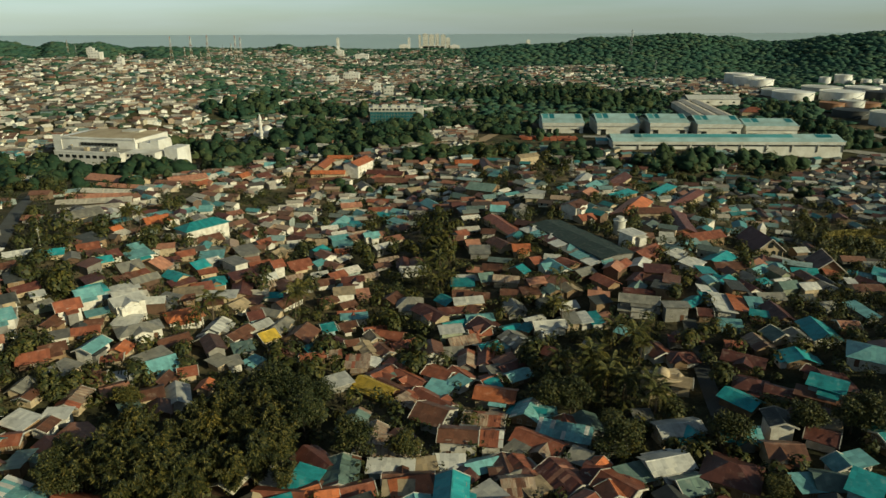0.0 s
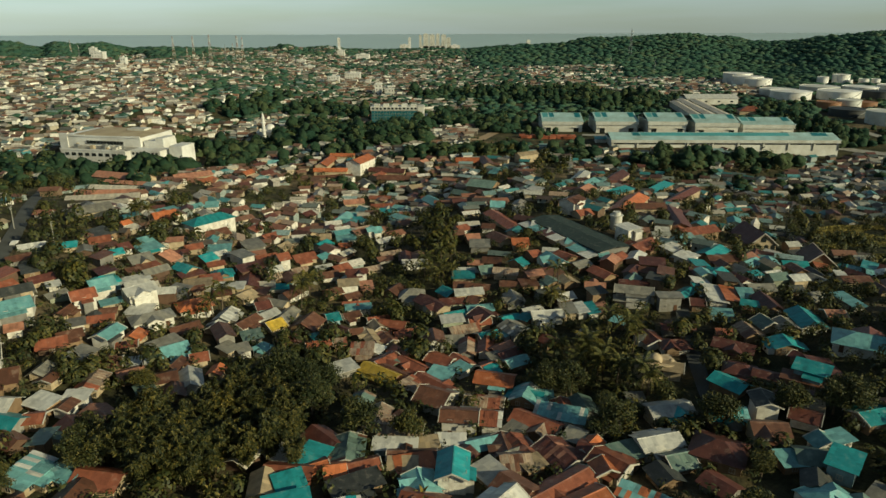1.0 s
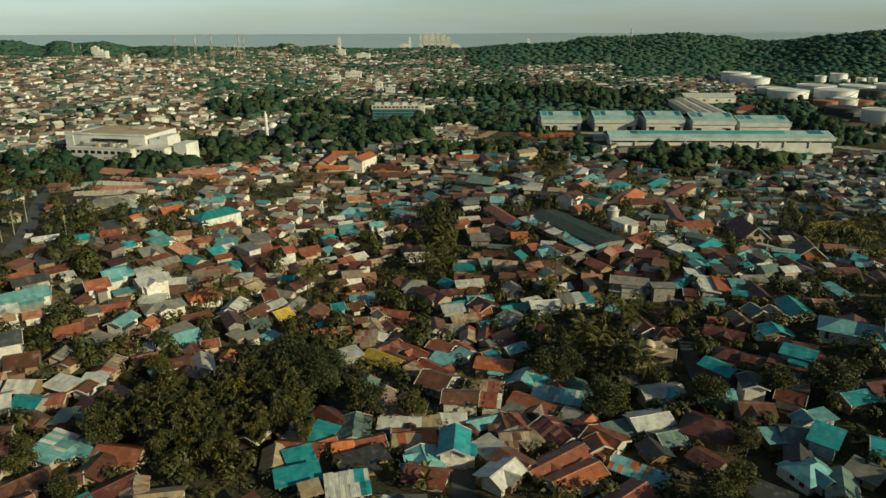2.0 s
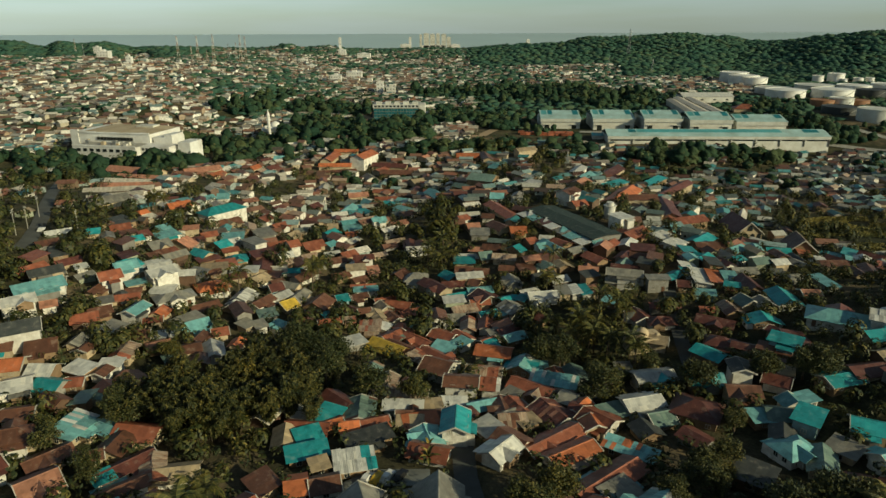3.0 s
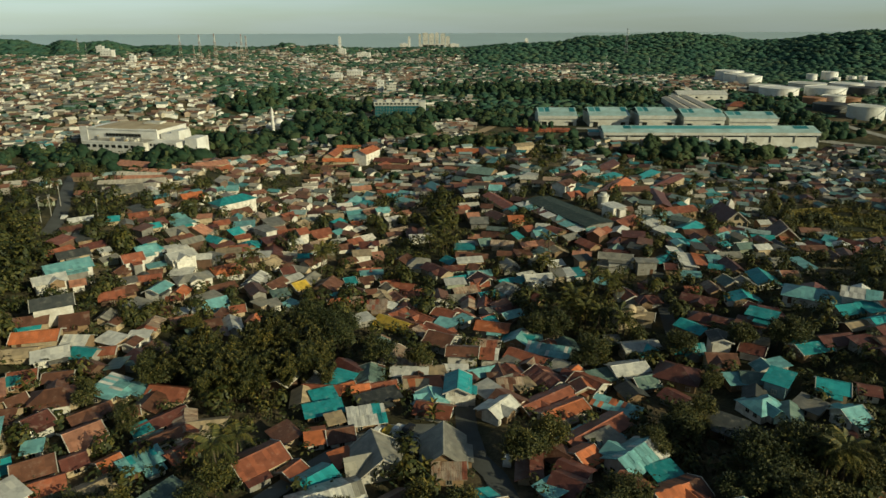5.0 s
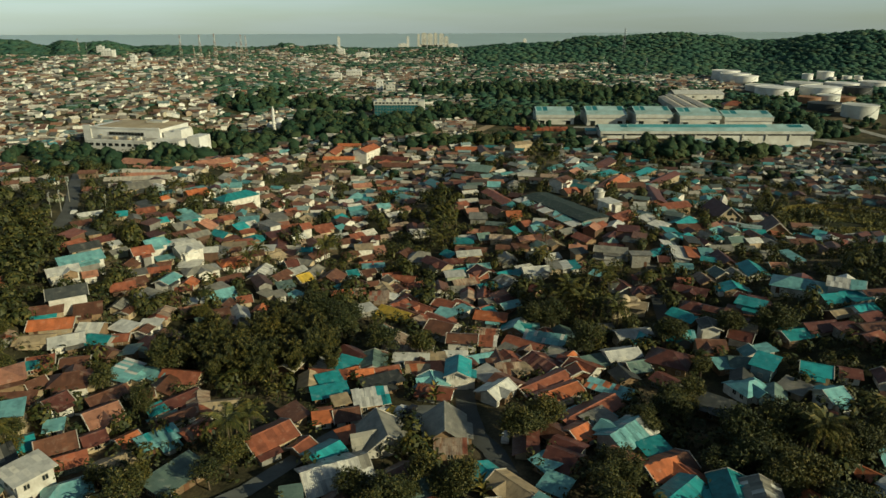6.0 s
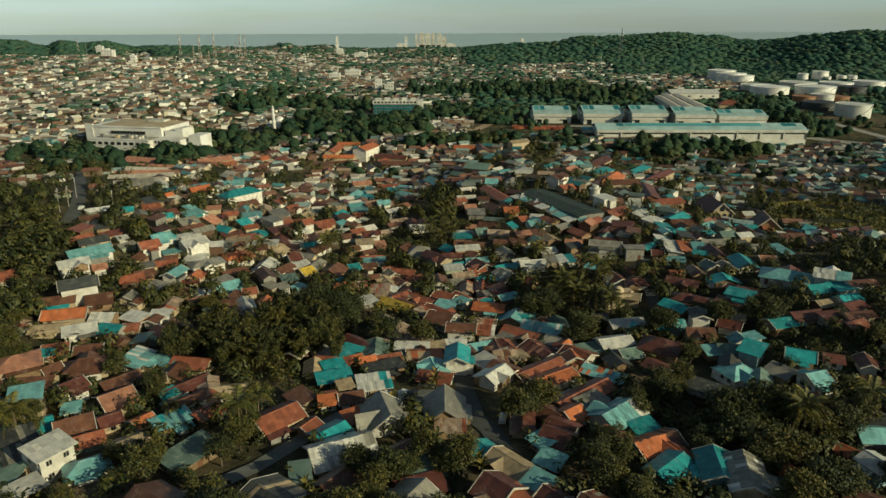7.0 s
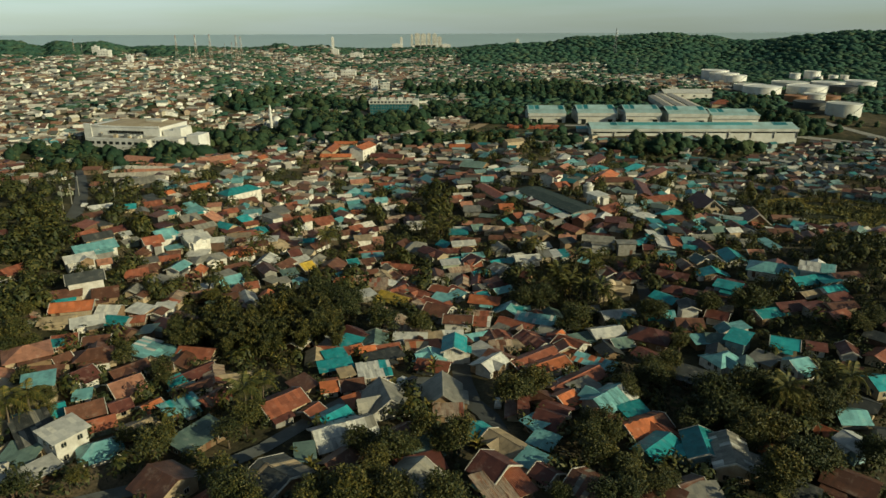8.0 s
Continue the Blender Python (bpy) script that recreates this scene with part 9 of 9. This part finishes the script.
clear(-133, 212, 12, 13)
clear(-141, 264, 8, 17)
clear(-122, 257, 10, 18)
clear(-120, 280, 6, 20)
clear(-121, 200, 6, 10)
clear(-143, 355, 9, 44)
clear(-51, 219, 7, 7)
clear(-59, 277, 6, 18)
clear(-102, 381, 13, 32)
clear(-96, 430, 8, 26)
clear(-65, 365, 7, 38)
clear(-85, 286, 9, 13)
clear(-0, 311, 12, 38)
clear(1, 264, 9, 15)
clear(0, 245, 8, 12)
clear(-31, 275, 6, 18)
clear(-16, 276, 8, 14)
clear(-6, 178, 4, 9)
clear(77, 454, 15, 67)
clear(181, 482, 19, 14)
clear(36, 514, 23, 21)
clear(139, 347, 11, 39)
clear(109, 297, 7, 16)
clear(86, 292, 8, 17)
clear(127, 258, 5, 22)
clear(188, 317, 11, 24)
clear(204, 352, 12, 21)
clear(196, 297, 17, 17)
clear(168, 270, 7, 19)
clear(242, 489, 20, 18)
clear(38, 167, 8, 8)
clear(48, 162, 8, 10)
clear(39, 154, 9, 9)
clear(30, 162, 7, 9)
clear(34, 151, 7, 7)
clear(98, 130, 6, 5)
clear(-31, 139, 4, 5)
clear(-46, 79, 6, 9)
clear(-43, 93, 7, 8)
clear(-99, 73, 5, 7)
clear(-115, 102, 8, 7)
clear(-59, 56, 4, 5)
clear(-66, 43, 9, 6)
clear(-72, 41, 9, 5)
clear(-44, 61, 5, 7)
clear(-19, 36, 10, 5)
clear(-15, 44, 4, 5)
clear(-24, 41, 7, 5)
clear(-9, 37, 4, 4)
clear(-6, 63, 6, 5)
clear(-8, 51, 6, 3)
clear(-1, 55, 6, 5)
clear(-38, 37, 5, 4)
clear(18, 82, 7, 10)
clear(32, 55, 7, 9)
clear(36, 44, 5, 6)
clear(54, 89, 6, 8)
clear(67, 62, 4, 8)
clear(84, 77, 6, 6)
clear(83, 69, 9, 7)
clear(92, 73, 7, 6)
clear(71, 57, 5, 6)
clear(67, 72, 7, 9)
clear(75, 75, 6, 7)
clear(58, 64, 7, 6)
clear(-142, 162, 13, 15)
clear(-130, 132, 9, 12)
clear(-174, 213, 12, 29)
clear(-152, 191, 9, 14)
clear(-189, 325, 20, 125)
clear(-147, 167, 13, 23)
clear(-128, 124, 9, 11)
clear(-115, 99, 6, 5)
clear(-162, 221, 12, 31)
clear(-264, 382, 29, 91)
clear(150, 177, 16, 25)
clear(121, 107, 6, 5)



def open_ground(x, y):
    return any(((x - cx) / rx) ** 2 + ((y - cy) / ry) ** 2 < 1 for cx, cy, rx, ry in CLEAR)


near = Mesh()
single = 0
GARDEN = []
y = 10.0
while y < 540:
    step = 7.0 if y < 260 else 8.4
    x = -0.74 * (y + 75)
    while x < 0.74 * (y + 75):
        px, py = x + irng.uniform(-2, 2), y + irng.uniform(-2, 2)
        L, W = irng.uniform(5, 9.5), irng.uniform(3.8, 6.0)
        reach = 2.1 if py < 300 else 2.9
        green = py < 215 and noise.noise(Vector((px * 0.045, py * 0.045, 2.0))) > (-0.16 if px > 42 else 0.06) or 215 <= py < 440 and px > -40 and noise.noise(Vector((px * 0.04, py * 0.028, 6.0))) > 0.2
        if green and not taken(px, py, 1.5):
            GARDEN.append((px, py, irng.uniform(0.45, 0.85)))
        elif not open_ground(px, py) and not taken(px, py, reach) and irng.random() < 0.9:
            swirl = noise.noise(Vector((px * 0.011, py * 0.011, 7.0)))
            rot = swirl * 2.2 + irng.choice((0, 0, 0, 1.571)) + irng.uniform(-0.2, 0.2)
            h = irng.choice((1.8, 2.0, 2.2, 2.4, 3.9 if py > 160 else 2.1))
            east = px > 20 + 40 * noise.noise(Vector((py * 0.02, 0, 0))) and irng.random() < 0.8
            if single < 285:
                deg = math.degrees(rot)
                deg -= 180 * round(deg / 180)
                house(px, py, L, W, deg, irng.choice("mdcebmdmbrcw" if east else "rbkmpwqtbgsrbwcm"), irng.choice("wctgknc"), irng.choice("ggggs"), h, None, None, True)
                single += 1
            else:
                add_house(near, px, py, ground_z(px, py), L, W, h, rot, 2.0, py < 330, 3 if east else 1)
                PLOTS.append((px, py, L / 2, W / 2, math.cos(rot), math.sin(rot)))
        x += step
    y += step * 0.88
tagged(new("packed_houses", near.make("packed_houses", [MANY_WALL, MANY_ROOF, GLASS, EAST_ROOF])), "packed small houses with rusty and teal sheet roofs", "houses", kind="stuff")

SHRUBS = []
for i in range(8000):
    y = 5 + 520 * irng.random() ** 0.9
    x = irng.uniform(-0.75, 0.75) * (y + 75)
    if noise.noise(Vector((x * 0.02, y * 0.02, 5.0))) < -0.32 or taken(x, y, 0.4):
        continue
    s = irng.uniform(0.26, 0.62)
    SHRUBS.append((x, y, ground_z(x, y) - 5.6 * s + irng.uniform(1.4, 3.2), s))
canopy("garden_trees", [(x, y, ground_z(x, y) - 1.2, s) for x, y, s in GARDEN], LEAF_DARK, "dark leafy garden trees between the houses", 115, 0.8)
canopy("garden_shrubs", SHRUBS, LEAF_DARK, "garden shrubs and small trees squeezed between houses", 25, 1.15)

far = Mesh()
for i in range(54000):
    y = 520 + 1750 * irng.random() ** 1.1
    x = irng.uniform(-0.76, 0.62) * y
    dens = wooded(x, y)
    if irng.random() < (dens * 0.92 if dens < 0.9 else 1.0) or open_ground(x, y) or taken(x, y, 1.5 + y * 0.0008):
        continue
    if (x > 0.05 * y and y < 900) or y > 2280 or ground_z(x, y) < -12 and y > 1500:
        continue
    L, W = irng.choice((irng.uniform(3.5, 6.5), irng.uniform(5, 10), irng.uniform(7, 14))), irng.uniform(3.6, 6.6)
    rot = irng.uniform(-0.5, 0.5) + irng.choice((0, 0, 0, 1.571))
    add_house(far, x, y, ground_z(x, y), L, W, irng.choice((0.9, 1.2, 1.5, 1.8, 2.2, 3.6)), rot, 3.0, False, 1, irng.uniform(0.16, 0.34))
    PLOTS.append((x, y, L / 2, W / 2, math.cos(rot), math.sin(rot)))
tagged(new("far_houses", far.make("far_houses", [PALE_WALL, PALE_ROOF])), "pale hillside houses packed on the far slopes", "houses", kind="stuff")
